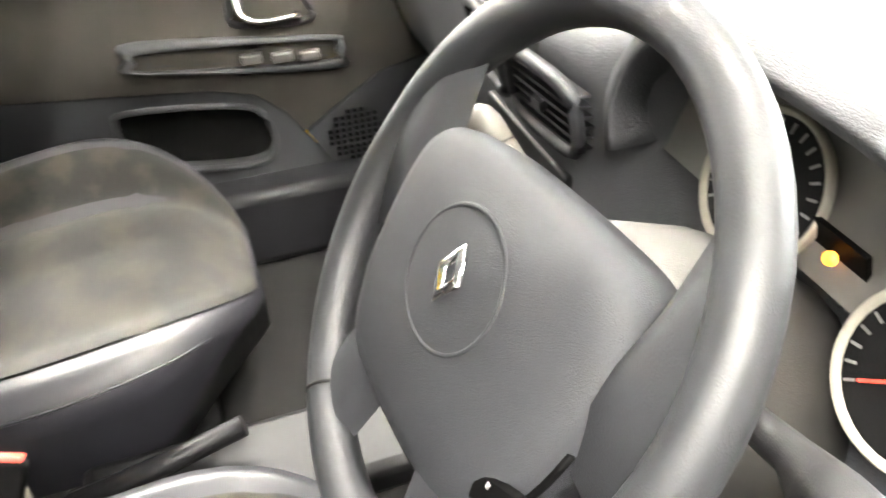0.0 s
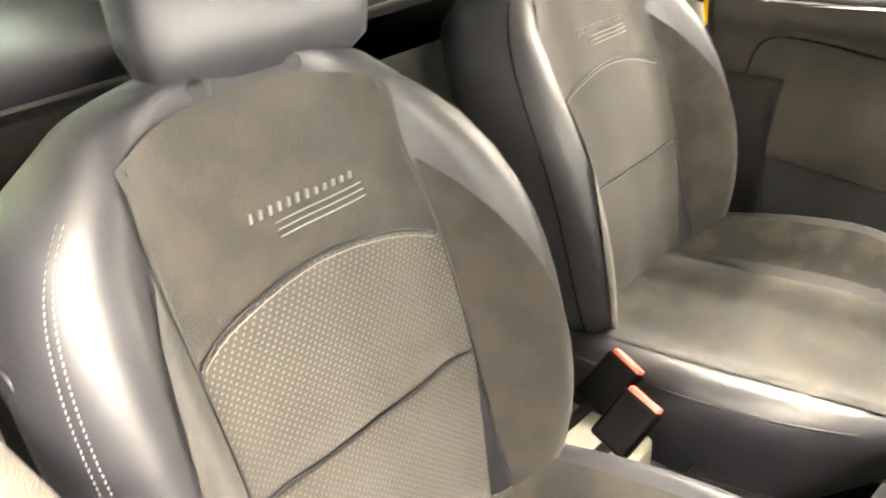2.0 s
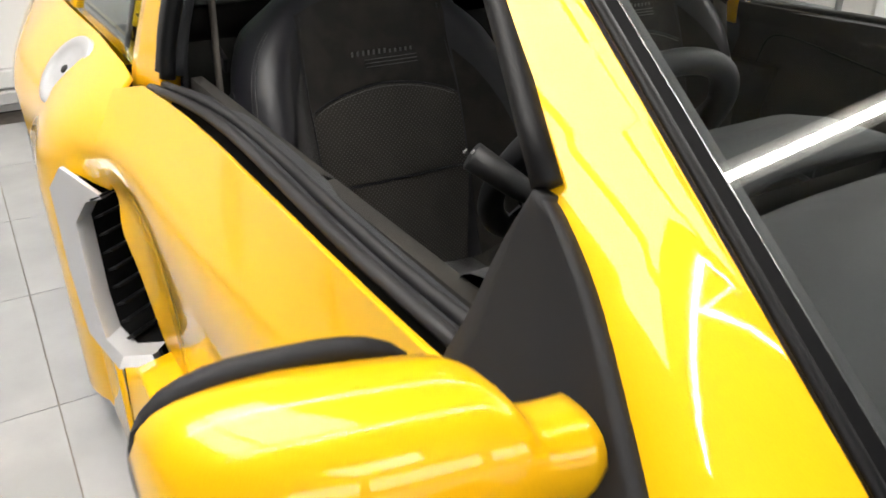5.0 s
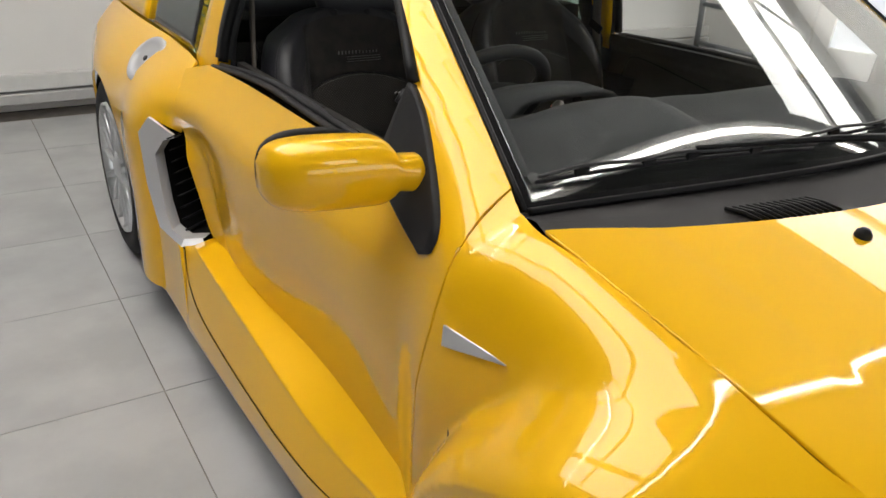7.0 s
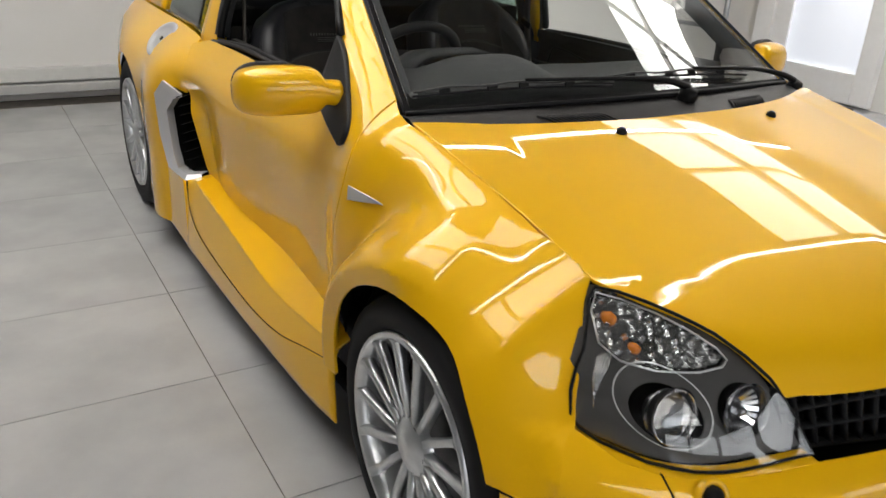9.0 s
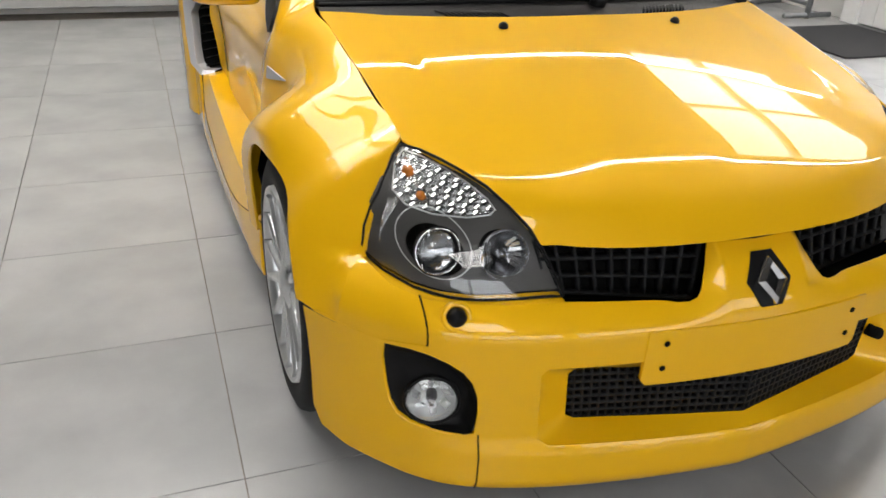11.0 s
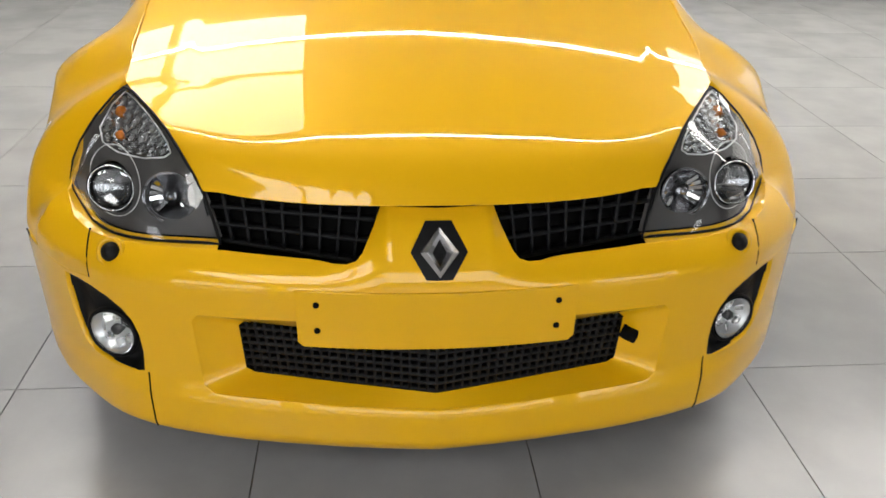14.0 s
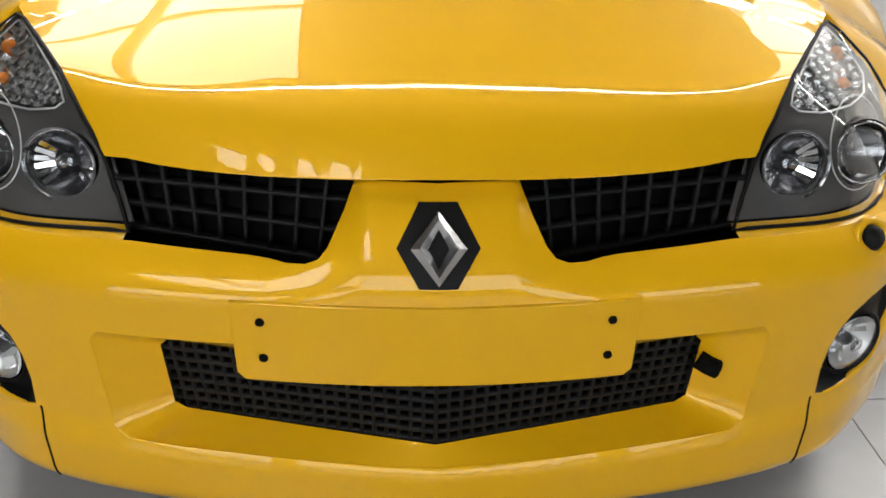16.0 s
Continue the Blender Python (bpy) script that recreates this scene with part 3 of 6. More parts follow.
def flank_x(y, z):
    """The flank, running on over the shoulder into the foot of the windscreen pillar."""
    base = side_x(y, z)
    w = smooth01((y - 1.0) / 0.20)
    if w == 0 or z < 0.78:
        return base
    xw, zw = screen_edge(y)
    length = zw - 0.78
    t = min(1.0, (z - 0.78) / length)
    m0 = (side_x(y, 0.78) - side_x(y, 0.77)) / 0.01 * length
    m1 = -(1.6 + 0.9 * (1 - smooth01((y - 1.04) / 0.40)) - 0.9 * smooth01((y - 1.50) / 0.36)) * length
    h = (2 * t ** 3 - 3 * t * t + 1, t ** 3 - 2 * t * t + t, 3 * t * t - 2 * t ** 3, t ** 3 - t * t)
    return base * (1 - w) + w * (h[0] * side_x(y, 0.78) + h[1] * m0 + h[2] * xw + h[3] * m1)


FOOT_Y, FOOT_T = np.linspace(0.80, 2.00, 241), np.linspace(0.0, 1.0, 61)
FOOT_TOP = even_out(np.array([screen_edge(y)[1] for y in FOOT_Y]), 8)
FOOT_X = even_out(np.array([[flank_x(y, 0.66 + t * (top - 0.66)) for t in FOOT_T] for y, top in zip(FOOT_Y, FOOT_TOP)]), 8)
FOOT_X = even_out(FOOT_X.T, 2).T


def foot_x(y, z):
    """The flank and the foot of the pillar as one even skin."""
    w = smooth01((y - 0.90) / 0.12) * smooth01((z - 0.66) / 0.06) * (1 - smooth01((y - 1.80) / 0.1))
    if w == 0:
        return flank_x(y, z)
    i = (y - 0.80) / 0.005
    top = float(np.interp(y, FOOT_Y, FOOT_TOP))
    j = min(1.0, max(0.0, (z - 0.66) / (top - 0.66))) * 60
    a, b = min(239, int(i)), min(59, int(j))
    u, v = i - a, j - b
    x = (FOOT_X[a, b] * (1 - u) + FOOT_X[a + 1, b] * u) * (1 - v) + (FOOT_X[a, b + 1] * (1 - u) + FOOT_X[a + 1, b + 1] * u) * v
    return flank_x(y, z) * (1 - w) + float(x) * w


def door_x(y, z):
    """The door, a flat cheek turned out towards the air intake at its rear."""
    edge = float(np.interp(z, (0.38, 0.42, 0.52, 0.62, 0.715), (2.345, 2.385, 2.44, 2.475, 2.488)))
    d = y - edge + 0.125
    # a fold along the door, hollow below it
    fold = float(np.interp(y, (1.53, 1.90, 2.375), (0.605, 0.585, 0.560)))
    below = max(0.0, fold - z)
    x = foot_x(y, z) - 0.003 * (1 - math.exp(-(below / 0.045) ** 2)) * smooth01((y - 1.25) / 0.35) * (1 - smooth01((y - 1.70) / 0.45))
    if d <= 0:
        return x
    win = smooth01((z - 0.365) / 0.03) * (1 - smooth01((z - 0.575) / 0.09))
    return x + 0.25 * d * d / (d + 0.02) * win


def quarter_x(y, z):
    """The hips: as the flank, but full below the air intake."""
    if y >= 2.62:
        return side_x(y, z)
    a = min(1, max(0, (0.52 - z) / 0.16))
    b = smooth01((0.71 - z) / 0.05)
    full = max(smooth01((y - 2.50) / 0.12), smooth01((0.56 - z) / 0.10))
    x = side_x(y, z) + (max(side_x(y, z), 0.890) - side_x(y, z)) * b * full
    return x * (1 - a) + REAR_LOW(y) * a


def arc(cy, cz, r, a0, a1, n=18):
    return [(cy + r * math.cos(radians(a0 + (a1 - a0) * i / n)), cz + r * math.sin(radians(a0 + (a1 - a0) * i / n))) for i in range(n + 1)]


# ---- bonnet ----
hood_side = [(0.439, 0.238), (0.462, 0.262), (0.489, 0.298), (0.519, 0.342), (0.538, 0.370), (0.558, 0.397), (0.583, 0.431), (0.610, 0.475), (0.6315, 0.511), (0.6385, 0.62), (0.647, 0.75), (0.657, 0.90), (0.663, 1.04), (0.666, 1.103)]
rear_edge = [(x, 0.925 + 0.41 * x * x) for x in np.linspace(0.62, 0, 12)]
hood_half = [(x, 0.160 + 0.42 * x * x) for x in np.linspace(0, 0.41, 10)] + hood_side + rear_edge
hood_poly = hood_half + [(-x, y) for x, y in hood_half[::-1] if x > 1e-6]
panel("bonnet", hood_poly, lambda x, y: (x, y, hood_z(x, y)), PAINT, car, (0, 0, 1), 0.0145)

# ---- front bumper ----
rec_half = [(0.0, 0.228), (0.20, 0.230), (0.44, 0.236), (0.461, 0.250), (0.468, 0.400), (0.455, 0.415), (0.2, 0.415), (0.0, 0.415)]
rec_poly = rec_half + [(-x, z) for x, z in rec_half[::-1] if 1e-6 < x]
fog_poly = [(0.582, 0.262), (0.600, 0.257), (0.660, 0.259), (0.696, 0.266), (0.716, 0.280), (0.728, 0.304), (0.735, 0.340), (0.741, 0.400), (0.738, 0.4365), (0.700, 0.4395), (0.668, 0.436), (0.636, 0.424), (0.608, 0.405), (0.590, 0.381), (0.580, 0.350), (0.577, 0.310)]
bump_half = [(0.0, 0.118), (0.30, 0.122), (0.567, 0.130), (0.70, 0.14), (0.80, 0.16), (0.838, 0.18), (0.850, 0.22), (0.852, 0.32), (0.856, 0.40), (0.861, 0.4525), (0.81, 0.4505), (0.742, 0.442), (0.668, 0.4535), (0.668, 0.529),
             (0.55, 0.528), (0.40, 0.530), (0.24, 0.525), (0.195, 0.522), (0.170, 0.5235), (0.152, 0.530), (0.140, 0.543), (0.120, 0.580), (0.105, 0.614), (0.0, 0.612)]
bump_poly = bump_half + [(-x, z) for x, z in bump_half[::-1] if x > 1e-6]
panel("bumper", bump_poly, lambda x, z: (x, bumper_y(x, z), z), PAINT, car, (0, -1, 0.1), 0.016, [rec_poly, fog_poly, [(-x, z) for x, z in fog_poly[::-1]]], 0.012)
CORNER = [(0.672, 0.456), (0.742, 0.444), (0.812, 0.453), (0.803, 0.50), (0.778, 0.54), (0.748, 0.560), (0.714, 0.537), (0.672, 0.530)]
for s in (-1, 1):
    panel("bumper_corner", [(s * x, z) for x, z in CORNER], lambda x, z: (x, bumper_y(x, z), z), PAINT, car, (s * 0.5, -1, 0.1), 0.014)


def band(a, b, n=3):
    """Rows between two closed loops with the same count."""
    a, b = np.array([tuple(q) for q in a]), np.array([tuple(q) for q in b])
    return [a + (b - a) * i / n for i in range(n + 1)]


def lg_y(x):
    return 0.064 + 0.215 * abs(x)


rec_r = resample(rec_poly, 0.03)


def rec_in(x, z):
    t = (z - 0.228) / (0.415 - 0.228)
    nx = x * 0.385 / 0.465
    return (nx, lg_y(nx) + 0.02, 0.250 + t * (0.375 - 0.25))


recess = part("grille_recess", facing(bm_rows(band([(x, bumper_y(x, z) + 0.002, z) for x, z in rec_r], [rec_in(x, z) for x, z in rec_r], 4), close_v=True), (0, -1, 0)), PAINT, car)
sharp(recess, 50)


def mesh_grille(name, nx, nz, place, bar, depth, parent, mat):
    """Crossed bars; place(u, v) gives the face of the grille for u, v in 0..1."""
    bms = []
    for i in range(nx + 1):
        u = i / nx
        pts = [place(u, v) for v in np.linspace(0, 1, 7)]
        bms.append(strip(pts, bar, depth))
    for j in range(nz + 1):
        pts = [place(u, j / nz) for u in np.linspace(0, 1, 25)]
        bms.append(strip(pts, bar, depth, True))
    return part(name, join_bm(*bms), mat, parent)


def strip(pts, bar, depth, flat=False):
    rows = []
    for p in pts:
        x, y, z = p
        d = ((0, 0, bar / 2) if flat else (bar / 2, 0, 0))
        rows.append([(x - d[0], y, z - d[2]), (x + d[0], y, z + d[2]), (x + d[0], y + depth, z + d[2]), (x - d[0], y + depth, z - d[2])])
    return bm_rows(rows, close_v=True, caps=True)


def low_place(u, v):
    x = (u - 0.5) * 2 * 0.392
    z0 = 0.252
    return (x * (0.97 + 0.03 * v), lg_y(x) + 0.022, z0 + v * 0.125)


GRILLE = material("grille_plastic", (0.0062, 0.0066, 0.0078), 0.5, spec=0.2, bump=0.2, bump_scale=900, vary=0.2)
mesh_grille("lower_grille", 44, 7, low_place, 0.0060, 0.014, car, GRILLE)
# pitch-black sheet standing for the shade behind the lower grille
part("grille_shade", bm_rows([[(x, lg_y(x) + 0.040, z) for x in np.linspace(-0.42, 0.42, 21)] for z in (0.20, 0.40)]), PITCH, car)

# plate panel
pp = [(-0.266, 0.372), (-0.256, 0.362), (0.256, 0.362), (0.266, 0.372), (0.266, 0.482), (-0.266, 0.482)]
plate = panel("plate_panel", pp, lambda x, z: (x, 0.0755 + 0.30 * x * x, z), PAINT, car, (0, -1, 0), 0.03, (), 0.014)
for x in (-0.228, 0.228):
    for z in (0.400, 0.456):
        part("screw_hole", moved(bm_lathe([(0.0, -0.002), (0.006, -0.002), (0.006, 0.004)], 14, "y"), pose(x, 0.0750 + 0.30 * x * x, z)), DARK, plate)


# upper grilles
def up_place(s):
    def f(u, v):
        x = 0.125 + u * (0.425 - 0.125) - (1 - u) * 0.02 * v + 0.02 * u * v
        zb = 0.494 + 0.030 * u
        zt = 0.616
        return (s * x, 0.165 + 0.052 * u + 0.03 * v + 0.006, zb + v * (zt - zb))
    return f


for s in (-1, 1):
    mesh_grille("upper_grille", 9, 3, up_place(s), 0.006, 0.02, car, GRILLE)
    f = up_place(s)
    # pitch-black sheet standing for the shade behind the upper grille
    part("grille_shade", bm_rows([[tuple(np.array(f(u, v)) + (0, 0.022, 0)) for u in np.linspace(-0.12, 1.06, 8)] for v in (-0.2, 1.15)]), PITCH, car)

# badge
hexa = [(0.024, 0.597), (0.052, 0.553), (0.024, 0.509), (-0.024, 0.509), (-0.052, 0.553), (-0.024, 0.597)]
badge = panel("badge", hexa, lambda x, z: (x, bumper_y(x, z) - 0.005, z), BLACK, car, (0, -1, 0), 0.015, (), 0.01, "chrome diamond on a black hexagonal plate")


def diamond(h, w, d, at, turn, inner=0.38):
    """A faceted open diamond, standing, its face to -y."""
    rows = []
    for q, dep in ((0.0, 0.0), (0.03, -d * 0.45), (0.50, -d), (0.97, -d * 0.45), (1.0, 0.0)):
        hh, ww = h * (1 - q * (1 - inner * 1.35)), w * (1 - q * (1 - inner * 0.92))
        rows.append([(0, dep, hh), (ww, dep, 0), (0, dep, -hh), (-ww, dep, 0)])
    return moved(bm_rows(rows, close_v=True), Matrix.Translation(at) @ turn)


sharp(part("emblem", diamond(0.047, 0.036, 0.014, (0, bumper_y(0, 0.553) - 0.006, 0.553), pose(0, 0, 0, -33)), EMBLEM, badge), 20)


# ---- wings, doors, quarters ----
def flank_sheet(name, poly, s, step=0.022, f=side_x):
    return panel(name, poly, lambda y, z: (s * f(y, z), y, z), PAINT, car, (s, 0, 0.3), step, (), 0.01)


for s in (-1, 1):
    top = [(y, screen_edge(y)[1] - 0.0005) for y in (1.197, 1.18, 1.16, 1.14, 1.12)] + [(y, shoulder_z(y) - 0.0005) for y in (1.10, 1.0, 0.9, 0.8, 0.7, 0.6, 0.515)]
    front = [(0.472, 0.690), (0.430, 0.630)] + [(y - 0.003, z) for y, z in zip(JOINT_Y[::-1], JOINT_Z[::-1])] + [(0.42, 0.453)]
    rear = [(1.2030, 0.325), (1.2060, 0.45), (1.1980, 0.60), (1.1850, 0.70), (1.1800, 0.775), (1.1850, 0.84), (1.1915, 0.875)]
    flank_sheet("wing", top + front + arc(FA, FZ, 0.338, 155, -3, 30) + rear, s, 0.0095, foot_x)
    flank_sheet("door", [(1.2085, 0.40), (1.212, 0.45), (1.204, 0.60), (1.191, 0.70), (1.186, 0.775), (1.190, 0.832), (1.24, 0.826), (1.29, 0.820), (1.35, 0.835), (1.40, 0.866), (1.45, 0.866), (1.75, 0.860), (2.43, 0.850), (2.545, 0.822),
                         (2.510, 0.780), (2.488, 0.715), (2.475, 0.62), (2.44, 0.52), (2.385, 0.42), (2.345, 0.392), (2.28, 0.395), (1.75, 0.355), (1.40, 0.350), (1.2085, 0.340)], s, 0.0125, door_x)
    flank_sheet("windscreen_pillar", [(1.187, 0.8325), (1.197, 0.876), (1.201, screen_edge(1.201)[1])] + [(y, screen_edge(y)[1]) for y in (1.23, 1.26, 1.30, 1.34, 1.38, 1.42, 1.46, 1.50, 1.55, 1.60, 1.65, 1.70, 1.75, 1.80, 1.83)] + [(1.90, 1.292), (1.84, 1.257), (1.74, 1.203), (1.635, 1.140), (1.54, 1.075), (1.50, 1.042), (1.45, 1.004), (1.395, 0.943), (1.36, 0.895), (1.345, 0.8335), (1.29, 0.8205), (1.24, 0.8265)], s, 0.012, foot_x)
    flank_sheet("quarter_panel", [(2.552, 0.838), (2.515, 0.780), (2.492, 0.715), (2.487, 0.672), (2.500, 0.656), (2.556, 0.676), (2.606, 0.634), (2.552, 0.49), (2.465, 0.395), (2.36, 0.375), (2.345, 0.13), (2.90, 0.13)] +
                arc(RA, RZ, 0.352, 205, -20, 30) + [(3.70, 0.25), (3.72, 0.55), (3.68, 0.86), (3.27, 0.86), (2.86, 0.855), (2.64, 0.846)], s, 0.024, quarter_x)
    # added near-black sheets behind the panel gaps, standing for the shade there
    part("gap_shade", bm_rows([[(s * (side_x(y, z) - 0.035), y, z) for z in np.linspace(0.40, 0.835, 7)] for y in np.linspace(1.08, 2.40, 18)]), DARK, car)
    part("gap_shade", bm_rows([[(s * (side_x(y, t * (shoulder_z(y) - 0.40) + 0.40 - 0.02) - 0.03), y, t * (shoulder_z(y) - 0.40) + 0.40 - 0.02) for t in np.linspace(0.62, 0.96, 5)] for y in np.linspace(0.64, 1.2, 12)]), DARK, car)


def strake(s):
    """The flared sill: an upper facet, a seam, and a lower facet."""
    top = spline([(0.792, 1.15, 0.340), (0.776, 1.30, 0.350), (0.760, 1.577, 0.357), (0.758, 1.90, 0.370), (0.756, 2.34, 0.407)], 7)
    ridge = spline([(0.826, 1.15, 0.322), (0.834, 1.30, 0.314), (0.845, 1.577, 0.300), (0.855, 1.90, 0.342), (0.862, 2.335, 0.388)], 7)
    seam = spline(SEAM, 4)
    foot = spline([(0.845, 1.12, 0.130), (0.862, 1.30, 0.125), (0.882, 1.75, 0.125), (0.892, 2.10, 0.128), (0.898, 2.36, 0.130)], 7)
    g = lambda rows: [[(s * x, y, z) for x, y, z in r] for r in rows]
    n = 40
    top, ridge, seam, foot = (even(q, n) for q in (top, ridge, seam, foot))
    mid = [top + (ridge - top) * q for q in (0, 0.06, 0.5, 0.88, 0.96)] + [ridge + (seam - ridge) * q + np.array((0.002, 0, 0)) * (q == 0) for q in (0.0, 0.05, 0.12, 0.5, 0.95, 1.0)]
    sheet("strake", bm_rows(g(mid)), PAINT, car, (s, 0, 0.5), 0.006)
    low = seam + np.array((0.0016, 0, -0.0012))
    sheet("sill", bm_rows(g([low + (foot - low) * q for q in (0, 0.04, 0.5, 0.9, 1.0)])), PAINT, car, (s, 0, 0), 0.006)
    part("panel_gap", bm_tube([(s * (x + 0.0004), y, z - 0.0004) for x, y, z in seam], 0.0012, 6), DARK, car)


SEAM = [(0.838, 1.15, 0.285), (0.852, 1.30, 0.252), (0.872, 1.45, 0.222), (0.882, 1.65, 0.205), (0.887, 1.90, 0.208), (0.889, 2.15, 0.222), (0.889, 2.27, 0.250), (0.886, 2.336, 0.300), (0.880, 2.358, 0.380)]
for s in (-1, 1):
    strake(s)

# ---- wheels ----
def tyre_bm(r, rr, w):
    h = w / 2
    prof = [(rr, -h * 0.85), (rr + 0.012, -h), (r - 0.03, -h * 1.02), (r - 0.008, -h * 0.93), (r, -h * 0.75), (r, h * 0.75), (r - 0.008, h * 0.93), (r - 0.03, h * 1.02), (rr + 0.012, h), (rr, h * 0.85)]
    return bm_lathe(prof, 48, "x")


def wheel(name, at, s, r, w):
    e = new(name)
    e.parent, e.location = car, at
    part("tyre", tyre_bm(r, 0.236, w), RUBBER, e)
    h = w / 2
    rim = bm_lathe([(0.238, s * h * 0.9), (0.236, s * (h + 0.004)), (0.226, s * (h + 0.002)), (0.218, s * (h - 0.02)), (0.212, s * (h - 0.07)), (0.216, -s * h)], 48, "x")
    part("rim", rim, ALLOY, e)
    part("brake_disc", bm_lathe([(0.0, s * (h - 0.085)), (0.145, s * (h - 0.085)), (0.145, s * (h - 0.10)), (0.0, s * (h - 0.10))], 32, "x"), material("cast_iron", (0.2, 0.2, 0.2), 0.4, 0.9, vary=0.2), e)
    part("wheel_well_back", bm_lathe([(0.0, -s * h * 0.2), (0.214, -s * h * 0.2)], 32, "x"), DARK, e)
    for k in range(15):
        a = 2 * math.pi * k / 15
        rows = []
        for q, wd, dp in ((0.050, 0.010, 0.012), (0.11, 0.0095, 0.006), (0.17, 0.0085, 0.004), (0.212, 0.011, 0.002), (0.224, 0.014, -0.004)):
            c = Vector((s * (h - dp), q * math.cos(a), q * math.sin(a)))
            t = Vector((0, -math.sin(a), math.cos(a)))
            rows.append([c - t * wd - Vector((s * 0.02, 0, 0)), c - t * wd * 0.7, c + t * wd * 0.7, c + t * wd - Vector((s * 0.02, 0, 0))])
        part("spoke", bm_rows(rows, close_v=True, caps=True), ALLOY, e)
    part("hub", bm_lathe([(0.0, s * (h + 0.002)), (0.028, s * (h + 0.002)), (0.034, s * (h - 0.004)), (0.062, s * (h - 0.012)), (0.07, s * (h - 0.03))], 30, "x"), ALLOY, e)
    for k in range(5):
        a = 2 * math.pi * (k + 0.5) / 5
        part("wheel_bolt", moved(bm_lathe([(0.0, s * 0.004), (0.008, s * 0.004), (0.009, -s * 0.008)], 8, "x"), pose(s * (h - 0.014), 0.05 * math.cos(a), 0.05 * math.sin(a))), CHROME, e)
    return e


for s in (-1, 1):
    wheel("front_wheel", (s * 0.752, FA, FZ), s, 0.31, 0.20)
    wheel("rear_wheel", (s * 0.775, RA, RZ), s, 0.322, 0.235)
    for cy, cz, r in ((FA, FZ, 0.342), (RA, RZ, 0.356)):
        pts = arc(cy, cz, r, 200, -20, 24)
        part("wheel_arch_liner", bm_rows([[(s * x, y, z) for y, z in pts] for x in (0.50, 0.88 if cy > 2 else 0.80)]), DARK, car)
        part("wheel_arch_wall", bm_rows([[(s * 0.5, y, z) for y, z in pts], [(s * 0.5, y, 0.1) for y, z in pts]]), DARK, car)

# ---- windscreen, roof, pillars ----
def ws(u, v):
    """Windscreen skin: u from -1 to 1 across, v from 0 at the cowl to 1 at the roof."""
    f = 0.5 * u * u + 0.5 * math.sin(math.pi * u / 2) ** 2
    b = np.array((0.655 * u, 1.045 + 0.115 * f, 0.905 - 0.025 * f))
    t = np.array((0.545 * u, 1.76 + 0.06 * f, 1.325 - 0.03 * f))
    p = b + (t - b) * v
    p[2] += 0.004 * math.sin(math.pi * v) * (1 - 0.3 * u * u)
    return p


scr = sheet("windscreen", bm_rows([[ws(u, v) for u in (-0.978, *np.linspace(-0.976, 0.976, 25), 0.978)] for v in (0.014, *np.linspace(0.016, 0.998, 17), 1)]), GLASS, car, (0, -1, 1), 0.005)
scr.visible_shadow = False
part("windscreen_seal", bm_tube([ws(u, 0.0) + np.array((0, -0.002, 0.000)) for u in np.linspace(-1, 1, 25)], 0.006, 8), BLACK, car)
BLACK_SCREEN = material("black_glass_edge", (0.003, 0.003, 0.0035), 0.6, vary=0.1, spec=0.08)
part("windscreen_band", bm_rows([[ws(u, v) + np.array((0, 0.004, -0.008)) for u in np.linspace(-1, 1, 25)] for v in (0.0, 0.04, 0.085)]), BLACK_SCREEN, car)
part("windscreen_border", bm_rows([[ws(u, v) + np.array((0, -0.0005, 0.001)) for u in np.linspace(-1, 1, 25)] for v in (0.0, 0.01, 0.019)]), BLACK_SCREEN, car)
for s in (-1, 1):
    part("windscreen_border", bm_rows([[ws(s * u, v) + np.array((0, -0.0005, 0.001)) for u in (0.980, 0.990, 1.0)] for v in np.linspace(0, 1, 17)]), BLACK_SCREEN, car)
    part("windscreen_seal", bm_tube([ws(s * 1.0, v) + np.array((s * 0.004, 0, 0.001)) for v in np.linspace(0, 1, 17)], 0.005, 8, flat=0.7), BLACK, car)

roof_ctrl = []
for y, z, w in ((1.80, 1.335, 0.545), (2.2, 1.365, 0.56), (2.7, 1.36, 0.57), (3.2, 1.32, 0.57), (3.5, 1.25, 0.57)):
    roof_ctrl.append([(u * w, y + 0.05 * u * u * (1 if y < 2 else 0), z - 0.02 * u * u - 0.035 * u ** 6) for u in np.linspace(-1, 1, 9)])
sheet("roof", bm_patch(roof_ctrl, 5, 3), PAINT, car, (0, 0, 1), 0.02)
part("headliner", bm_patch([[(x, y, z - 0.03) for x, y, z in r] for r in roof_ctrl], 4, 3), material("headlining", (0.35, 0.34, 0.32), 0.9, vary=0.1, scale=200), car)
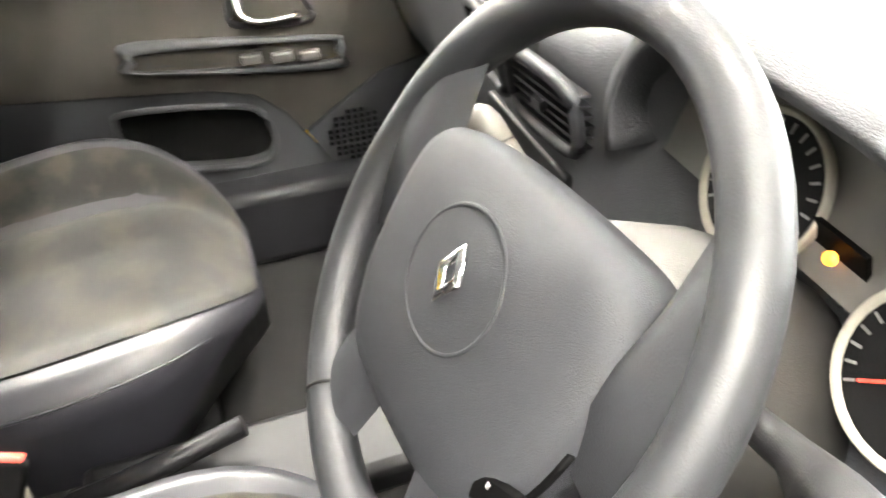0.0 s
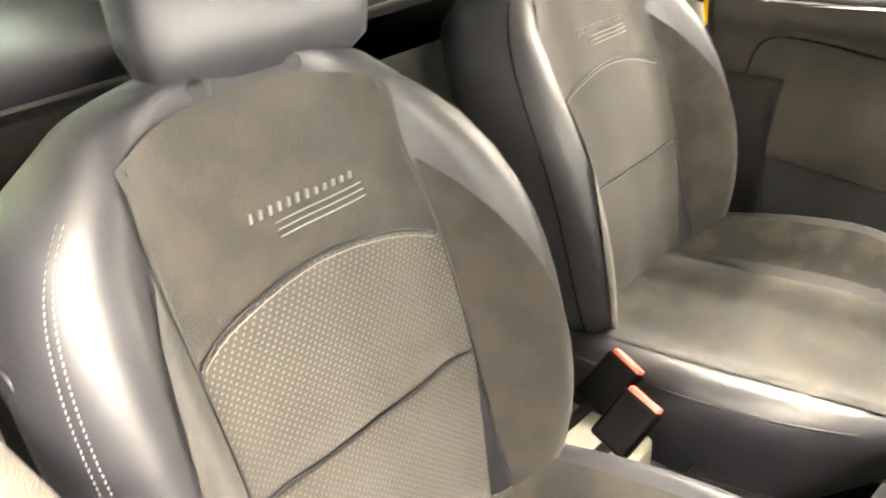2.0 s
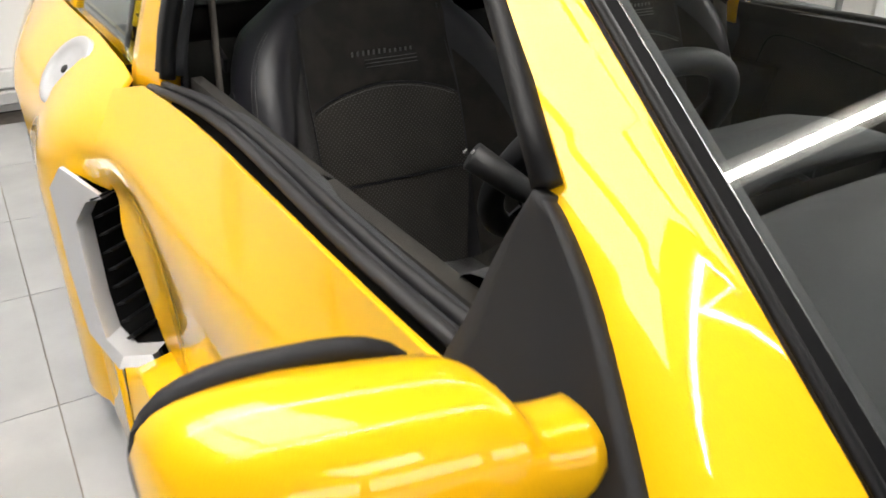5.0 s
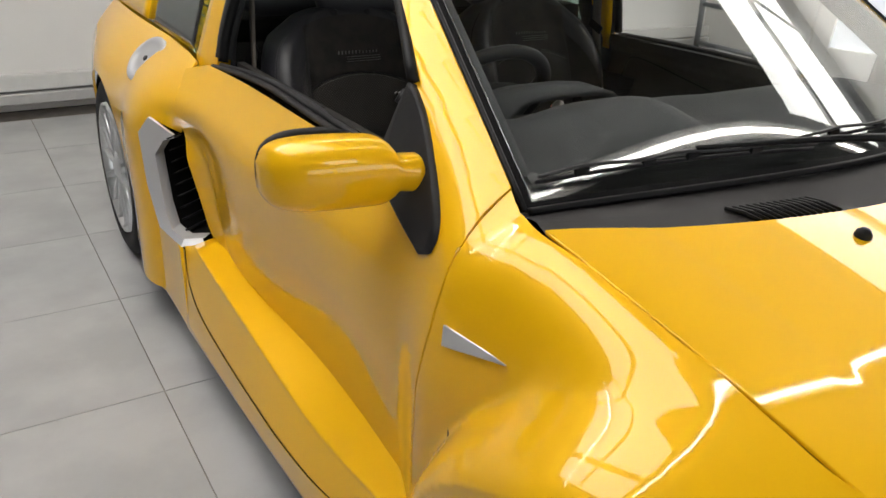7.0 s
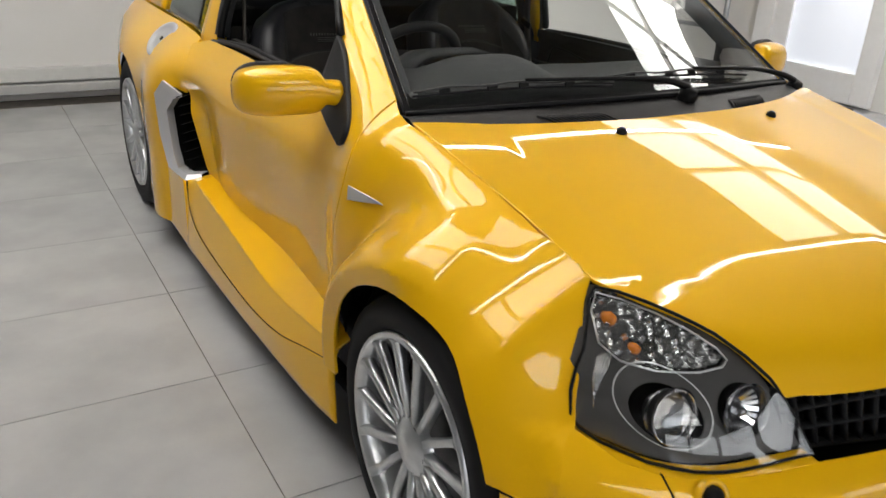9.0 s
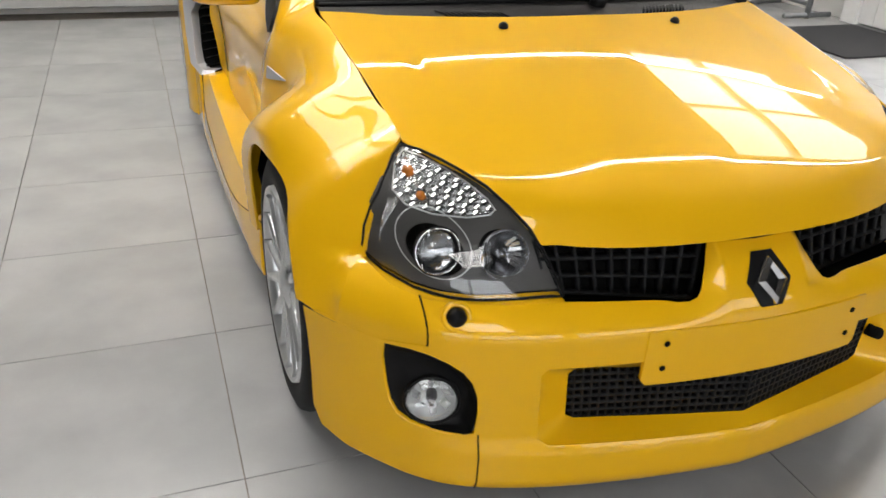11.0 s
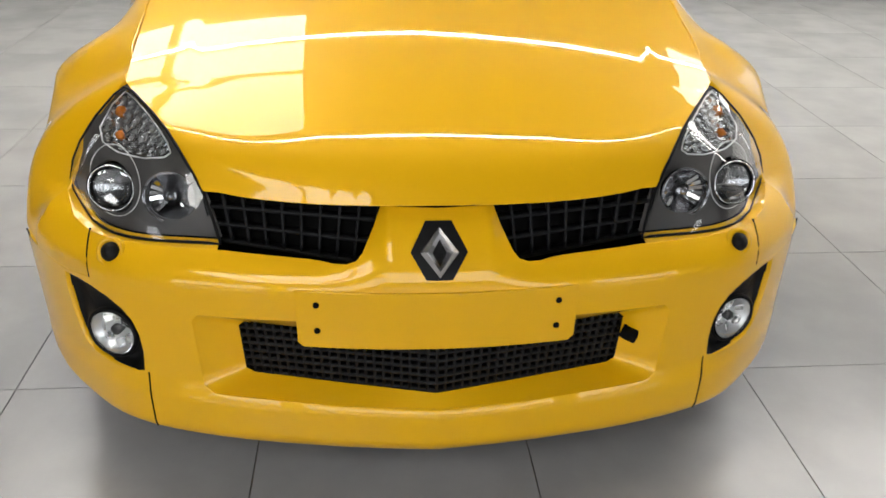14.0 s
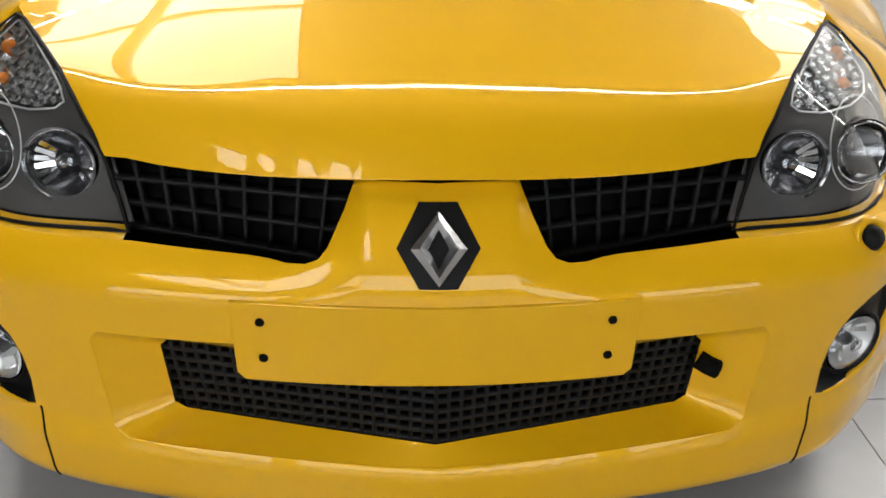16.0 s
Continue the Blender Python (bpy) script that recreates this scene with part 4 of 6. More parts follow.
for s in (-1, 1):
    # rear pillar, rear side window and hatch side
    sheet("rear_pillar", bm_patch([[(s * 0.722, 2.45, 0.80), (s * 0.712, 2.447, 0.86), (s * 0.66, 2.42, 1.05), (s * 0.575, 2.36, 1.30)], [(s * 0.742, 2.60, 0.80), (s * 0.733, 2.593, 0.86), (s * 0.675, 2.56, 1.05), (s * 0.580, 2.52, 1.31)]], 6, 6), PAINT, car, (s, 0, 0.2), 0.03)
    sheet("rear_pillar", bm_patch([[(s * 0.755, 3.10, 0.87), (s * 0.68, 3.16, 1.05), (s * 0.565, 3.2, 1.30)], [(s * 0.74, 3.68, 0.86), (s * 0.66, 3.6, 1.05), (s * 0.55, 3.45, 1.26)]], 6, 6), PAINT, car, (s, 0, 0.2), 0.03)
    q = sheet("rear_side_window", bm_patch([[(s * 0.735, 2.585, 0.846), (s * 0.673, 2.565, 1.05), (s * 0.575, 2.525, 1.29)], [(s * 0.752, 3.11, 0.868), (s * 0.678, 3.16, 1.05), (s * 0.565, 3.2, 1.29)]], 6, 6), GREEN_GLASS, car, (s, 0, 0.2), 0.004)
    q.visible_shadow = False
    part("cant_rail", bm_tube(spline([(s * 0.560, 1.90, 1.275), (s * 0.575, 2.2, 1.30), (s * 0.58, 2.7, 1.305), (s * 0.568, 3.2, 1.285)], 6), 0.03, 8), PAINT, car)
US = (-1, -0.5, 0, 0.5, 1)
sheet("tailgate", bm_patch([[(u * 0.72, 3.76 - 0.03 * u * u, 0.35) for u in US], [(u * 0.73, 3.77 - 0.04 * u * u, 0.62) for u in US], [(u * 0.73, 3.74 - 0.04 * u * u, 0.90) for u in US]], 6, 4), PAINT, car, (0, 1, 0), 0.02)
rear_glass = sheet("rear_window", bm_patch([[(u * 0.72, 3.735 - 0.04 * u * u, 0.905) for u in US], [(u * 0.65, 3.64 - 0.03 * u * u, 1.08 - 0.01 * u * u) for u in US], [(u * 0.56, 3.51, 1.245 - 0.02 * u * u) for u in US]], 6, 4), GREEN_GLASS, car, (0, 1, 0.4), 0.004)
rear_glass.visible_shadow = False
part("floor_pan", bm_box(-0.76, 0.76, 0.35, 3.7, 0.12, 0.16), DARK, car)
# near-black block added in place of the unlit engine bay
part("engine_bay_shade", bm_box(-0.60, 0.60, 0.30, 1.0, 0.16, 0.56), DARK, car)
# cowl under the wipers
COWL = material("cowl_plastic", (0.0165, 0.0148, 0.0150), 0.5, spec=0.3, bump=0.35, bump_scale=1200)
part("cowl", bm_rows([[(x, 0.915 + 0.41 * x * x, hood_z(x, 0.915 + 0.41 * x * x) - 0.012) for x in np.linspace(-0.664, 0.664, 25)],
                      [(x, 0.99 + 0.31 * x * x, 0.886 - 0.02 * x * x) for x in np.linspace(-0.664, 0.664, 25)],
                      [ws(x / 0.655, 0.0) + np.array((0, 0.012, -0.006)) for x in np.linspace(-0.664, 0.664, 25)]]), COWL, car)

# ---- headlamps ----
lamp_face = Surface([(0.635, 0.737, 0.505), (0.610, 0.738, 0.475), (0.581, 0.732, 0.429), (0.556, 0.723, 0.395), (0.517, 0.704, 0.340), (0.487, 0.678, 0.296), (0.460, 0.648, 0.260), (0.437, 0.612, 0.238), (0.406, 0.530, 0.186), (0.53, 0.534, 0.212),
                     (0.618, 0.540, 0.246), (0.672, 0.547, 0.296), (0.742, 0.572, 0.402), (0.717, 0.539, 0.366), (0.722, 0.630, 0.420), (0.690, 0.690, 0.458), (0.58, 0.61, 0.263), (0.66, 0.63, 0.336)], 1e-4)
LAMP = [(0.634, 0.736), (0.609, 0.736), (0.580, 0.730), (0.555, 0.721), (0.535, 0.712), (0.516, 0.702), (0.486, 0.676), (0.459, 0.646), (0.438, 0.611), (0.423, 0.575), (0.408, 0.533), (0.53, 0.531), (0.618, 0.531), (0.672, 0.534), (0.712, 0.541), (0.734, 0.557), (0.742, 0.575),
        (0.735, 0.610), (0.718, 0.645), (0.686, 0.690), (0.655, 0.722)]
CRYSTAL = material("faceted_reflector", (0.62, 0.62, 0.62), 0.16, 1.0, vary=0.1, scale=80, bump=0.35, bump_scale=130)


def ring(cx, cz, rx, rz, n=26):
    return [(cx + rx * math.cos(2 * math.pi * k / n), cz + rz * math.sin(2 * math.pi * k / n)) for k in range(n)]


def bowl(centre, axis, prof, n=28):
    """A turned shape about an axis through centre; prof: (radius, along the axis outwards)."""
    q = Vector(axis).to_track_quat("Z", "Y").to_matrix().to_4x4()
    return moved(bm_lathe(prof, n, "z"), Matrix.Translation(centre) @ q)


for s in (-1, 1):
    hl = new("headlamp")
    hl.parent = car
    hl["label"] = "clear lensed twin headlamp with dark grey bezel"
    face = lambda x, z, d=0.0: (x, lamp_face(abs(x), z) + d, z)
    poly = [(s * x, z) for x, z in LAMP]
    g = panel("lens", poly, lambda x, z: face(x, z, -0.002), LAMP_GLASS, hl, (s * 0.4, -1, 0.5), 0.03, (), 0.003)
    g.visible_shadow = False
    turn = [(0.632, 0.726), (0.606, 0.724), (0.572, 0.714), (0.542, 0.699), (0.516, 0.680), (0.508, 0.666), (0.520, 0.658), (0.560, 0.652), (0.620, 0.651), (0.660, 0.657), (0.674, 0.673), (0.656, 0.706)]
    holes = [[(s * x, z) for x, z in turn], [(s * x, z) for x, z in ring(0.626, 0.598, 0.048, 0.041)], [(s * x, z) for x, z in ring(0.505, 0.598, 0.050, 0.040)]]
    panel("bezel", [(s * (x * 0.985 + 0.009), z * 0.98 + 0.0125) for x, z in LAMP], lambda x, z: face(x, z, 0.024), LENS_GREY, hl, (s * 0.4, -1, 0.5), 0.02, holes, 0.006)
    part("seal", bm_tube([face(x, z, 0.001) for x, z in resample(poly, 0.02)], 0.0032, 6, True), BLACK, hl)
    ax = (s * 0.05, -0.95, 0.25)
    for nm, cx, cz, r in (("projector", 0.626, 0.600, 0.044), ("main_beam", 0.508, 0.598, 0.046)):
        c = Vector(face(s * cx, cz, 0.022))
        part("reflector", bowl(c, ax, [(r + 0.004, 0.006), (r, 0.004), (r * 0.92, -0.012), (r * 0.6, -0.04), (0.0, -0.05)]), DARK_CHROME if nm == "main_beam" else BLACK, hl)
        if nm == "projector":
            part("trim_ring", bowl(c, ax, [(0.0455, 0.004), (0.0448, 0.009), (0.0428, 0.009), (0.042, 0.002)]), CHROME, hl)
            part("bezel_ring", bm_tube([face(s * (cx + 0.060 * math.cos(q)), cz + 0.006 + 0.053 * math.sin(q), 0.0225) for q in np.linspace(0, 2 * math.pi, 40, endpoint=False)], 0.0011, 5, True), ALLOY, hl)
            part("projector_lens", bowl(c, ax, [(0.038, -0.008), (0.036, 0.004), (0.025, 0.013), (0.013, 0.017), (0.0, 0.018)]), LAMP_GLASS, hl)
            part("projector_disc", bowl(c, ax, [(0.037, -0.012), (0.0, -0.014)]), DARK_CHROME, hl)
            part("projector_shield", bowl(c, ax, [(0.040, -0.020), (0.039, -0.006), (0.031, -0.009), (0.030, -0.011)]), DARK_CHROME, hl)
            for q in (0.9, 2.2, 4.9):
                part("facet", moved(bm_box(-0.008, 0.008, -0.003, 0.003, -0.001, 0.001), Matrix.Translation(c) @ Vector(ax).to_track_quat("Z", "Y").to_matrix().to_4x4() @ pose(0.031 * math.cos(q), 0.031 * math.sin(q), -0.006, 30, 0, math.degrees(q) + 70)), CHROME, hl, smooth=False)
        else:
            part("trim_ring", bowl(c, ax, [(r + 0.002, 0.003), (r + 0.001, 0.006), (r - 0.0005, 0.006), (r - 0.001, 0.0)]), DARK_CHROME, hl)
            part("bulb", bowl(c, ax, [(0.010, -0.04), (0.010, -0.008), (0.006, 0.000), (0.0, 0.001)], 12), DARK_CHROME, hl)
            # two fans of bright facets with a dark gap between them
            for side in (-1, 1):
                for k in range(6):
                    q = (0 if side > 0 else math.pi) + (k - 2.5) * 0.30
                    m = Matrix.Translation(c) @ Vector(ax).to_track_quat("Z", "Y").to_matrix().to_4x4() @ pose(0.031 * math.cos(q), 0.031 * math.sin(q), -0.016, 0, 0, math.degrees(q)) @ pose(0, 0, 0, 0, -38 + 9 * (k % 2), 0)
                    part("facet", moved(bm_box(-0.014, 0.012, -0.0036, 0.0036, -0.001, 0.001), m), CHROME, hl, smooth=False)
    cxm, czm = sum(q[0] for q in turn) / len(turn), sum(q[1] for q in turn) / len(turn)
    wide = [(s * (cxm + (x - cxm) * 1.04), czm + (z - czm) * 1.04) for x, z in turn]
    panel("indicator_reflector", wide, lambda x, z: face(x, z, 0.036), CRYSTAL, hl, (s * 0.4, -1, 0.5), 0.02, (), 0.002)
    for i in range(16):
        for k in range(10):
            x, z = 0.510 + 0.0105 * i + 0.005 * (k % 2), 0.655 + 0.0085 * k
            if not inside((x, z), turn) or math.hypot(x - 0.634, z - 0.697) < 0.014 or math.hypot(x - 0.626, z - 0.669) < 0.012:
                continue
            tilt = 14 if (i + k) % 2 else -11
            part("prism", moved(bm_box(-0.0054, 0.0054, -0.003, 0.003, -0.0043, 0.0043), Matrix.Translation(face(s * x, z, 0.031)) @ pose(0, 0, 0, tilt * 0.7, s * 32, tilt)), CRYSTAL, hl, smooth=False)
    for q in (0.0, 0.25, 0.5, 0.75, 1.0):
        part("edge_prism", bm_tube([face(s * (0.712 - 0.006 * q - 0.055 * (v ** 1.6)), 0.590 + 0.020 * q + 0.085 * v, 0.014 + 0.004 * q) for v in np.linspace(0.1 * q, 0.9 - 0.3 * q, 7)], 0.0011, 5), CHROME, hl)
    part("indicator_bulb", bowl(face(s * 0.634, 0.697, 0.034), ax, [(0.0, 0.012), (0.008, 0.010), (0.012, 0.0), (0.010, -0.015)], 14), AMBER, hl)
    part("indicator_bulb", bowl(face(s * 0.626, 0.669, 0.034), ax, [(0.0, 0.010), (0.006, 0.008), (0.009, 0.0), (0.008, -0.012)], 14), AMBER, hl)
    part("indicator_rim", bm_tube([face(s * x, z, 0.020) for x, z in resample(turn, 0.02)], 0.0016, 6, True), ALLOY, hl)

    ledge_x = np.linspace(0.412, 0.745, 24)
    ledge_z = [lerp_table(x, (0.40, 0.55, 0.668, 0.714, 0.748), (0.530, 0.528, 0.529, 0.537, 0.560)) for x in ledge_x]
    part("lamp_ledge", bm_rows([[(s * x, bumper_y(x, z) + 0.001, z - 0.001) for x, z in zip(ledge_x, ledge_z)], [(s * x, max(lamp_face(x, z), bumper_y(x, z)) + 0.02, z + 0.003) for x, z in zip(ledge_x, ledge_z)]]), PAINT, car)

    # fog lamp in its black surround
    fog = new("fog_lamp")
    fog.parent = car
    fp = [(s * (x + 0.002), z) for x, z in fog_poly]
    lp = [(x, bumper_y(x, z) + 0.004, z) for x, z in resample(fp, 0.01)]
    cfog = Vector((s * 0.650, bumper_y(0.650, 0.317) + 0.030, 0.317))
    fx = Vector((s * 0.35, -1, 0.05)).normalized()
    fq = fx.to_track_quat("Z", "Y").to_matrix().to_4x4()
    rim3 = [cfog + (fq @ Vector((0.054 * math.cos(a), 0.054 * math.sin(a), 0))) for a in [math.atan2((fq.inverted() @ (Vector(q) - cfog)).y, (fq.inverted() @ (Vector(q) - cfog)).x) for q in lp]]
    part("surround", bm_rows(band(lp, [Vector(q) * 0.55 + r * 0.45 + Vector((0, 0.022, 0)) for q, r in zip(lp, rim3)], 2) + [[tuple(q) for q in rim3]], close_v=True), BLACK, fog)
    part("reflector", bowl(cfog, fx, [(0.051, 0.003), (0.043, -0.010), (0.024, -0.022), (0.0, -0.026)]), ALLOY, fog)
    part("bulb_shield", bowl(cfog, fx, [(0.011, -0.022), (0.011, -0.004), (0.007, 0.001), (0.0, 0.002)], 16), GREY_TRIM, fog)
    for k in range(7):
        a = 0.9 * k + 0.35
        m = Matrix.Translation(cfog) @ fq @ pose(0.031 * math.cos(a), 0.031 * math.sin(a), -0.010, 38 * math.sin(a), -38 * math.cos(a), 57.3 * a)
        part("facet", moved(bm_box(-0.010, 0.010, -0.008, 0.008, -0.002, 0.002), m), CRYSTAL if k % 2 else FROST, fog, smooth=False)
    cover = part("lens", bowl(cfog, fx, [(0.051, 0.004), (0.044, 0.010), (0.029, 0.014), (0.013, 0.0155), (0.0, 0.016)]), LAMP_GLASS, fog, "clear fog lamp lens")
    cover.visible_shadow = False
    solid(cover, 0.002)
    part("lamp_ring", bowl(cfog, fx, [(0.056, -0.004), (0.057, 0.006), (0.053, 0.010), (0.051, 0.004)]), BLACK, fog)
    # washer jet cap
    wz, wx = 0.512, 0.618
    part("headlamp_washer", bowl((s * wx, bumper_y(wx, wz) - 0.002, wz), (s * 0.25, -1, 0.5), [(0.019, -0.006), (0.018, 0.003), (0.012, 0.010), (0.0, 0.013)], 20), BLACK, car)
    part("washer_ring", bowl((s * wx, bumper_y(wx, wz) - 0.001, wz), (s * 0.25, -1, 0.5), [(0.030, -0.006), (0.028, 0.003), (0.022, 0.004), (0.019, -0.004)], 24), PAINT, car)
    # bonnet washer jet
    part("washer_jet", bowl((s * 0.252, 0.886, hood_z(0.252, 0.886)), (0, -0.3, 1), [(0.013, -0.002), (0.012, 0.006), (0.007, 0.012), (0.0, 0.013)], 16), BLACK, car)
    # dark line of the bumper seams
    part("panel_gap", bm_tube([(s * 0.670, bumper_y(0.670, z) + 0.003, z) for z in np.linspace(0.446, 0.531, 8)], 0.0022, 6), DARK, car)
    part("panel_gap", bm_tube([(s * x, bumper_y(x, z) + 0.003, z) for x, z in zip(np.linspace(0.742, 0.862, 8), np.linspace(0.441, 0.4525, 8))], 0.002, 6), DARK, car)
    part("panel_gap", bm_tube([(s * 0.574, bumper_y(0.574, z) - 0.0003, z) for z in np.linspace(0.128, 0.262, 12)], 0.0018, 6), DARK, car)

# no opening is cut: a near-black tube stands for the hole's shade
part("towing_eye_hole", bm_tube([(0.385, 0.158, 0.338), (0.398, 0.150, 0.333), (0.412, 0.146, 0.328)], 0.014, 12), DARK, car)

# ---- side details ----
for s in (-1, 1):
    tri = [(1.150, 0.699), (1.154, 0.729), (1.034, 0.722)]
    ob = panel("side_repeater", tri, lambda y, z: (s * (side_x(y, z) + 0.005), y, z), SILVER, car, (s, 0, 0.2), 0.02, (), 0.008, "silver triangular wing badge")
    cy, cz = 2.85, 0.792
    n = Vector((s * 0.70, -0.20, 0.68)).normalized()
    c = Vector((s * side_x(cy, cz), cy, cz))
    if s < 0:
        cap = part("fuel_cap", bowl(c, n, [(0.080, -0.03), (0.080, 0.001), (0.076, 0.004), (0.060, 0.0045), (0.057, 0.002), (0.03, 0.003), (0.0, 0.0035)], 40), SILVER, car, "round silver fuel filler cap")
        part("lock", bowl(c + n * 0.004, n, [(0.010, -0.002), (0.009, 0.0015), (0.0, 0.0015)], 16), GREY_TRIM, cap)
    # painted cheek that leads from the door into the air intake
    cheek = []
    for z in np.linspace(0.405, 0.675, 12):
        y = float(np.interp(z, (0.38, 0.42, 0.52, 0.62, 0.715), (2.345, 2.385, 2.44, 2.475, 2.488))) - 0.004
        x = door_x(y, z) - 0.003
        cheek.append([(s * (x - k), y + q, z) for q, k in ((0.0, 0.0), (0.004, 0.004), (0.012, 0.05))])
    part("intake_cheek", bm_rows(cheek), PAINT, car)
    # air intake
    outer = np.array([(0.842, 2.502, 0.652), (0.890, 2.565, 0.692), (0.910, 2.628, 0.634), (0.912, 2.575, 0.495), (0.909, 2.485, 0.396), (0.882, 2.365, 0.378), (0.825, 2.330, 0.380)])
    inner = np.array([(0.838, 2.504, 0.642), (0.862, 2.535, 0.630), (0.884, 2.560, 0.584), (0.889, 2.485, 0.458), (0.887, 2.435, 0.404), (0.870, 2.375, 0.395), (0.825, 2.350, 0.398)])
    deep = inner + np.array((-0.07, 0.075, 0.0))
    sc = np.array((s, 1, 1))
    lift_out = np.array((0.007, -0.003, 0.0))
    rows = [outer, outer + lift_out, inner + lift_out, inner, inner + (deep - inner) * 0.35]
    fr = part("intake_frame", bm_rows([r * sc for r in rows]), SILVER, car, "silver surround of the side air intake")
    sharp(fr, 25)
    # near-black sheets and a box put the shade inside the intake into colour
    part("intake_shade", bm_rows([spline(q, 4) * sc for q in (inner + (deep - inner) * 0.3, deep + np.array((-0.15, 0.16, 0)))]), DARK, car)
    part("intake_shade", bm_box(*sorted((s * 0.60, s * 0.70)), 2.30, 2.75, 0.36, 0.72), DARK, car)
    part("intake_shade", bm_rows([[(s * x, y, z) for x, y in ((0.735, 2.36), (0.72, 2.50), (0.66, 2.72))] for z in (0.36, 0.70)]), DARK, car)
    for k in range(9):
        z = 0.405 + 0.030 * k
        part("intake_fin", moved(bm_box(-0.045, 0.045, -0.005, 0.02, -0.002, 0.002), Matrix.Translation((s * 0.815, 2.435 + 0.012 * k, z)) @ pose(0, 0, 0, -25, 0, s * -35)), BLACK, car, smooth=False)
    # door window surround
    belt = [(s * (side_x(y, shoulder_z(y) - 0.004) + 0.002), y, shoulder_z(y) + 0.001) for y in np.linspace(1.45, 2.43, 16)]
    part("window_seal", bm_tube(belt, 0.009, 8, flat=0.8), WEATHERSTRIP, car)
    part("window_seal", bm_tube([(x - s * 0.022, y, z + 0.002) for x, y, z in belt], 0.007, 8), WEATHERSTRIP, car)
    part("door_top", bm_rows([[(x - s * 0.012, y, z - 0.002) for x, y, z in belt], [(x - s * 0.050, y, z - 0.004) for x, y, z in belt]]), DASH, car)
    part("window_seal", bm_tube(spline([(s * 0.712, 2.43, 0.856), (s * 0.700, 2.43, 0.92), (s * 0.660, 2.41, 1.05), (s * 0.576, 2.34, 1.28)], 5), 0.014, 8), BLACK, car)
    part("window_seal", bm_tube(spline([(s * 0.686, 1.452, 1.010), (s * 0.616, 1.645, 1.138), (s * 0.560, 1.85, 1.25), (s * 0.552, 1.95, 1.28), (s * 0.568, 2.2, 1.285), (s * 0.576, 2.34, 1.28)], 5), 0.011, 8), BLACK, car)
    # black sail and door mirror
    sail = bm_patch([[(s * 0.775, 1.272, 0.789), (s * 0.765, 1.36, 0.818), (s * 0.738, 1.50, 0.858)],
                     [(s * 0.771, 1.244, 0.806), (s * 0.757, 1.36, 0.838), (s * 0.734, 1.50, 0.872)],
                     [(s * 0.754, 1.254, 0.852), (s * 0.742, 1.37, 0.882), (s * 0.722, 1.49, 0.905)],
                     [(s * 0.714, 1.362, 0.950), (s * 0.712, 1.42, 0.955), (s * 0.706, 1.475, 0.962)],
                     [(s * 0.697, 1.440, 1.006), (s * 0.697, 1.446, 1.008), (s * 0.695, 1.455, 1.010)]], 6, 6)
    mir = new("door_mirror")
    mir.parent = car
    mir["label"] = "yellow door mirror on a black sail"
    sheet("sail", sail, GREY_TRIM, mir, (s, 0, 0), 0.02)
    # head: sections along x from the neck outwards (x, y centre, z centre, half depth, half height)
    secs = [(0.735, 1.352, 0.892, 0.029, 0.031), (0.758, 1.355, 0.894, 0.028, 0.030), (0.772, 1.358, 0.896, 0.030, 0.032), (0.782, 1.368, 0.897, 0.040, 0.046), (0.798, 1.378, 0.897, 0.049, 0.055), (0.830, 1.388, 0.897, 0.053, 0.057),
            (0.870, 1.400, 0.896, 0.056, 0.058), (0.910, 1.415, 0.894, 0.056, 0.057), (0.940, 1.428, 0.892, 0.051, 0.052), (0.957, 1.438, 0.890, 0.040, 0.042), (0.966, 1.446, 0.889, 0.018, 0.022)]
    rows = []
    for q in spline(secs, 3):
        x, y, z, dy, dz = q
        ringp = []
        for k in range(24):
            a = 2 * math.pi * k / 24
            ca, sa = math.cos(a), math.sin(a)
            rr = (abs(ca) ** 2.6 + abs(sa) ** 2.6) ** (-1 / 2.6)
            yy = y + dy * rr * ca
            ringp.append((s * x, min(yy, y + dy * 0.62), z + dz * rr * sa))
        rows.append(ringp)
    part("mirror_head", bm_rows(rows, close_v=True, caps=True), PAINT, mir)
    rim = [(s * (0.880 + 0.078 * math.cos(a) * (abs(math.cos(a)) ** 3 + abs(math.sin(a)) ** 3) ** (-1 / 3)), 1.443 + 0.16 * 0.078 * math.cos(a), 0.894 + 0.054 * math.sin(a) * (abs(math.cos(a)) ** 3 + abs(math.sin(a)) ** 3) ** (-1 / 3)) for a in np.linspace(0, 2 * math.pi, 40, endpoint=False)]
    part("mirror_rim", bm_tube(rim, 0.009, 8, True), GREY_TRIM, mir)
    part("mirror_glass", bm_rows([[(x * 0.95 + s * 0.044, y + 0.004, 0.894 + (z - 0.894) * 0.92) for x, y, z in rim], [(s * 0.880, 1.447, 0.894)] * 40], close_v=True), CHROME, mir)


# ---- wipers and cowl ----
WIPER_METAL = material("painted_wiper_metal", (0.02, 0.02, 0.021), 0.35, spec=0.5, vary=0.2)
def on_screen(u, v, lift=0.02):
    p = ws(u, v)
    n = Vector((0, -0.55, 0.83))
    return Vector(p) + n * lift


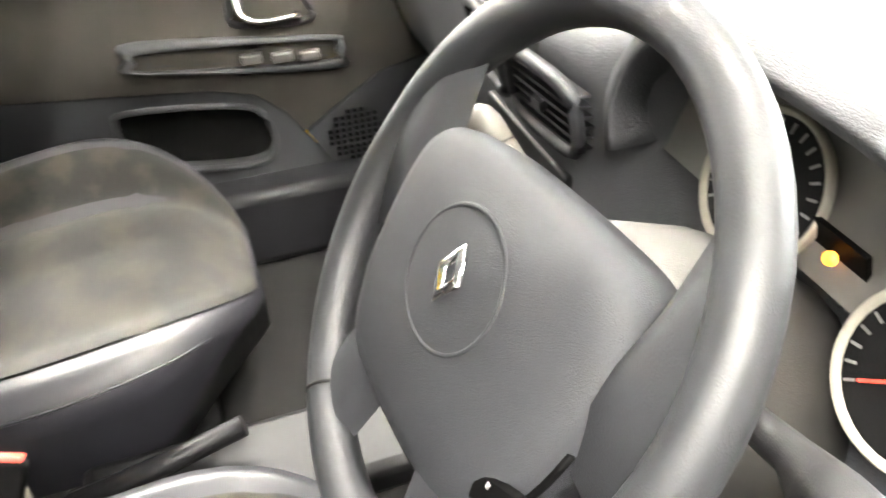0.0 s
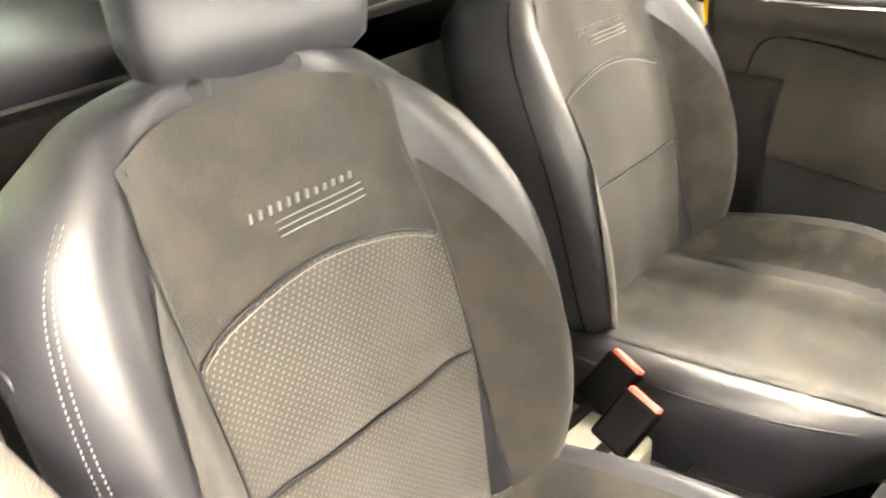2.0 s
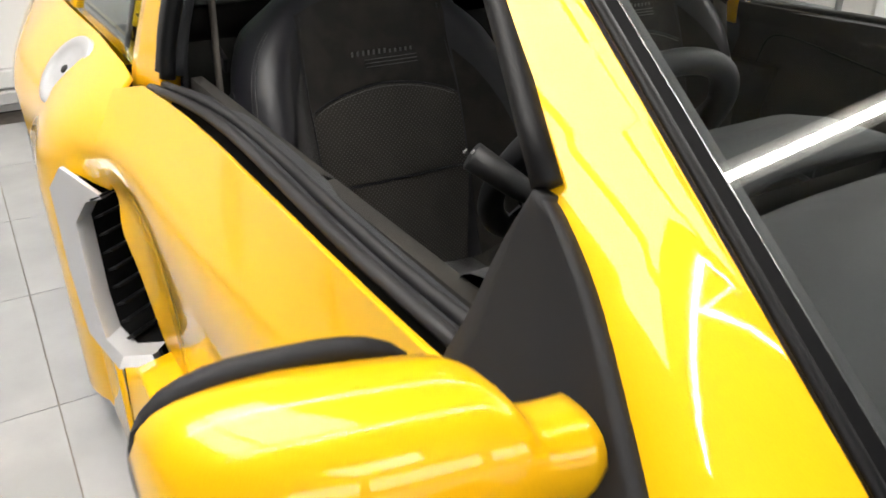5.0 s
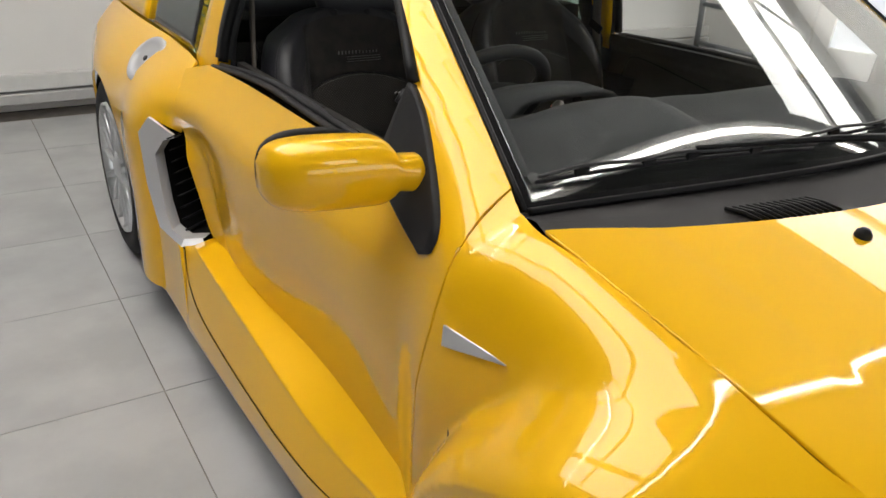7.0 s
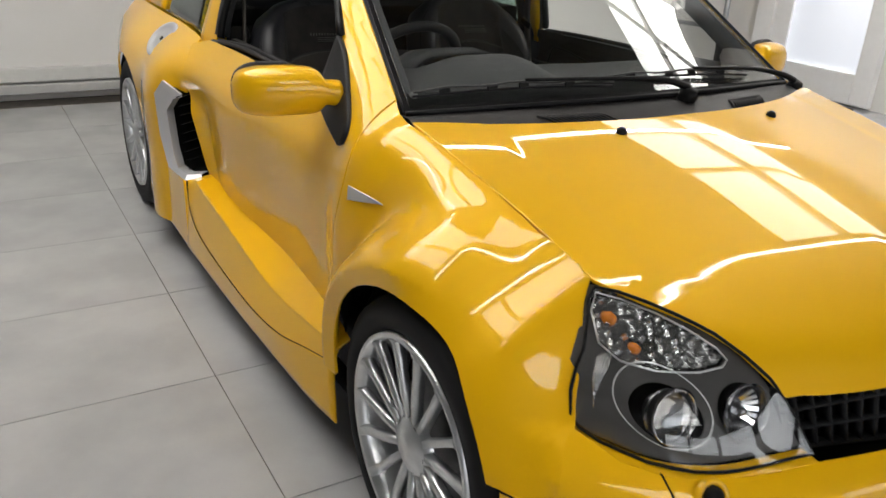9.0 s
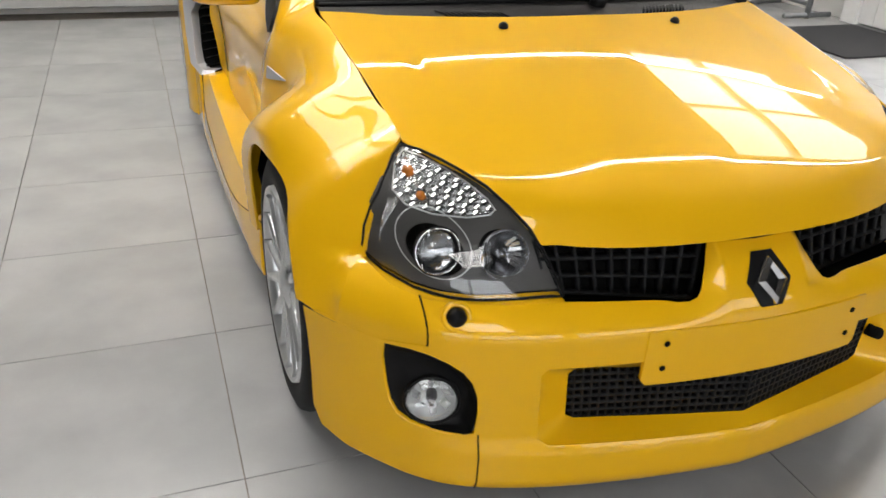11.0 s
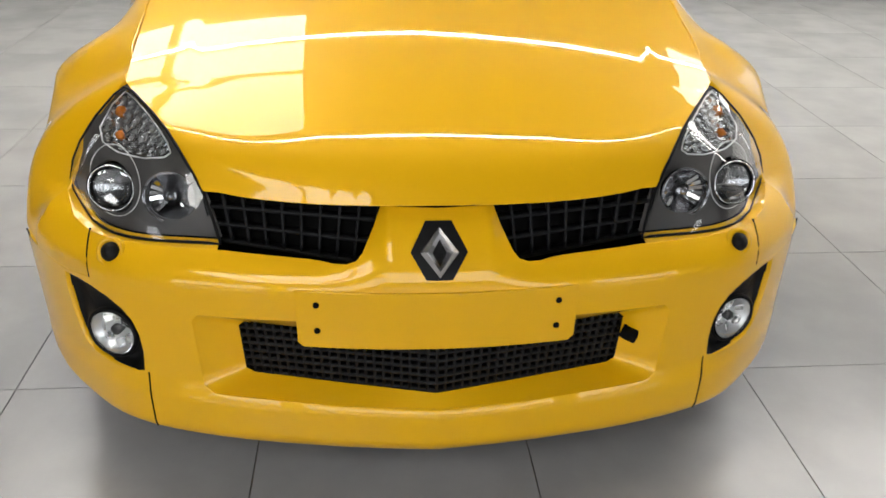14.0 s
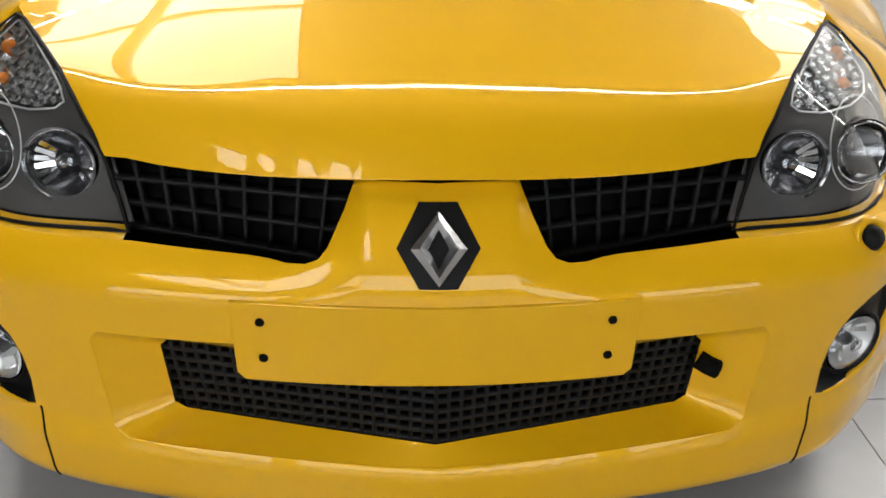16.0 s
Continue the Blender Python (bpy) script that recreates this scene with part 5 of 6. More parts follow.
for tip, elbow, base in (((-0.96, 0.055), (-0.18, 0.045), (0.14, -0.01)), ((-0.22, 0.065), (0.70, 0.045), (0.98, -0.03))):
    w = new("wiper")
    w.parent = car
    w["label"] = "black windscreen wiper"
    us = np.linspace(0, 1, 14)
    bow = [on_screen(tip[0] + (elbow[0] - tip[0]) * t, tip[1] + (elbow[1] - tip[1]) * t + 0.012 * math.sin(math.pi * t), 0.008) for t in us]
    part("wiper_blade", bm_tube(bow, 0.0032, 6), RUBBER, w)
    part("wiper_frame", bm_tube([p + Vector((0, -0.004, 0.010 + 0.006 * math.sin(math.pi * t * 3) ** 2)) for p, t in zip(bow, us)], 0.0028, 6), WIPER_METAL, w)
    for t in (0.2, 0.4, 0.6, 0.8):
        k = int(t * 13)
        part("wiper_claw", bm_box(*[c for ax in range(3) for c in (bow[k][ax] - (0.013, 0.003, 0.0)[ax], bow[k][ax] + (0.013, 0.003, 0.013)[ax])]), BLACK, w, smooth=False)
    mid = bow[7] + Vector((0, -0.004, 0.019))
    arm = spline([tuple(mid), tuple(on_screen(elbow[0], elbow[1], 0.032)), tuple(on_screen(elbow[0] + (base[0] - elbow[0]) * 0.6, base[1] + 0.02, 0.045)), tuple(on_screen(base[0], base[1], 0.03))], 6)
    part("wiper_arm", bm_tube(arm, np.linspace(0.0038, 0.010, len(arm)), 8), BLACK, w)
    part("wiper_pivot", bowl(tuple(on_screen(base[0], base[1] - 0.02, 0.0)), (0, -0.4, 0.9), [(0.024, -0.05), (0.024, 0.02), (0.018, 0.034), (0.0, 0.036)], 18), BLACK, w)


part("windscreen_disc", bowl(tuple(ws(-0.942, 0.078) + np.array((0, 0.0036, -0.0068))), (-0.13, -0.52, 0.84), [(0.011, -0.0005), (0.0105, 0.0004), (0.0, 0.0004)], 20), material("pale_sticker", (0.10, 0.10, 0.10), 0.6, vary=0.1), car, "small round pale sticker behind the glass")


def cowl_at(x, t):
    a = Vector((x, 0.915 + 0.41 * x * x, hood_z(x, 0.915 + 0.41 * x * x) - 0.012))
    b = Vector((x, 0.99 + 0.31 * x * x, 0.886 - 0.02 * x * x))
    return a + (b - a) * t


for s in (-1, 1):
    for k in range(13):
        x = s * (0.20 + 0.0125 * k)
        a, b = cowl_at(x, 0.35) + Vector((0, 0, 0.002)), cowl_at(x + s * 0.03, 0.95) + Vector((0, 0, 0.002))
        part("cowl_slat", bm_tube([a, (a + b) / 2 + Vector((0, 0, 0.003)), b], 0.0035, 6), BLACK, car)
part("panel_gap", bm_tube([(x, 0.922 + 0.41 * x * x, hood_z(x, 0.922 + 0.41 * x * x) - 0.006) for x in np.linspace(-0.66, 0.66, 40)], 0.005, 6), DARK, car)

# ---- cabin ----
def dotted(name, base, pitch, size, light):
    """Perforated suede: rows of small pale holes."""
    m = material(name, base, 0.85, vary=0.35, scale=14, bump=0.4, bump_scale=700, Sheen_Weight=0.3)
    nt = m.node_tree
    b = nt.nodes["Principled BSDF"]
    tc = [n for n in nt.nodes if n.type == "TEX_COORD"][0]
    sep = nt.nodes.new("ShaderNodeMapping")
    sep.inputs["Scale"].default_value = (1.0, 0.0, 1.0)
    sep.inputs["Rotation"].default_value = (0, radians(45), 0)
    vor = nt.nodes.new("ShaderNodeTexVoronoi")
    vor.inputs["Scale"].default_value, vor.inputs["Randomness"].default_value = 1 / pitch, 0.0
    nt.links.new(tc.outputs["Object"], sep.inputs["Vector"])
    nt.links.new(sep.outputs[0], vor.inputs["Vector"])
    lt = nt.nodes.new("ShaderNodeMath")
    lt.operation = "LESS_THAN"
    lt.inputs[1].default_value = size
    nt.links.new(vor.outputs["Distance"], lt.inputs[0])
    mix = nt.nodes.new("ShaderNodeMix")
    mix.data_type = "RGBA"
    old = b.inputs["Base Color"].links[0].from_socket
    nt.links.new(lt.outputs[0], mix.inputs["Factor"])
    nt.links.new(old, mix.inputs["A"])
    mix.inputs["B"].default_value = (*light, 1)
    nt.links.new(mix.outputs["Result"], b.inputs["Base Color"])
    return m, sep


PERF_BACK, _ = dotted("perforated_suede", (0.021, 0.0172, 0.0130), 0.0056, 0.20, (0.078, 0.073, 0.066))
# backrest suede again, the cushion's weaker light put into a darker colour
PERF_SEAT_SHADED, mp = dotted("perforated_suede_seat_shaded", (0.0072, 0.0062, 0.0050), 0.0056, 0.19, (0.046, 0.043, 0.040))
mp.inputs["Scale"].default_value = (1.0, 1.0, 0.0)
mp.inputs["Rotation"].default_value = (0, 0, radians(45))

back_y = cubic((0.42, 0.48, 0.645, 0.78, 0.86, 0.95, 1.0), (2.288, 2.294, 2.322, 2.362, 2.398, 2.445, 2.476))
back_w = cubic((0.40, 0.44, 0.55, 0.70, 0.842, 0.903, 0.945, 0.968, 0.975), (0.190, 0.212, 0.255, 0.272, 0.260, 0.222, 0.170, 0.122, 0.09))
back_f = cubic((0.40, 0.50, 0.62, 0.75, 0.867, 0.95, 1.0), (0.035, 0.065, 0.082, 0.078, 0.052, 0.015, 0.0))


def back_at(dx, z):
    """Front of the backrest at an offset from the seat's middle."""
    w, f = back_w(z), back_f(z)
    q = abs(dx) / w
    prof = cubic((0, 0.30, 0.54, 0.62, 0.72, 0.80, 0.88, 0.95, 1.0), (0.0, 0.0, -0.04, -0.25, -0.78, -1.0, -0.93, -0.55, 0.35))
    return back_y(z) + f * prof(min(q, 1.0))


def seat(cx, mir, dy=0.0, perforated=True):
    """A bucket seat; mir -1 or 1: the side of its door."""
    st = empty("car_seat", "black leather and suede bucket seat with stitched side bolsters", "seat", (0, dy, 0), "front seats")
    rows = []
    for z in [float(q) for q in (*np.linspace(0.40, 0.88, 15), *np.linspace(0.895, 0.975, 16))]:
        w = back_w(z)
        f = [(cx + q * w, back_at(q * w, z), z) for q in (-1, -0.97, -0.92, -0.85, -0.78, -0.70, -0.62, -0.54, -0.3, 0, 0.3, 0.54, 0.62, 0.70, 0.78, 0.85, 0.92, 0.97, 1)]
        th = 0.13 if z < 0.90 else 0.13 - (z - 0.90) * 1.1
        y0 = back_y(z)
        f += [(cx + q * w, y0 + th * d, z) for q, d in ((0.99, 0.45), (0.93, 0.80), (0.75, 0.97), (0.4, 1.0), (0, 1.0), (-0.4, 1.0), (-0.75, 0.97), (-0.93, 0.80), (-0.99, 0.45))]
        rows.append(f)
    part("backrest", bm_rows(rows, close_v=True, caps=True), LEATHER, st, "black leather shell with padded side bolsters")
    hw = 0.150

    def insert(name, z0, z1, arch0, arch1, mat, puff=0.004, w0=hw, w1=hw):
        rr = []
        for t in np.linspace(0, 1, 10):
            row = []
            for q in np.linspace(-1, 1, 17):
                w = w0 + (w1 - w0) * t
                z = z0 + arch0 * (1 - q * q) + t * ((z1 + arch1 * (1 - q * q)) - (z0 + arch0 * (1 - q * q)))
                e = min(1.0, (1 - abs(q)) * 6) * min(1.0, min(t, 1 - t) * 7)
                row.append((cx + q * w, back_at(q * w, z) - 0.0042 - puff * math.sin(e * math.pi / 2), z))
            rr.append(row)
        part(name, bm_rows(rr), mat, st)
    insert("lower_back_panel", 0.455, 0.640, 0, 0.0, PERF_BACK if perforated else SUEDE_DULL, w0=0.13)
    insert("middle_back_panel", 0.646, 0.775, 0, 0.034, PERF_BACK if perforated else SUEDE_DULL)
    insert("upper_back_panel", 0.779, 0.938, 0.035, 0.022, SUEDE, 0.003, hw, 0.146)
    # suede inner faces of the bolsters
    for s in (-1, 1):
        rr = []
        for t in np.linspace(0, 1, 14):
            z = 0.455 + t * 0.40
            a, b = hw + 0.002, hw + 0.002 + 0.075 * math.sin(math.pi * (0.08 + 0.92 * t)) ** 0.7 * (1 if t < 0.97 else 0.5)
            rr.append([(cx + s * (a + (b - a) * q), back_at(a + (b - a) * q, z) - 0.0045, z) for q in np.linspace(0, 1, 7)])
        part("bolster_facing", bm_rows(rr), SUEDE, st)
        # piping and stitched seams
        zz = np.linspace(0.45, 0.935, 24)
        part("seam", bm_tube([(cx + s * (hw if z < 0.8 else hw - (z - 0.8) * 0.1), back_at(hw if z < 0.8 else hw - (z - 0.8) * 0.1, z) - 0.0045, z) for z in zz], 0.0013, 6), LEATHER, st)
        if s == mir:
            for q in (0.957, 0.944):
                dash_bm = []
                for k in range(104):
                    za, zb2 = 0.46 + 0.0044 * k, 0.46 + 0.0044 * k + 0.0026
                    dash_bm.append(bm_tube([(cx + s * back_w(z) * q, back_at(back_w(z) * q, z) - 0.0006, z) for z in (za, zb2)], 0.0006, 4))
                part("stitching", join_bm(*dash_bm), STITCH, st)
        else:
            part("piping", bm_tube([(cx + s * back_w(z) * 0.955, back_at(back_w(z) * 0.955, z) - 0.0004, z) for z in np.linspace(0.45, 0.93, 24)], 0.0012, 6), DARK, st)
    part("seam", bm_tube([(cx + dx, back_at(dx, 0.643) - 0.0052, 0.643) for dx in np.linspace(-0.95 * hw, 0.95 * hw, 15)], 0.0011, 6), LEATHER, st)
    arcp = [(cx + q * hw, back_at(q * hw, 0.777 + 0.0345 * (1 - q * q)) - 0.0062, 0.777 + 0.0345 * (1 - q * q)) for q in np.linspace(-0.95, 0.95, 17)]
    part("seam", bm_tube(arcp, 0.0012, 6), LEATHER, st)
    part("stitching", bm_tube([(x, y - 0.001, z - 0.006) for x, y, z in arcp], 0.0008, 5), STITCH, st)
    # embroidered mark: bars and three stripes
    for k in range(12):
        dx = -0.052 + 0.0108 * k
        h = 0.009 if k < 7 else 0.0065
        zc = 0.860
        part("embroidery", bm_box(cx + dx, cx + dx + 0.0034, back_at(dx, zc) - 0.0084, back_at(dx, zc) - 0.0060, zc, zc + h), STITCH, st, smooth=False)
    for k in range(3):
        z = 0.853 - 0.006 * k
        part("embroidery", bm_tube([(cx + dx, back_at(dx, z) - 0.0080, z) for dx in np.linspace(-0.028, 0.078, 8)], 0.0009, 5), STITCH, st)
    # cushion
    top = cubic((1.80, 1.83, 1.87, 1.93, 2.05, 2.20, 2.34), (0.405, 0.436, 0.460, 0.472, 0.466, 0.452, 0.440))
    wid = cubic((1.80, 1.82, 1.85, 1.89, 1.94, 2.02, 2.15, 2.36), (0.065, 0.115, 0.165, 0.203, 0.230, 0.246, 0.244, 0.225))
    bol = cubic((1.80, 1.86, 1.95, 2.08, 2.22, 2.36), (0.006, 0.030, 0.062, 0.072, 0.058, 0.030))
    prof = cubic((0, 0.35, 0.60, 0.72, 0.84, 0.93, 1.0), (0.0, 0.02, 0.10, 0.65, 1.0, 0.80, -0.25))

    def inner(dx):
        return not perforated and dx * mir < 0

    def cush(dx, y):
        w = wid(y) * (1.13 if inner(dx) else 1.0)
        return top(y) + bol(y) * (0.40 if inner(dx) else 1.0) * prof(min(1.0, abs(dx) / w))
    rows = []
    for y in (*np.linspace(2.36, 1.95, 16), 1.93, 1.91, 1.89, 1.87, 1.855, 1.84, 1.828, 1.818, 1.81, 1.804):
        w = wid(y)
        ww = lambda q: w * (1.13 if inner(q) else 1.0)
        r = [(cx + q * ww(q), y, cush(q * ww(q), y)) for q in (-1, -0.97, -0.92, -0.84, -0.76, -0.68, -0.6, -0.35, 0, 0.35, 0.6, 0.68, 0.76, 0.84, 0.92, 0.97, 1)]
        low = top(y) - 0.07 - 0.13 * smooth01((y - 1.80) / 0.22)
        r += [(cx + q * ww(q), y + dy, z) for q, dy, z in ((0.99, 0, top(y) - 0.03), (0.94, 0, low + 0.06), (0.84, 0.0, low), (0.5, 0, low - 0.01), (0, 0, low - 0.01), (-0.5, 0, low - 0.01), (-0.84, 0, low), (-0.94, 0, low + 0.06), (-0.99, 0, top(y) - 0.03))]
        rows.append(r)
    part("cushion", bm_rows(rows, close_v=True, caps=True), LEATHER, st, "black leather cushion with raised bolsters")

    cover = []
    for y in np.linspace(2.30, 1.812, 40):
        w = 0.785 * wid(y)
        dent = 0.003 * (math.exp(-((y - 2.13) / 0.006) ** 2) + math.exp(-((y - 1.95) / 0.006) ** 2))
        cover.append([(cx + q * w * (1.13 if inner(q) else 1.0), y, cush(q * w * (1.13 if inner(q) else 1.0), y) + 0.0025 + 0.004 * math.sin(math.pi / 2 * min(1, (1 - abs(q)) * 9)) - dent) for q in np.linspace(-1, 1, 31)])
    part("cushion_cover", bm_rows(cover), SUEDE_WORN_SHADED, st)
    if perforated:
        for y0, y1, w0, w1 in ((2.30, 2.133, 0.138, 0.140), (2.127, 1.955, 0.140, 0.146)):
            part("cushion_panel", bm_rows([[(cx + q * (w0 + (w1 - w0) * t), y0 + (y1 - y0) * t, cush(q * (w0 + (w1 - w0) * t), y0 + (y1 - y0) * t) + 0.0075 + 0.003 * math.sin(math.pi / 2 * min(1, (1 - abs(q)) * 8) * min(1, min(t, 1 - t) * 8))) for q in np.linspace(-1, 1, 19)] for t in np.linspace(0, 1, 12)]), PERF_SEAT_SHADED, st)
    for s in (-1, 1):
        part("piping", bm_tube([(cx + s * wid(y) * (1.13 if inner(s) else 1.0) * 0.975, y, cush(s * wid(y) * (1.13 if inner(s) else 1.0) * 0.975, y) + 0.001) for y in np.linspace(2.30, 1.88, 20)], 0.0018, 6), LEATHER, st)
    part("seat_base", bm_box(cx - 0.19, cx + 0.19, 1.90, 2.36, 0.20, 0.34), DARK, st)
    # headrest
    hr = []
    for t, w, d in ((0.0, 0.10, 0.025), (0.10, 0.125, 0.040), (0.3, 0.135, 0.047), (0.6, 0.132, 0.046), (0.85, 0.115, 0.036), (0.96, 0.09, 0.022), (1.0, 0.06, 0.008)):
        z, y = 0.985 + 0.175 * t, 2.490 + 0.03 * t
        ringp = []
        for k in range(22):
            a = 2 * math.pi * k / 22
            e = (abs(math.cos(a)) ** 3 + abs(math.sin(a)) ** 3) ** (-1 / 3)
            ringp.append((cx - mir * 0.066 + w * 1.03 * e * math.cos(a), y + d * e * math.sin(a), z - 0.036))
        hr.append(ringp)
    head = part("headrest", bm_rows(hr, close_v=True, caps=True), LEATHER, st)
    for s in (-1, 1):
        part("headrest_post", bm_tube([(cx - mir * 0.018 + s * 0.052, 2.472, 0.93), (cx - mir * 0.018 + s * 0.052, 2.482, 0.99)], 0.006, 10), CHROME, st)
        part("post_collar", bowl((cx - mir * 0.018 + s * 0.052, 2.464, 0.955), (0, 0.1, 1), [(0.016, -0.01), (0.016, 0.012), (0.010, 0.018), (0.006, 0.018)], 18), GREY_TRIM, st)
    # maker's disc on the outer bolster
    zb = 0.80
    part("side_tag", bowl((cx + mir * (back_w(zb) - 0.0025), back_y(zb) + 0.045, zb), (mir, 0.0, 0), [(0.021, -0.002), (0.0205, 0.0002), (0.019, 0.0010), (0.0172, 0.0002), (0.012, 0.0002), (0.010, 0.0007), (0.006, 0.0007), (0.004, 0.0002), (0.0, 0.0002)], 24), LEATHER, st)
    return st


seat(-0.345, -1)
seat(0.340, 1, 0.095, False)


def buckle(at, turn):
    e = empty("seat_belt_buckle", "black seat belt buckle with red press button", "buckle", (0, 0, 0), "seat belt buckles")
    m = Matrix.Translation(at) @ turn
    bevel(part("buckle_body", moved(bm_box(-0.012, 0.012, -0.026, 0.026, -0.07, 0.0), m), PITCH, e), 0.005)
    bevel(part("press_button", moved(bm_box(-0.0095, 0.0095, -0.022, 0.022, -0.002, 0.005), m), RED, e), 0.002)
    part("stalk", bm_tube([m @ Vector((0, 0, -0.07)), m @ Vector((0, 0.01, -0.16))], 0.010, 8, flat=0.5), BLACK, e)


buckle((-0.004, 2.222, 0.548), pose(0, 0, 0, 24, 38, 4))
buckle((-0.054, 2.172, 0.545), pose(0, 0, 0, 24, 38, 8))

# tub, tunnel, sills, bulkhead
cab = empty("cabin_trim", "dark carpeted cabin floor, tunnel and bulkhead of the car", "car interior")
part("carpet", bm_box(-0.70, 0.70, 1.05, 2.70, 0.165, 0.19), CARPET, cab)
bevel(part("tunnel", bm_box(-0.085, 0.085, 1.2, 2.62, 0.19, 0.34), CARPET, cab), 0.03, 3)
bevel(part("console", bm_box(-0.065, 0.065, 1.45, 2.15, 0.33, 0.38), BLACK, cab), 0.015, 3)
bevel(part("console_tray", bm_box(-0.05, 0.05, 2.20, 2.44, 0.34, 0.40), material("cream_plastic", (0.16, 0.15, 0.12), 0.5, vary=0.2), cab), 0.01, 2)
part("handbrake", bm_tube([(0.02, 2.16, 0.37), (0.02, 2.06, 0.39), (0.02, 1.96, 0.42)], 0.013, 10), BLACK, cab)
part("bulkhead", bm_box(-0.70, 0.70, 2.66, 2.70, 0.19, 0.92), CARPET, cab)
part("rear_deck", bm_box(-0.70, 0.70, 2.66, 3.60, 0.86, 0.92), CARPET, cab)
part("rear_box", bm_box(-0.50, 0.50, 2.72, 3.40, 0.92, 0.99), LEATHER, cab)
for s in (-1, 1):
    bevel(part("sill_trim", bm_box(*sorted((s * 0.60, s * 0.76)), 1.15, 2.50, 0.19, 0.35), GREY_TRIM, cab), 0.02, 3)
    sheet("rear_side_trim", bm_patch([[(s * 0.70, 2.44, 0.35), (s * 0.69, 2.44, 0.65), (s * 0.675, 2.44, 0.86), (s * 0.64, 2.43, 1.05), (s * 0.55, 2.38, 1.28)],
                                      [(s * 0.68, 2.62, 0.35), (s * 0.67, 2.62, 0.65), (s * 0.665, 2.60, 0.87), (s * 0.62, 2.59, 1.05), (s * 0.55, 2.54, 1.28)]], 5, 5), DASH, cab, (-s, 0, 0), 0.01)
    part("pillar_trim", bm_tube([ws(s * 0.97, v) + np.array((-s * 0.01, 0.035, -0.03)) for v in np.linspace(0.02, 1, 12)], 0.028, 8), DASH, cab)
    part("pillar_trim", bm_tube(spline([(s * 0.700, 2.455, 0.86), (s * 0.680, 2.450, 0.95), (s * 0.640, 2.43, 1.08), (s * 0.565, 2.37, 1.28)], 5), 0.026, 10), DASH, cab)
    belt = empty("seat_belt", "dark webbing seat belt hanging from the door pillar", "seat belt", (0, 0, 0), "seat belts")
    bp = spline([(s * 0.605, 2.475, 1.16), (s * 0.612, 2.468, 1.0), (s * 0.618, 2.462, 0.87), (s * 0.632, 2.43, 0.65), (s * 0.645, 2.40, 0.42)], 6)
    part("webbing", bm_rows([[p + np.array((0, -0.022, 0)), p + np.array((s * 0.004, 0.0, 0)), p + np.array((0, 0.022, 0)), p + np.array((-s * 0.003, 0.0, 0))] for p in bp], close_v=True, caps=True), BELT, belt)
    bevel(part("tongue", moved(bm_box(-0.004, 0.004, -0.034, 0.034, -0.014, 0.014), Matrix.Translation((s * 0.612, 2.462, 0.875)) @ pose(0, 0, 0, 20)), BLACK, belt), 0.003)
    part("guide", bm_tube([(s * 0.61, 2.43, 1.16), (s * 0.60, 2.475, 1.175), (s * 0.61, 2.52, 1.16)], 0.012, 8), BLACK, belt)


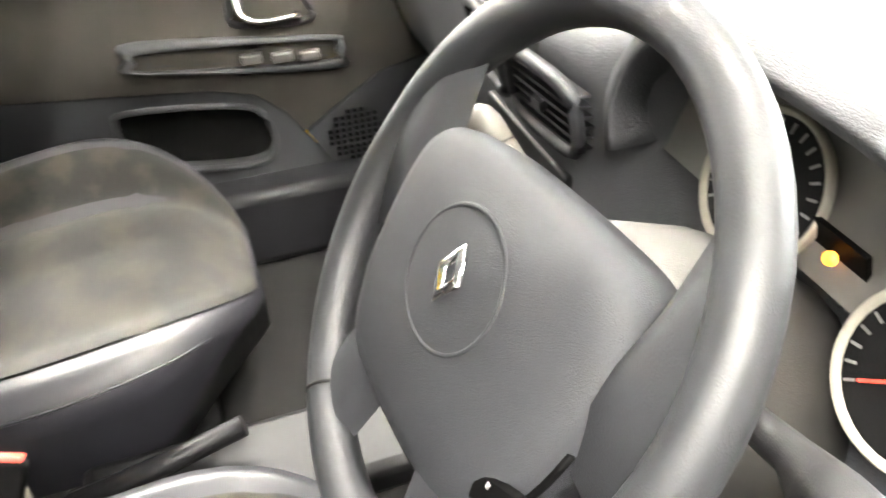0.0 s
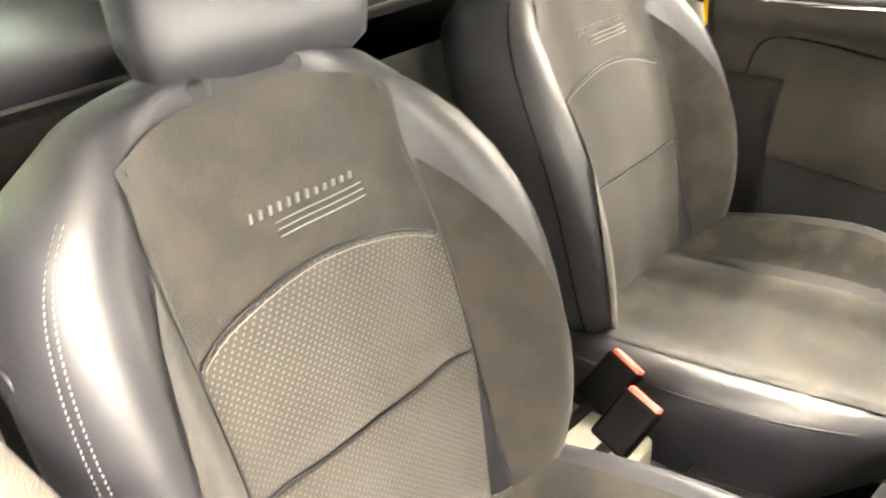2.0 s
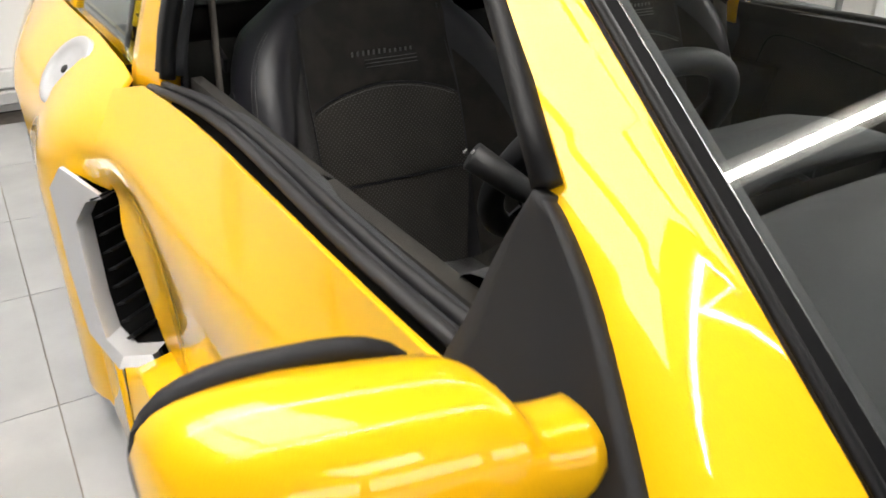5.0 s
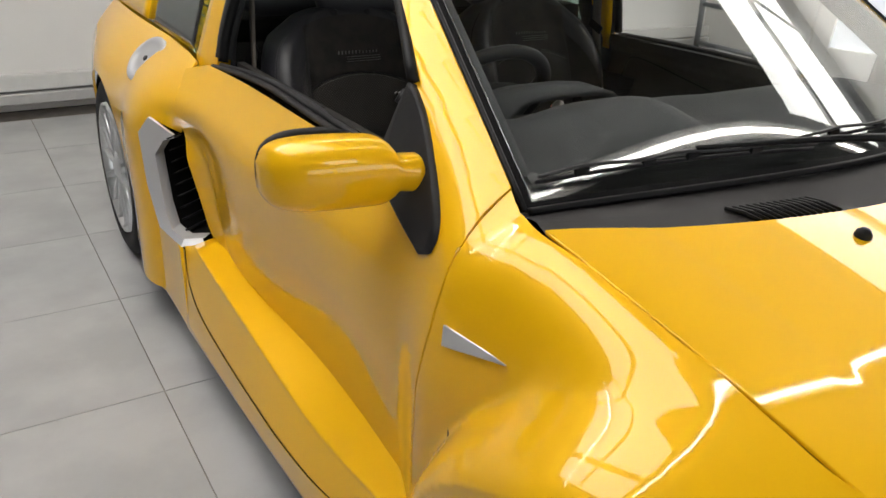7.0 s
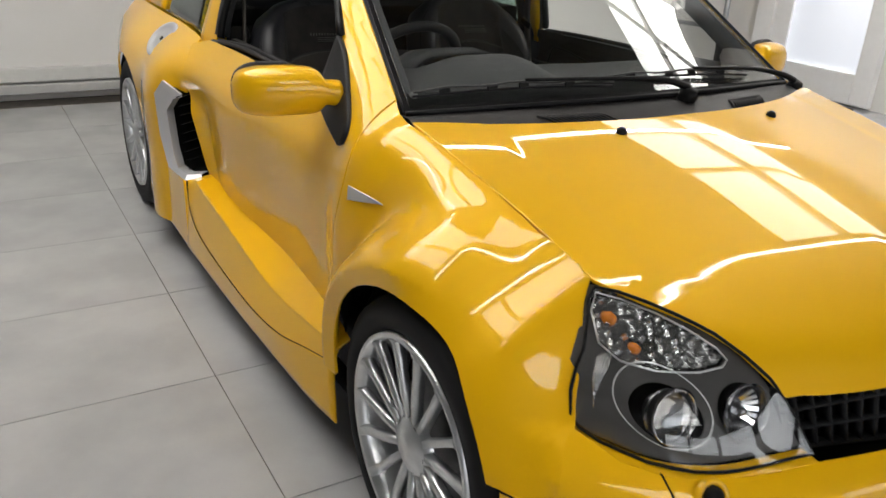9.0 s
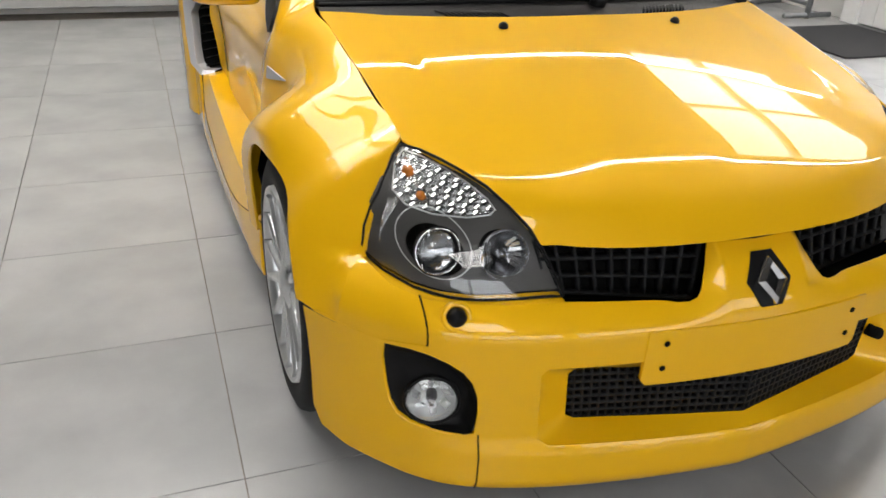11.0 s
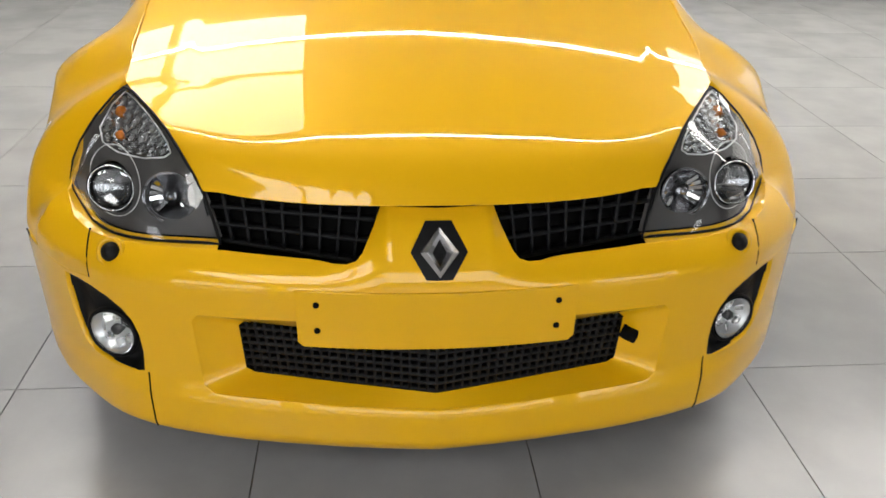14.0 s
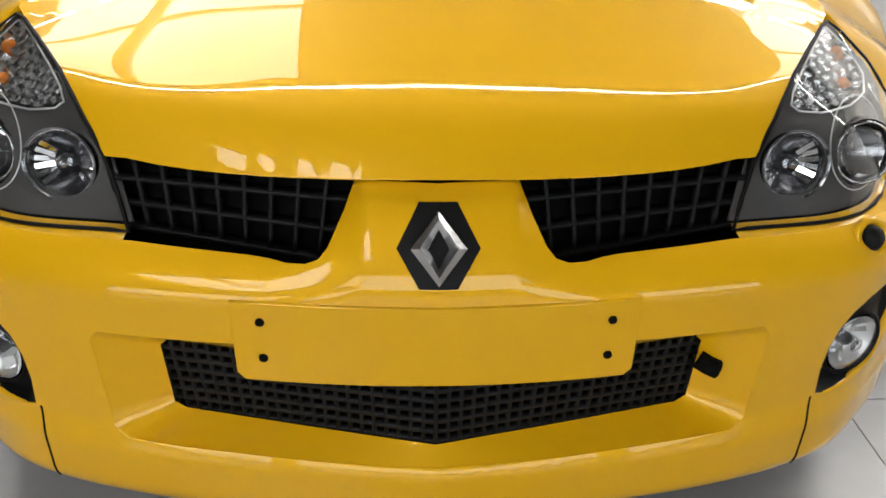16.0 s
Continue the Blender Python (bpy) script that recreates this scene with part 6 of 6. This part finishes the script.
# ---- inner door panels ----
def door_card(s):
    e = new("door_card")
    e.parent = car
    e["label"] = "dark grey moulded inner door panel"

    def px(y, z):
        bulge = 0.035 * math.exp(-((z - 0.60) / 0.09) ** 2) - 0.014 * math.exp(-((z - 0.74) / 0.06) ** 2) + 0.018 * smooth01((z - 0.79) / 0.03)
        return s * ((0.690 if s > 0 else 0.672) - bulge + 0.015 * (z - 0.6))
    pocket = [(1.812, 0.40), (1.86, 0.375), (2.02, 0.40), (2.055, 0.43), (2.065, 0.50), (2.04, 0.522), (1.88, 0.502), (1.824, 0.472)]
    pocket = [tuple(q) for q in spline(pocket, 4, True)]
    panel("lower_panel", [(1.70, 0.30), (2.43, 0.30), (2.45, 0.602), (2.33, 0.589), (2.064, 0.557), (1.903, 0.535), (1.835, 0.512), (1.790, 0.470), (1.757, 0.418), (1.715, 0.355)], lambda y, z: (px(y, z), y, z), DASH, e, (-s, 0, 0), 0.025, [pocket], 0.02)
    panel("upper_panel", [(1.25, 0.604), (1.608, 0.526), (1.755, 0.424), (1.787, 0.475), (1.833, 0.517), (1.903, 0.540), (2.064, 0.562), (2.33, 0.594), (2.45, 0.607), (2.43, 0.852), (1.25, 0.868)], lambda y, z: (px(y, z) - s * 0.004, y, z), DOOR_CLOTH, e, (-s, 0, 0), 0.025, (), 0.02)
    panel("corner_trim", [(1.25, 0.30), (1.695, 0.30), (1.711, 0.356), (1.749, 0.418), (1.604, 0.520), (1.25, 0.598)], lambda y, z: (px(y, z) - s * 0.003, y, z), DASH, e, (-s, 0, 0), 0.03, (), 0.02)
    groove = spline([(1.45, 0.684), (1.826, 0.728), (2.10, 0.766), (2.28, 0.792), (2.345, 0.780), (2.368, 0.725), (2.358, 0.650), (2.335, 0.610)], 6)
    # near-black line along the moulded groove, its shade put into colour
    part("groove_shade", bm_tube([(px(y, z) - s * 0.005, y, z) for y, z in groove], 0.0022, 6), DARK, e)
    part("pocket_well", bm_rows(band([(px(y, z), y, z) for y, z in resample(pocket, 0.03)], [(s * 0.718, y, z) for y, z in resample(pocket, 0.03)], 2), close_v=True), DASH, e)
    # near-black sheet at the pocket's back, standing for the shade inside
    part("pocket_shade", bm_rows([[(s * 0.717, y, z) for y in (1.76, 2.10)] for z in (0.35, 0.56)]), DARK, e)
    part("pocket_lip", bm_tube([(px(y, z) - s * 0.002, y, z) for y, z in resample(pocket, 0.025)], 0.006, 8, True), DASH, e)
    sw = [(1.69, 0.582), (1.71, 0.565), (1.99, 0.596), (2.005, 0.612), (1.985, 0.626), (1.72, 0.606), (1.69, 0.597)]
    sw = [tuple(q) for q in spline(sw, 4, True)]
    ring = [np.array((y, z)) for y, z in resample(sw, 0.02)]
    mid = sum(ring) / len(ring)
    lap = lambda k, out: [(px(*q) - s * out, *q) for q in (mid + (r - mid) * np.array((1 + 0.1 * k, 1 + 0.62 * k)) for r in ring)]
    part("grip_bezel", bm_rows([lap(1.0, 0.002), lap(0.92, 0.011), lap(0.7, 0.014), lap(0.1, 0.014), lap(0.0, 0.011), lap(-0.1, -0.004)], close_v=True), DASH, e)
    part("grip_well", bm_rows([[(px(y, z0 + dz) - s * 0.004, y, z0 + dz) for y, z0 in ((1.70, 0.575), (1.85, 0.590), (1.99, 0.605))] for dz in (-0.004, 0.018)]), GREY_TRIM, e)
    for y in (1.735, 1.78, 1.83):
        bevel(part("window_switch", bm_box(*sorted((px(y, 0.59) - s * 0.020, px(y, 0.59) - s * 0.006)), y - 0.017, y + 0.017, 0.575 + (y - 1.73) * 0.1, 0.592 + (y - 1.73) * 0.1), LENS_GREY, e), 0.003)
    hd = [(1.722, 0.660), (1.732, 0.638), (1.84, 0.645), (1.85, 0.668), (1.84, 0.702), (1.80, 0.708), (1.75, 0.692)]
    hd = [tuple(q) for q in spline(hd, 4, True)]
    part("handle_bezel", bm_tube([(px(y, z) - s * 0.006, y, z) for y, z in resample(hd, 0.02)], 0.006, 8, True), GREY_TRIM, e)
    # near-black sheet behind the lever, the recess's shade put into colour
    part("handle_well_shade", bm_rows([[(px(y, z) + s * 0.004 - s * 0.006, y, z) for y in (1.73, 1.845)] for z in (0.642, 0.698)]), DARK, e)
    part("door_lever", bm_tube(spline([(px(1.84, 0.69) - s * 0.018, 1.836, 0.692), (px(1.83, 0.66) - s * 0.020, 1.830, 0.662), (px(1.80, 0.65) - s * 0.022, 1.80, 0.652), (px(1.74, 0.65) - s * 0.016, 1.742, 0.652)], 5), 0.010, 10, flat=0.6), CHROME, e)


door_card(1)
door_card(-1)
dots = [bm_box(0.670, 0.674, 1.663 + 0.012 * i - 0.003, 1.663 + 0.012 * i + 0.003, 0.405 + 0.012 * k - 0.003, 0.405 + 0.012 * k + 0.003) for i in range(-4, 5) for k in range(-4, 5) if i * i + k * k < 20]
part("speaker_grille", join_bm(*dots), DARK, [o for o in bpy.data.objects if o.name.startswith("door_card")][0])

# ---- dashboard ----
dash = empty("dashboard", "dark grey moulded dashboard with round vents and hooded dials", "dashboard")
rows = []
for x in np.linspace(-0.66, 0.66, 45):
    h = 0.050 * math.exp(-((x + 0.31) / 0.175) ** 4)
    mid = 0.02 * math.exp(-(x / 0.14) ** 4)
    rc = math.exp(-((x + 0.305) / 0.165) ** 10)
    rows.append(spline([(x, 1.10 + 0.13 * (x / 0.66) ** 2, 0.860), (x, 1.23, 0.878 + h * 1.0), (x, 1.36, 0.892 + h * 1.35), (x, 1.45 - 0.02 * rc, 0.888 + h * 1.15), (x, 1.565 + mid - 0.075 * rc, 0.882 + h - 0.02 * rc), (x, 1.605 + mid - 0.105 * rc, 0.855 + h * 0.6 - 0.01 * rc), (x, 1.600 + mid - 0.06 * rc, 0.80 - 0.01 * rc),
                        (x, 1.585 + mid * 2, 0.70), (x, 1.56 + mid * 2, 0.60), (x, 1.48, 0.50), (x, 1.40, 0.42)], 4))
part("dash_moulding", bm_rows(rows), DASH, dash)
# instrument hood and dials
CX, CY, CZ = -0.305, 1.585, 0.870
hood = []
for y, w, h in ((1.50, 0.172, 0.098), (1.58, 0.172, 0.098), (1.620, 0.166, 0.090)):
    hood.append([(CX + w * math.cos(a), y - 0.10 * (math.sin(a) < 0) * 0, CZ - 0.035 + h * max(math.sin(a), -0.4) * (abs(math.cos(a)) ** 4 + abs(math.sin(a)) ** 4) ** (-0.25)) for a in np.linspace(-0.35, math.pi + 0.35, 26)])
solid(part("instrument_hood", bm_rows(hood), DASH, dash), 0.012, 1.0)
part("dial_panel", bm_rows([[(CX - 0.155, 1.575, CZ - 0.075), (CX + 0.155, 1.575, CZ - 0.075)], [(CX - 0.155, 1.535, CZ + 0.03), (CX + 0.155, 1.535, CZ + 0.03)]]), material("instrument_panel", (0.07, 0.068, 0.062), 0.5, vary=0.1), dash)
part("warning_display", moved(bm_box(-0.024, 0.024, -0.002, 0.002, -0.020, 0.020), pose(-0.337, 1.566, 0.817, -20)), PITCH, dash, smooth=False)
DIAL_AX = (0, 0.93, 0.36)
RING = material("cream_ring", (0.22, 0.205, 0.17), 0.5, vary=0.1)
for dx, dz, r in ((0.043, -0.044, 0.050), (-0.122, -0.072, 0.050)):
    c = Vector((CX + dx, 1.548 - (dz + 0.0) * 0.381 + 0.006, CZ + dz))
    d = part("dial", bowl(c, DIAL_AX, [(r, 0.0), (r + 0.004, 0.006), (r + 0.006, 0.004), (r + 0.005, -0.004)], 36), RING, dash)
    part("dial_face", bowl(c, DIAL_AX, [(0.0, 0.0015), (r, 0.0015)], 30), DARK, dash)
    q = Vector(DIAL_AX).to_track_quat("Z", "Y").to_matrix().to_4x4()
    for k in range(19):
        a = radians(-40 + 260 * k / 18)
        part("dial_mark", moved(bm_box(-0.0009, 0.0009, r * 0.80, r * 0.95, 0.002, 0.003), Matrix.Translation(c) @ q @ pose(0, 0, 0, 0, 0, math.degrees(a) - 90)), STITCH, d, smooth=False)
    part("needle", moved(bm_box(-0.001, 0.001, -0.006, r * 0.75, 0.003, 0.004), Matrix.Translation(c) @ q @ pose(0, 0, 0, 0, 0, 130)), RED, d, smooth=False)
WARN = material("warning_lamp", (0.9, 0.35, 0.02), 0.4)
WARN.node_tree.nodes["Principled BSDF"].inputs["Emission Color"].default_value = (1, 0.32, 0.02, 1)
WARN.node_tree.nodes["Principled BSDF"].inputs["Emission Strength"].default_value = 0.3
part("warning_lamp", bowl((-0.336, 1.573, 0.817), DIAL_AX, [(0.0, 0.003), (0.0045, 0.003), (0.005, 0.0)], 14), WARN, dash, "lit orange warning lamp")
# centre vents
for k in (0, 1):
    m = Matrix.Translation((-0.055 + 0.13 * k, 1.640, 0.806)) @ pose(0, 0, 0, -12, 0, 6 - 12 * k)
    v = new("air_vent")
    v.parent = dash
    part("vent_frame", bm_tube([m @ Vector((0.055 * math.cos(a) * (abs(math.cos(a)) ** 4 + abs(math.sin(a)) ** 4) ** -0.25, 0.0, 0.036 * math.sin(a) * (abs(math.cos(a)) ** 4 + abs(math.sin(a)) ** 4) ** -0.25)) for a in np.linspace(0, 2 * math.pi, 32, endpoint=False)], 0.007, 8, True), GREY_TRIM, v)
    part("vent_back", moved(bm_box(-0.052, 0.052, -0.03, -0.025, -0.033, 0.033), m), DARK, v)
    for j in range(6):
        part("vent_slat", moved(bm_box(-0.050, 0.050, -0.02, 0.002, -0.0012, 0.0012), m @ pose(0, 0, -0.026 + 0.0105 * j, 20)), GREY_TRIM, v, smooth=False)
    part("vent_tab", moved(bm_box(-0.008, 0.008, 0.0, 0.008, -0.005, 0.005), m), GREY_TRIM, v, smooth=False)
bevel(part("radio", bm_box(-0.085, 0.105, 1.575, 1.628, 0.67, 0.74), BLACK, dash), 0.004)
for k in range(5):
    part("radio_button", bm_box(-0.07 + 0.034 * k, -0.045 + 0.034 * k, 1.628, 1.632, 0.70, 0.715), STITCH if k % 2 else GREY_TRIM, dash, smooth=False)
part("hazard_switch", bm_box(-0.02, 0.02, 1.595, 1.612, 0.860, 0.874), RED, dash, smooth=False)

# ---- steering wheel ----
sw = empty("steering_wheel", "black leather three-spoke steering wheel with grey airbag cover", "steering wheel")
SC = Vector((-0.315, 1.804, 0.854))
UP, LEFT = Vector((0, -0.57, 0.8216)), Vector((1, 0, 0))
NOR = LEFT.cross(UP) * 1.0
NOR = NOR if NOR.y > 0 else -NOR
SM = Matrix((LEFT, UP, NOR)).transposed().to_4x4()
SM.translation = SC
SM = SM @ pose(0, 0, 0, 0, 0, -6)


def on_wheel(a, b, c=0.0):
    return SM @ Vector((a, b, c))


WHEEL_LEATHER = material("wheel_leather", (0.011, 0.0115, 0.013), 0.5, spec=0.35, bump=0.15, bump_scale=900, vary=0.15, scale=30)
R = 0.165
rimr = []
for k in range(64):
    a = 2 * math.pi * k / 64
    t = Vector((math.cos(a), math.sin(a), 0))
    rr = 0.0152 + 0.0025 * max(0, math.cos(2 * (a - radians(45)))) ** 3
    rimr.append([SM @ (t * (R + rr * math.cos(q)) + Vector((0, 0, rr * 1.05 * math.sin(q) - 0.006))) for q in np.linspace(0, 2 * math.pi, 14, endpoint=False)])
part("rim", bm_rows(rimr, close_u=True, close_v=True), WHEEL_LEATHER, sw)
for a in (44, 300):
    q = radians(a)
    c = Vector((math.cos(q) * R, math.sin(q) * R, -0.006))
    part("rim_seam", bm_tube([SM @ (c + Vector((math.cos(q) * 0.0150 * math.cos(p), math.sin(q) * 0.0150 * math.cos(p), 0.0156 * math.sin(p)))) for p in np.linspace(0, 2 * math.pi, 20, endpoint=False)], 0.0014, 5, True), DARK, sw)
PAD = [(-0.100, 0.030), (-0.085, 0.052), (-0.045, 0.059), (0.045, 0.059), (0.085, 0.052), (0.103, 0.030), (0.102, -0.02), (0.090, -0.064), (0.055, -0.095), (-0.055, -0.095), (-0.090, -0.064), (-0.102, -0.02)]
PAD = [tuple(q * np.array((1.13, 1.06))) for q in spline(PAD, 5, True)]
AIRBAG = material("airbag_cover", (0.0122, 0.0128, 0.0148), 0.6, spec=0.25, bump=0.3, bump_scale=1200, vary=0.05)
pr = []
for sc, h in ((1.0, -0.035), (1.02, -0.012), (1.0, 0.002), (0.95, 0.008), (0.86, 0.012), (0.6, 0.017), (0.3, 0.019), (0.02, 0.020)):
    pr.append([on_wheel(x * sc, y * sc, h - 0.004) for x, y in PAD])
pad = part("airbag_cover", bm_rows(pr, close_v=True, caps=True), AIRBAG, sw)
part("cover_gap", bm_tube([on_wheel(x * 1.012, y * 1.012, -0.006) for x, y in PAD if y < -0.012], 0.0024, 6), PITCH, sw)
part("cover_ring", bm_tube([on_wheel(0.047 * math.cos(a), -0.004 + 0.040 * math.sin(a), 0.0135) for a in np.linspace(0, 2 * math.pi, 40, endpoint=False)], 0.0018, 6, True), AIRBAG, sw)
em = diamond(0.019, 0.014, 0.003, (0, 0, 0), Matrix.Identity(4))
part("emblem", moved(em, SM @ Matrix.Translation((0, -0.002, 0.0165)) @ pose(0, 0, 0, -90)), CHROME, sw)
for s in (-1, 1):
    part("spoke", bm_patch([[on_wheel(s * x, y, z) for x, y, z in r] for r in (
        [(0.105, 0.046, -0.016), (0.108, 0.072, -0.012), (0.112, 0.112, -0.006)], [(0.112, 0.030, -0.002), (0.124, 0.052, 0.003), (0.136, 0.088, 0.004)],
        [(0.114, 0.004, 0.000), (0.136, 0.014, 0.002), (0.156, 0.028, 0.002)], [(0.104, -0.030, -0.014), (0.128, -0.034, -0.013), (0.156, -0.040, -0.012)])], 5, 5), WHEEL_LEATHER, sw)
    part("spoke", bm_patch([[on_wheel(s * x, y, z) for x, y, z in r] for r in (
        [(0.082, -0.055, -0.014), (0.095, -0.085, -0.012), (0.105, -0.115, -0.010)], [(0.068, -0.075, 0.002), (0.078, -0.105, 0.002), (0.088, -0.130, 0.0)],
        [(0.040, -0.090, 0.002), (0.048, -0.115, 0.002), (0.055, -0.143, 0.0)], [(0.030, -0.090, -0.014), (0.035, -0.118, -0.014), (0.040, -0.150, -0.012)])], 5, 5), AIRBAG, sw)
    if s < 0:
        bevel(part("thumb_switch", moved(bm_box(-0.018, 0.018, -0.009, 0.009, -0.006, 0.0005), SM @ Matrix.Translation((s * 0.102, -0.062, 0.006)) @ pose(0, 0, 0, 0, 0, s * 20)), PITCH, sw), 0.003)
part("switch_mark", moved(bm_box(-0.0012, 0.0012, -0.0014, 0.0014, -0.0012, -0.0004), SM @ Matrix.Translation((-0.097, -0.060, 0.0078))), STITCH, sw, smooth=False)
part("switch_mark", moved(bm_box(-0.0012, 0.0012, -0.0014, 0.0014, -0.0012, -0.0004), SM @ Matrix.Translation((-0.110, -0.064, 0.0078))), STITCH, sw, smooth=False)
part("hub_back", bm_tube([on_wheel(0, -0.01, -0.03), on_wheel(0, -0.01, -0.10)], 0.06, 18), BLACK, sw)
part("column_shroud", bm_tube([on_wheel(0, -0.005, -0.065), on_wheel(0, -0.01, -0.15), on_wheel(0, -0.02, -0.28)], [0.060, 0.085, 0.092], 24), material("beige_shroud", (0.028, 0.026, 0.023), 0.6, bump=0.3, bump_scale=900, vary=0.1), sw)
STALK = material("stalk_plastic", (0.004, 0.004, 0.0045), 0.5, bump=0.2, bump_scale=900)
MARK = material("white_marking", (0.55, 0.55, 0.53), 0.6, vary=0.1)
rs = [Vector(q) for q in ((-0.36, 1.70, 0.800), (-0.47, 1.715, 0.846), (-0.505, 1.735, 0.872), (-0.545, 1.76, 0.905))]
part("stalk", bm_tube(rs, [0.008, 0.010, 0.015, 0.0165], 14), STALK, sw, "black column stalk with white markings")
for k in range(12):
    c = rs[2] + (rs[3] - rs[2]) * (0.05 + 0.16 * (k // 2))
    d = Vector((-0.4, 0.45, 0.6)).normalized() * 0.0152 + Vector((0, 0.008 * (1 if k % 2 else -1), -0.004 * (k % 2)))
    part("stalk_mark", moved(bm_box(-0.0026, 0.0026, -0.002, 0.002, -0.001, 0.001), Matrix.Translation(c + d) @ Vector((-0.4, 0.45, 0.6)).to_track_quat("Z", "Y").to_matrix().to_4x4()), MARK, sw, smooth=False)
part("stalk", bm_tube([on_wheel(0.05, -0.01, -0.085), on_wheel(0.11, 0.010, -0.08), on_wheel(0.150, 0.020, -0.072)], [0.007, 0.009, 0.013], 12), material("grey_stalk_end", (0.14, 0.13, 0.115), 0.55, vary=0.15), sw)
# mirror inside
rv = empty("rear_view_mirror", "black rear-view mirror on the windscreen", "mirror")
bevel(part("mirror_shell", bm_box(-0.11, 0.11, 1.60, 1.64, 1.18, 1.25), BLACK, rv), 0.015, 3)
part("mirror_stem", bm_tube([(0, 1.60, 1.22), (0, 1.58, 1.275)], 0.010, 8), BLACK, rv)

# audio stalk behind the wheel
stalk_axis = Vector((0.62, 0.30, 0.55)).normalized()
stalk_at = Vector((-0.142, 1.728, 0.838))
STALK = material("pale_grey_stalk", (0.060, 0.054, 0.046), 0.5, vary=0.2, bump=0.2, bump_scale=900)
stk = part("column_stalk", bowl(tuple(stalk_at), tuple(stalk_axis), [(0.010, -0.085), (0.0125, -0.05), (0.0145, -0.016), (0.0125, -0.0145), (0.0145, -0.013), (0.0155, 0.004), (0.0135, 0.015), (0.008, 0.021), (0.0, 0.023)], 24), STALK, sw, "pale grey control stalk")
part("stalk_ring", bowl(tuple(stalk_at), tuple(stalk_axis), [(0.0128, -0.0165), (0.0138, -0.0145), (0.0128, -0.0125)], 24), PITCH, stk)
part("stalk_button", bowl(tuple(stalk_at + Vector((-0.004, 0.014, 0.004))), (0, 1, 0.2), [(0.004, -0.003), (0.0038, 0.0015), (0.0, 0.002)], 12), RED, stk)
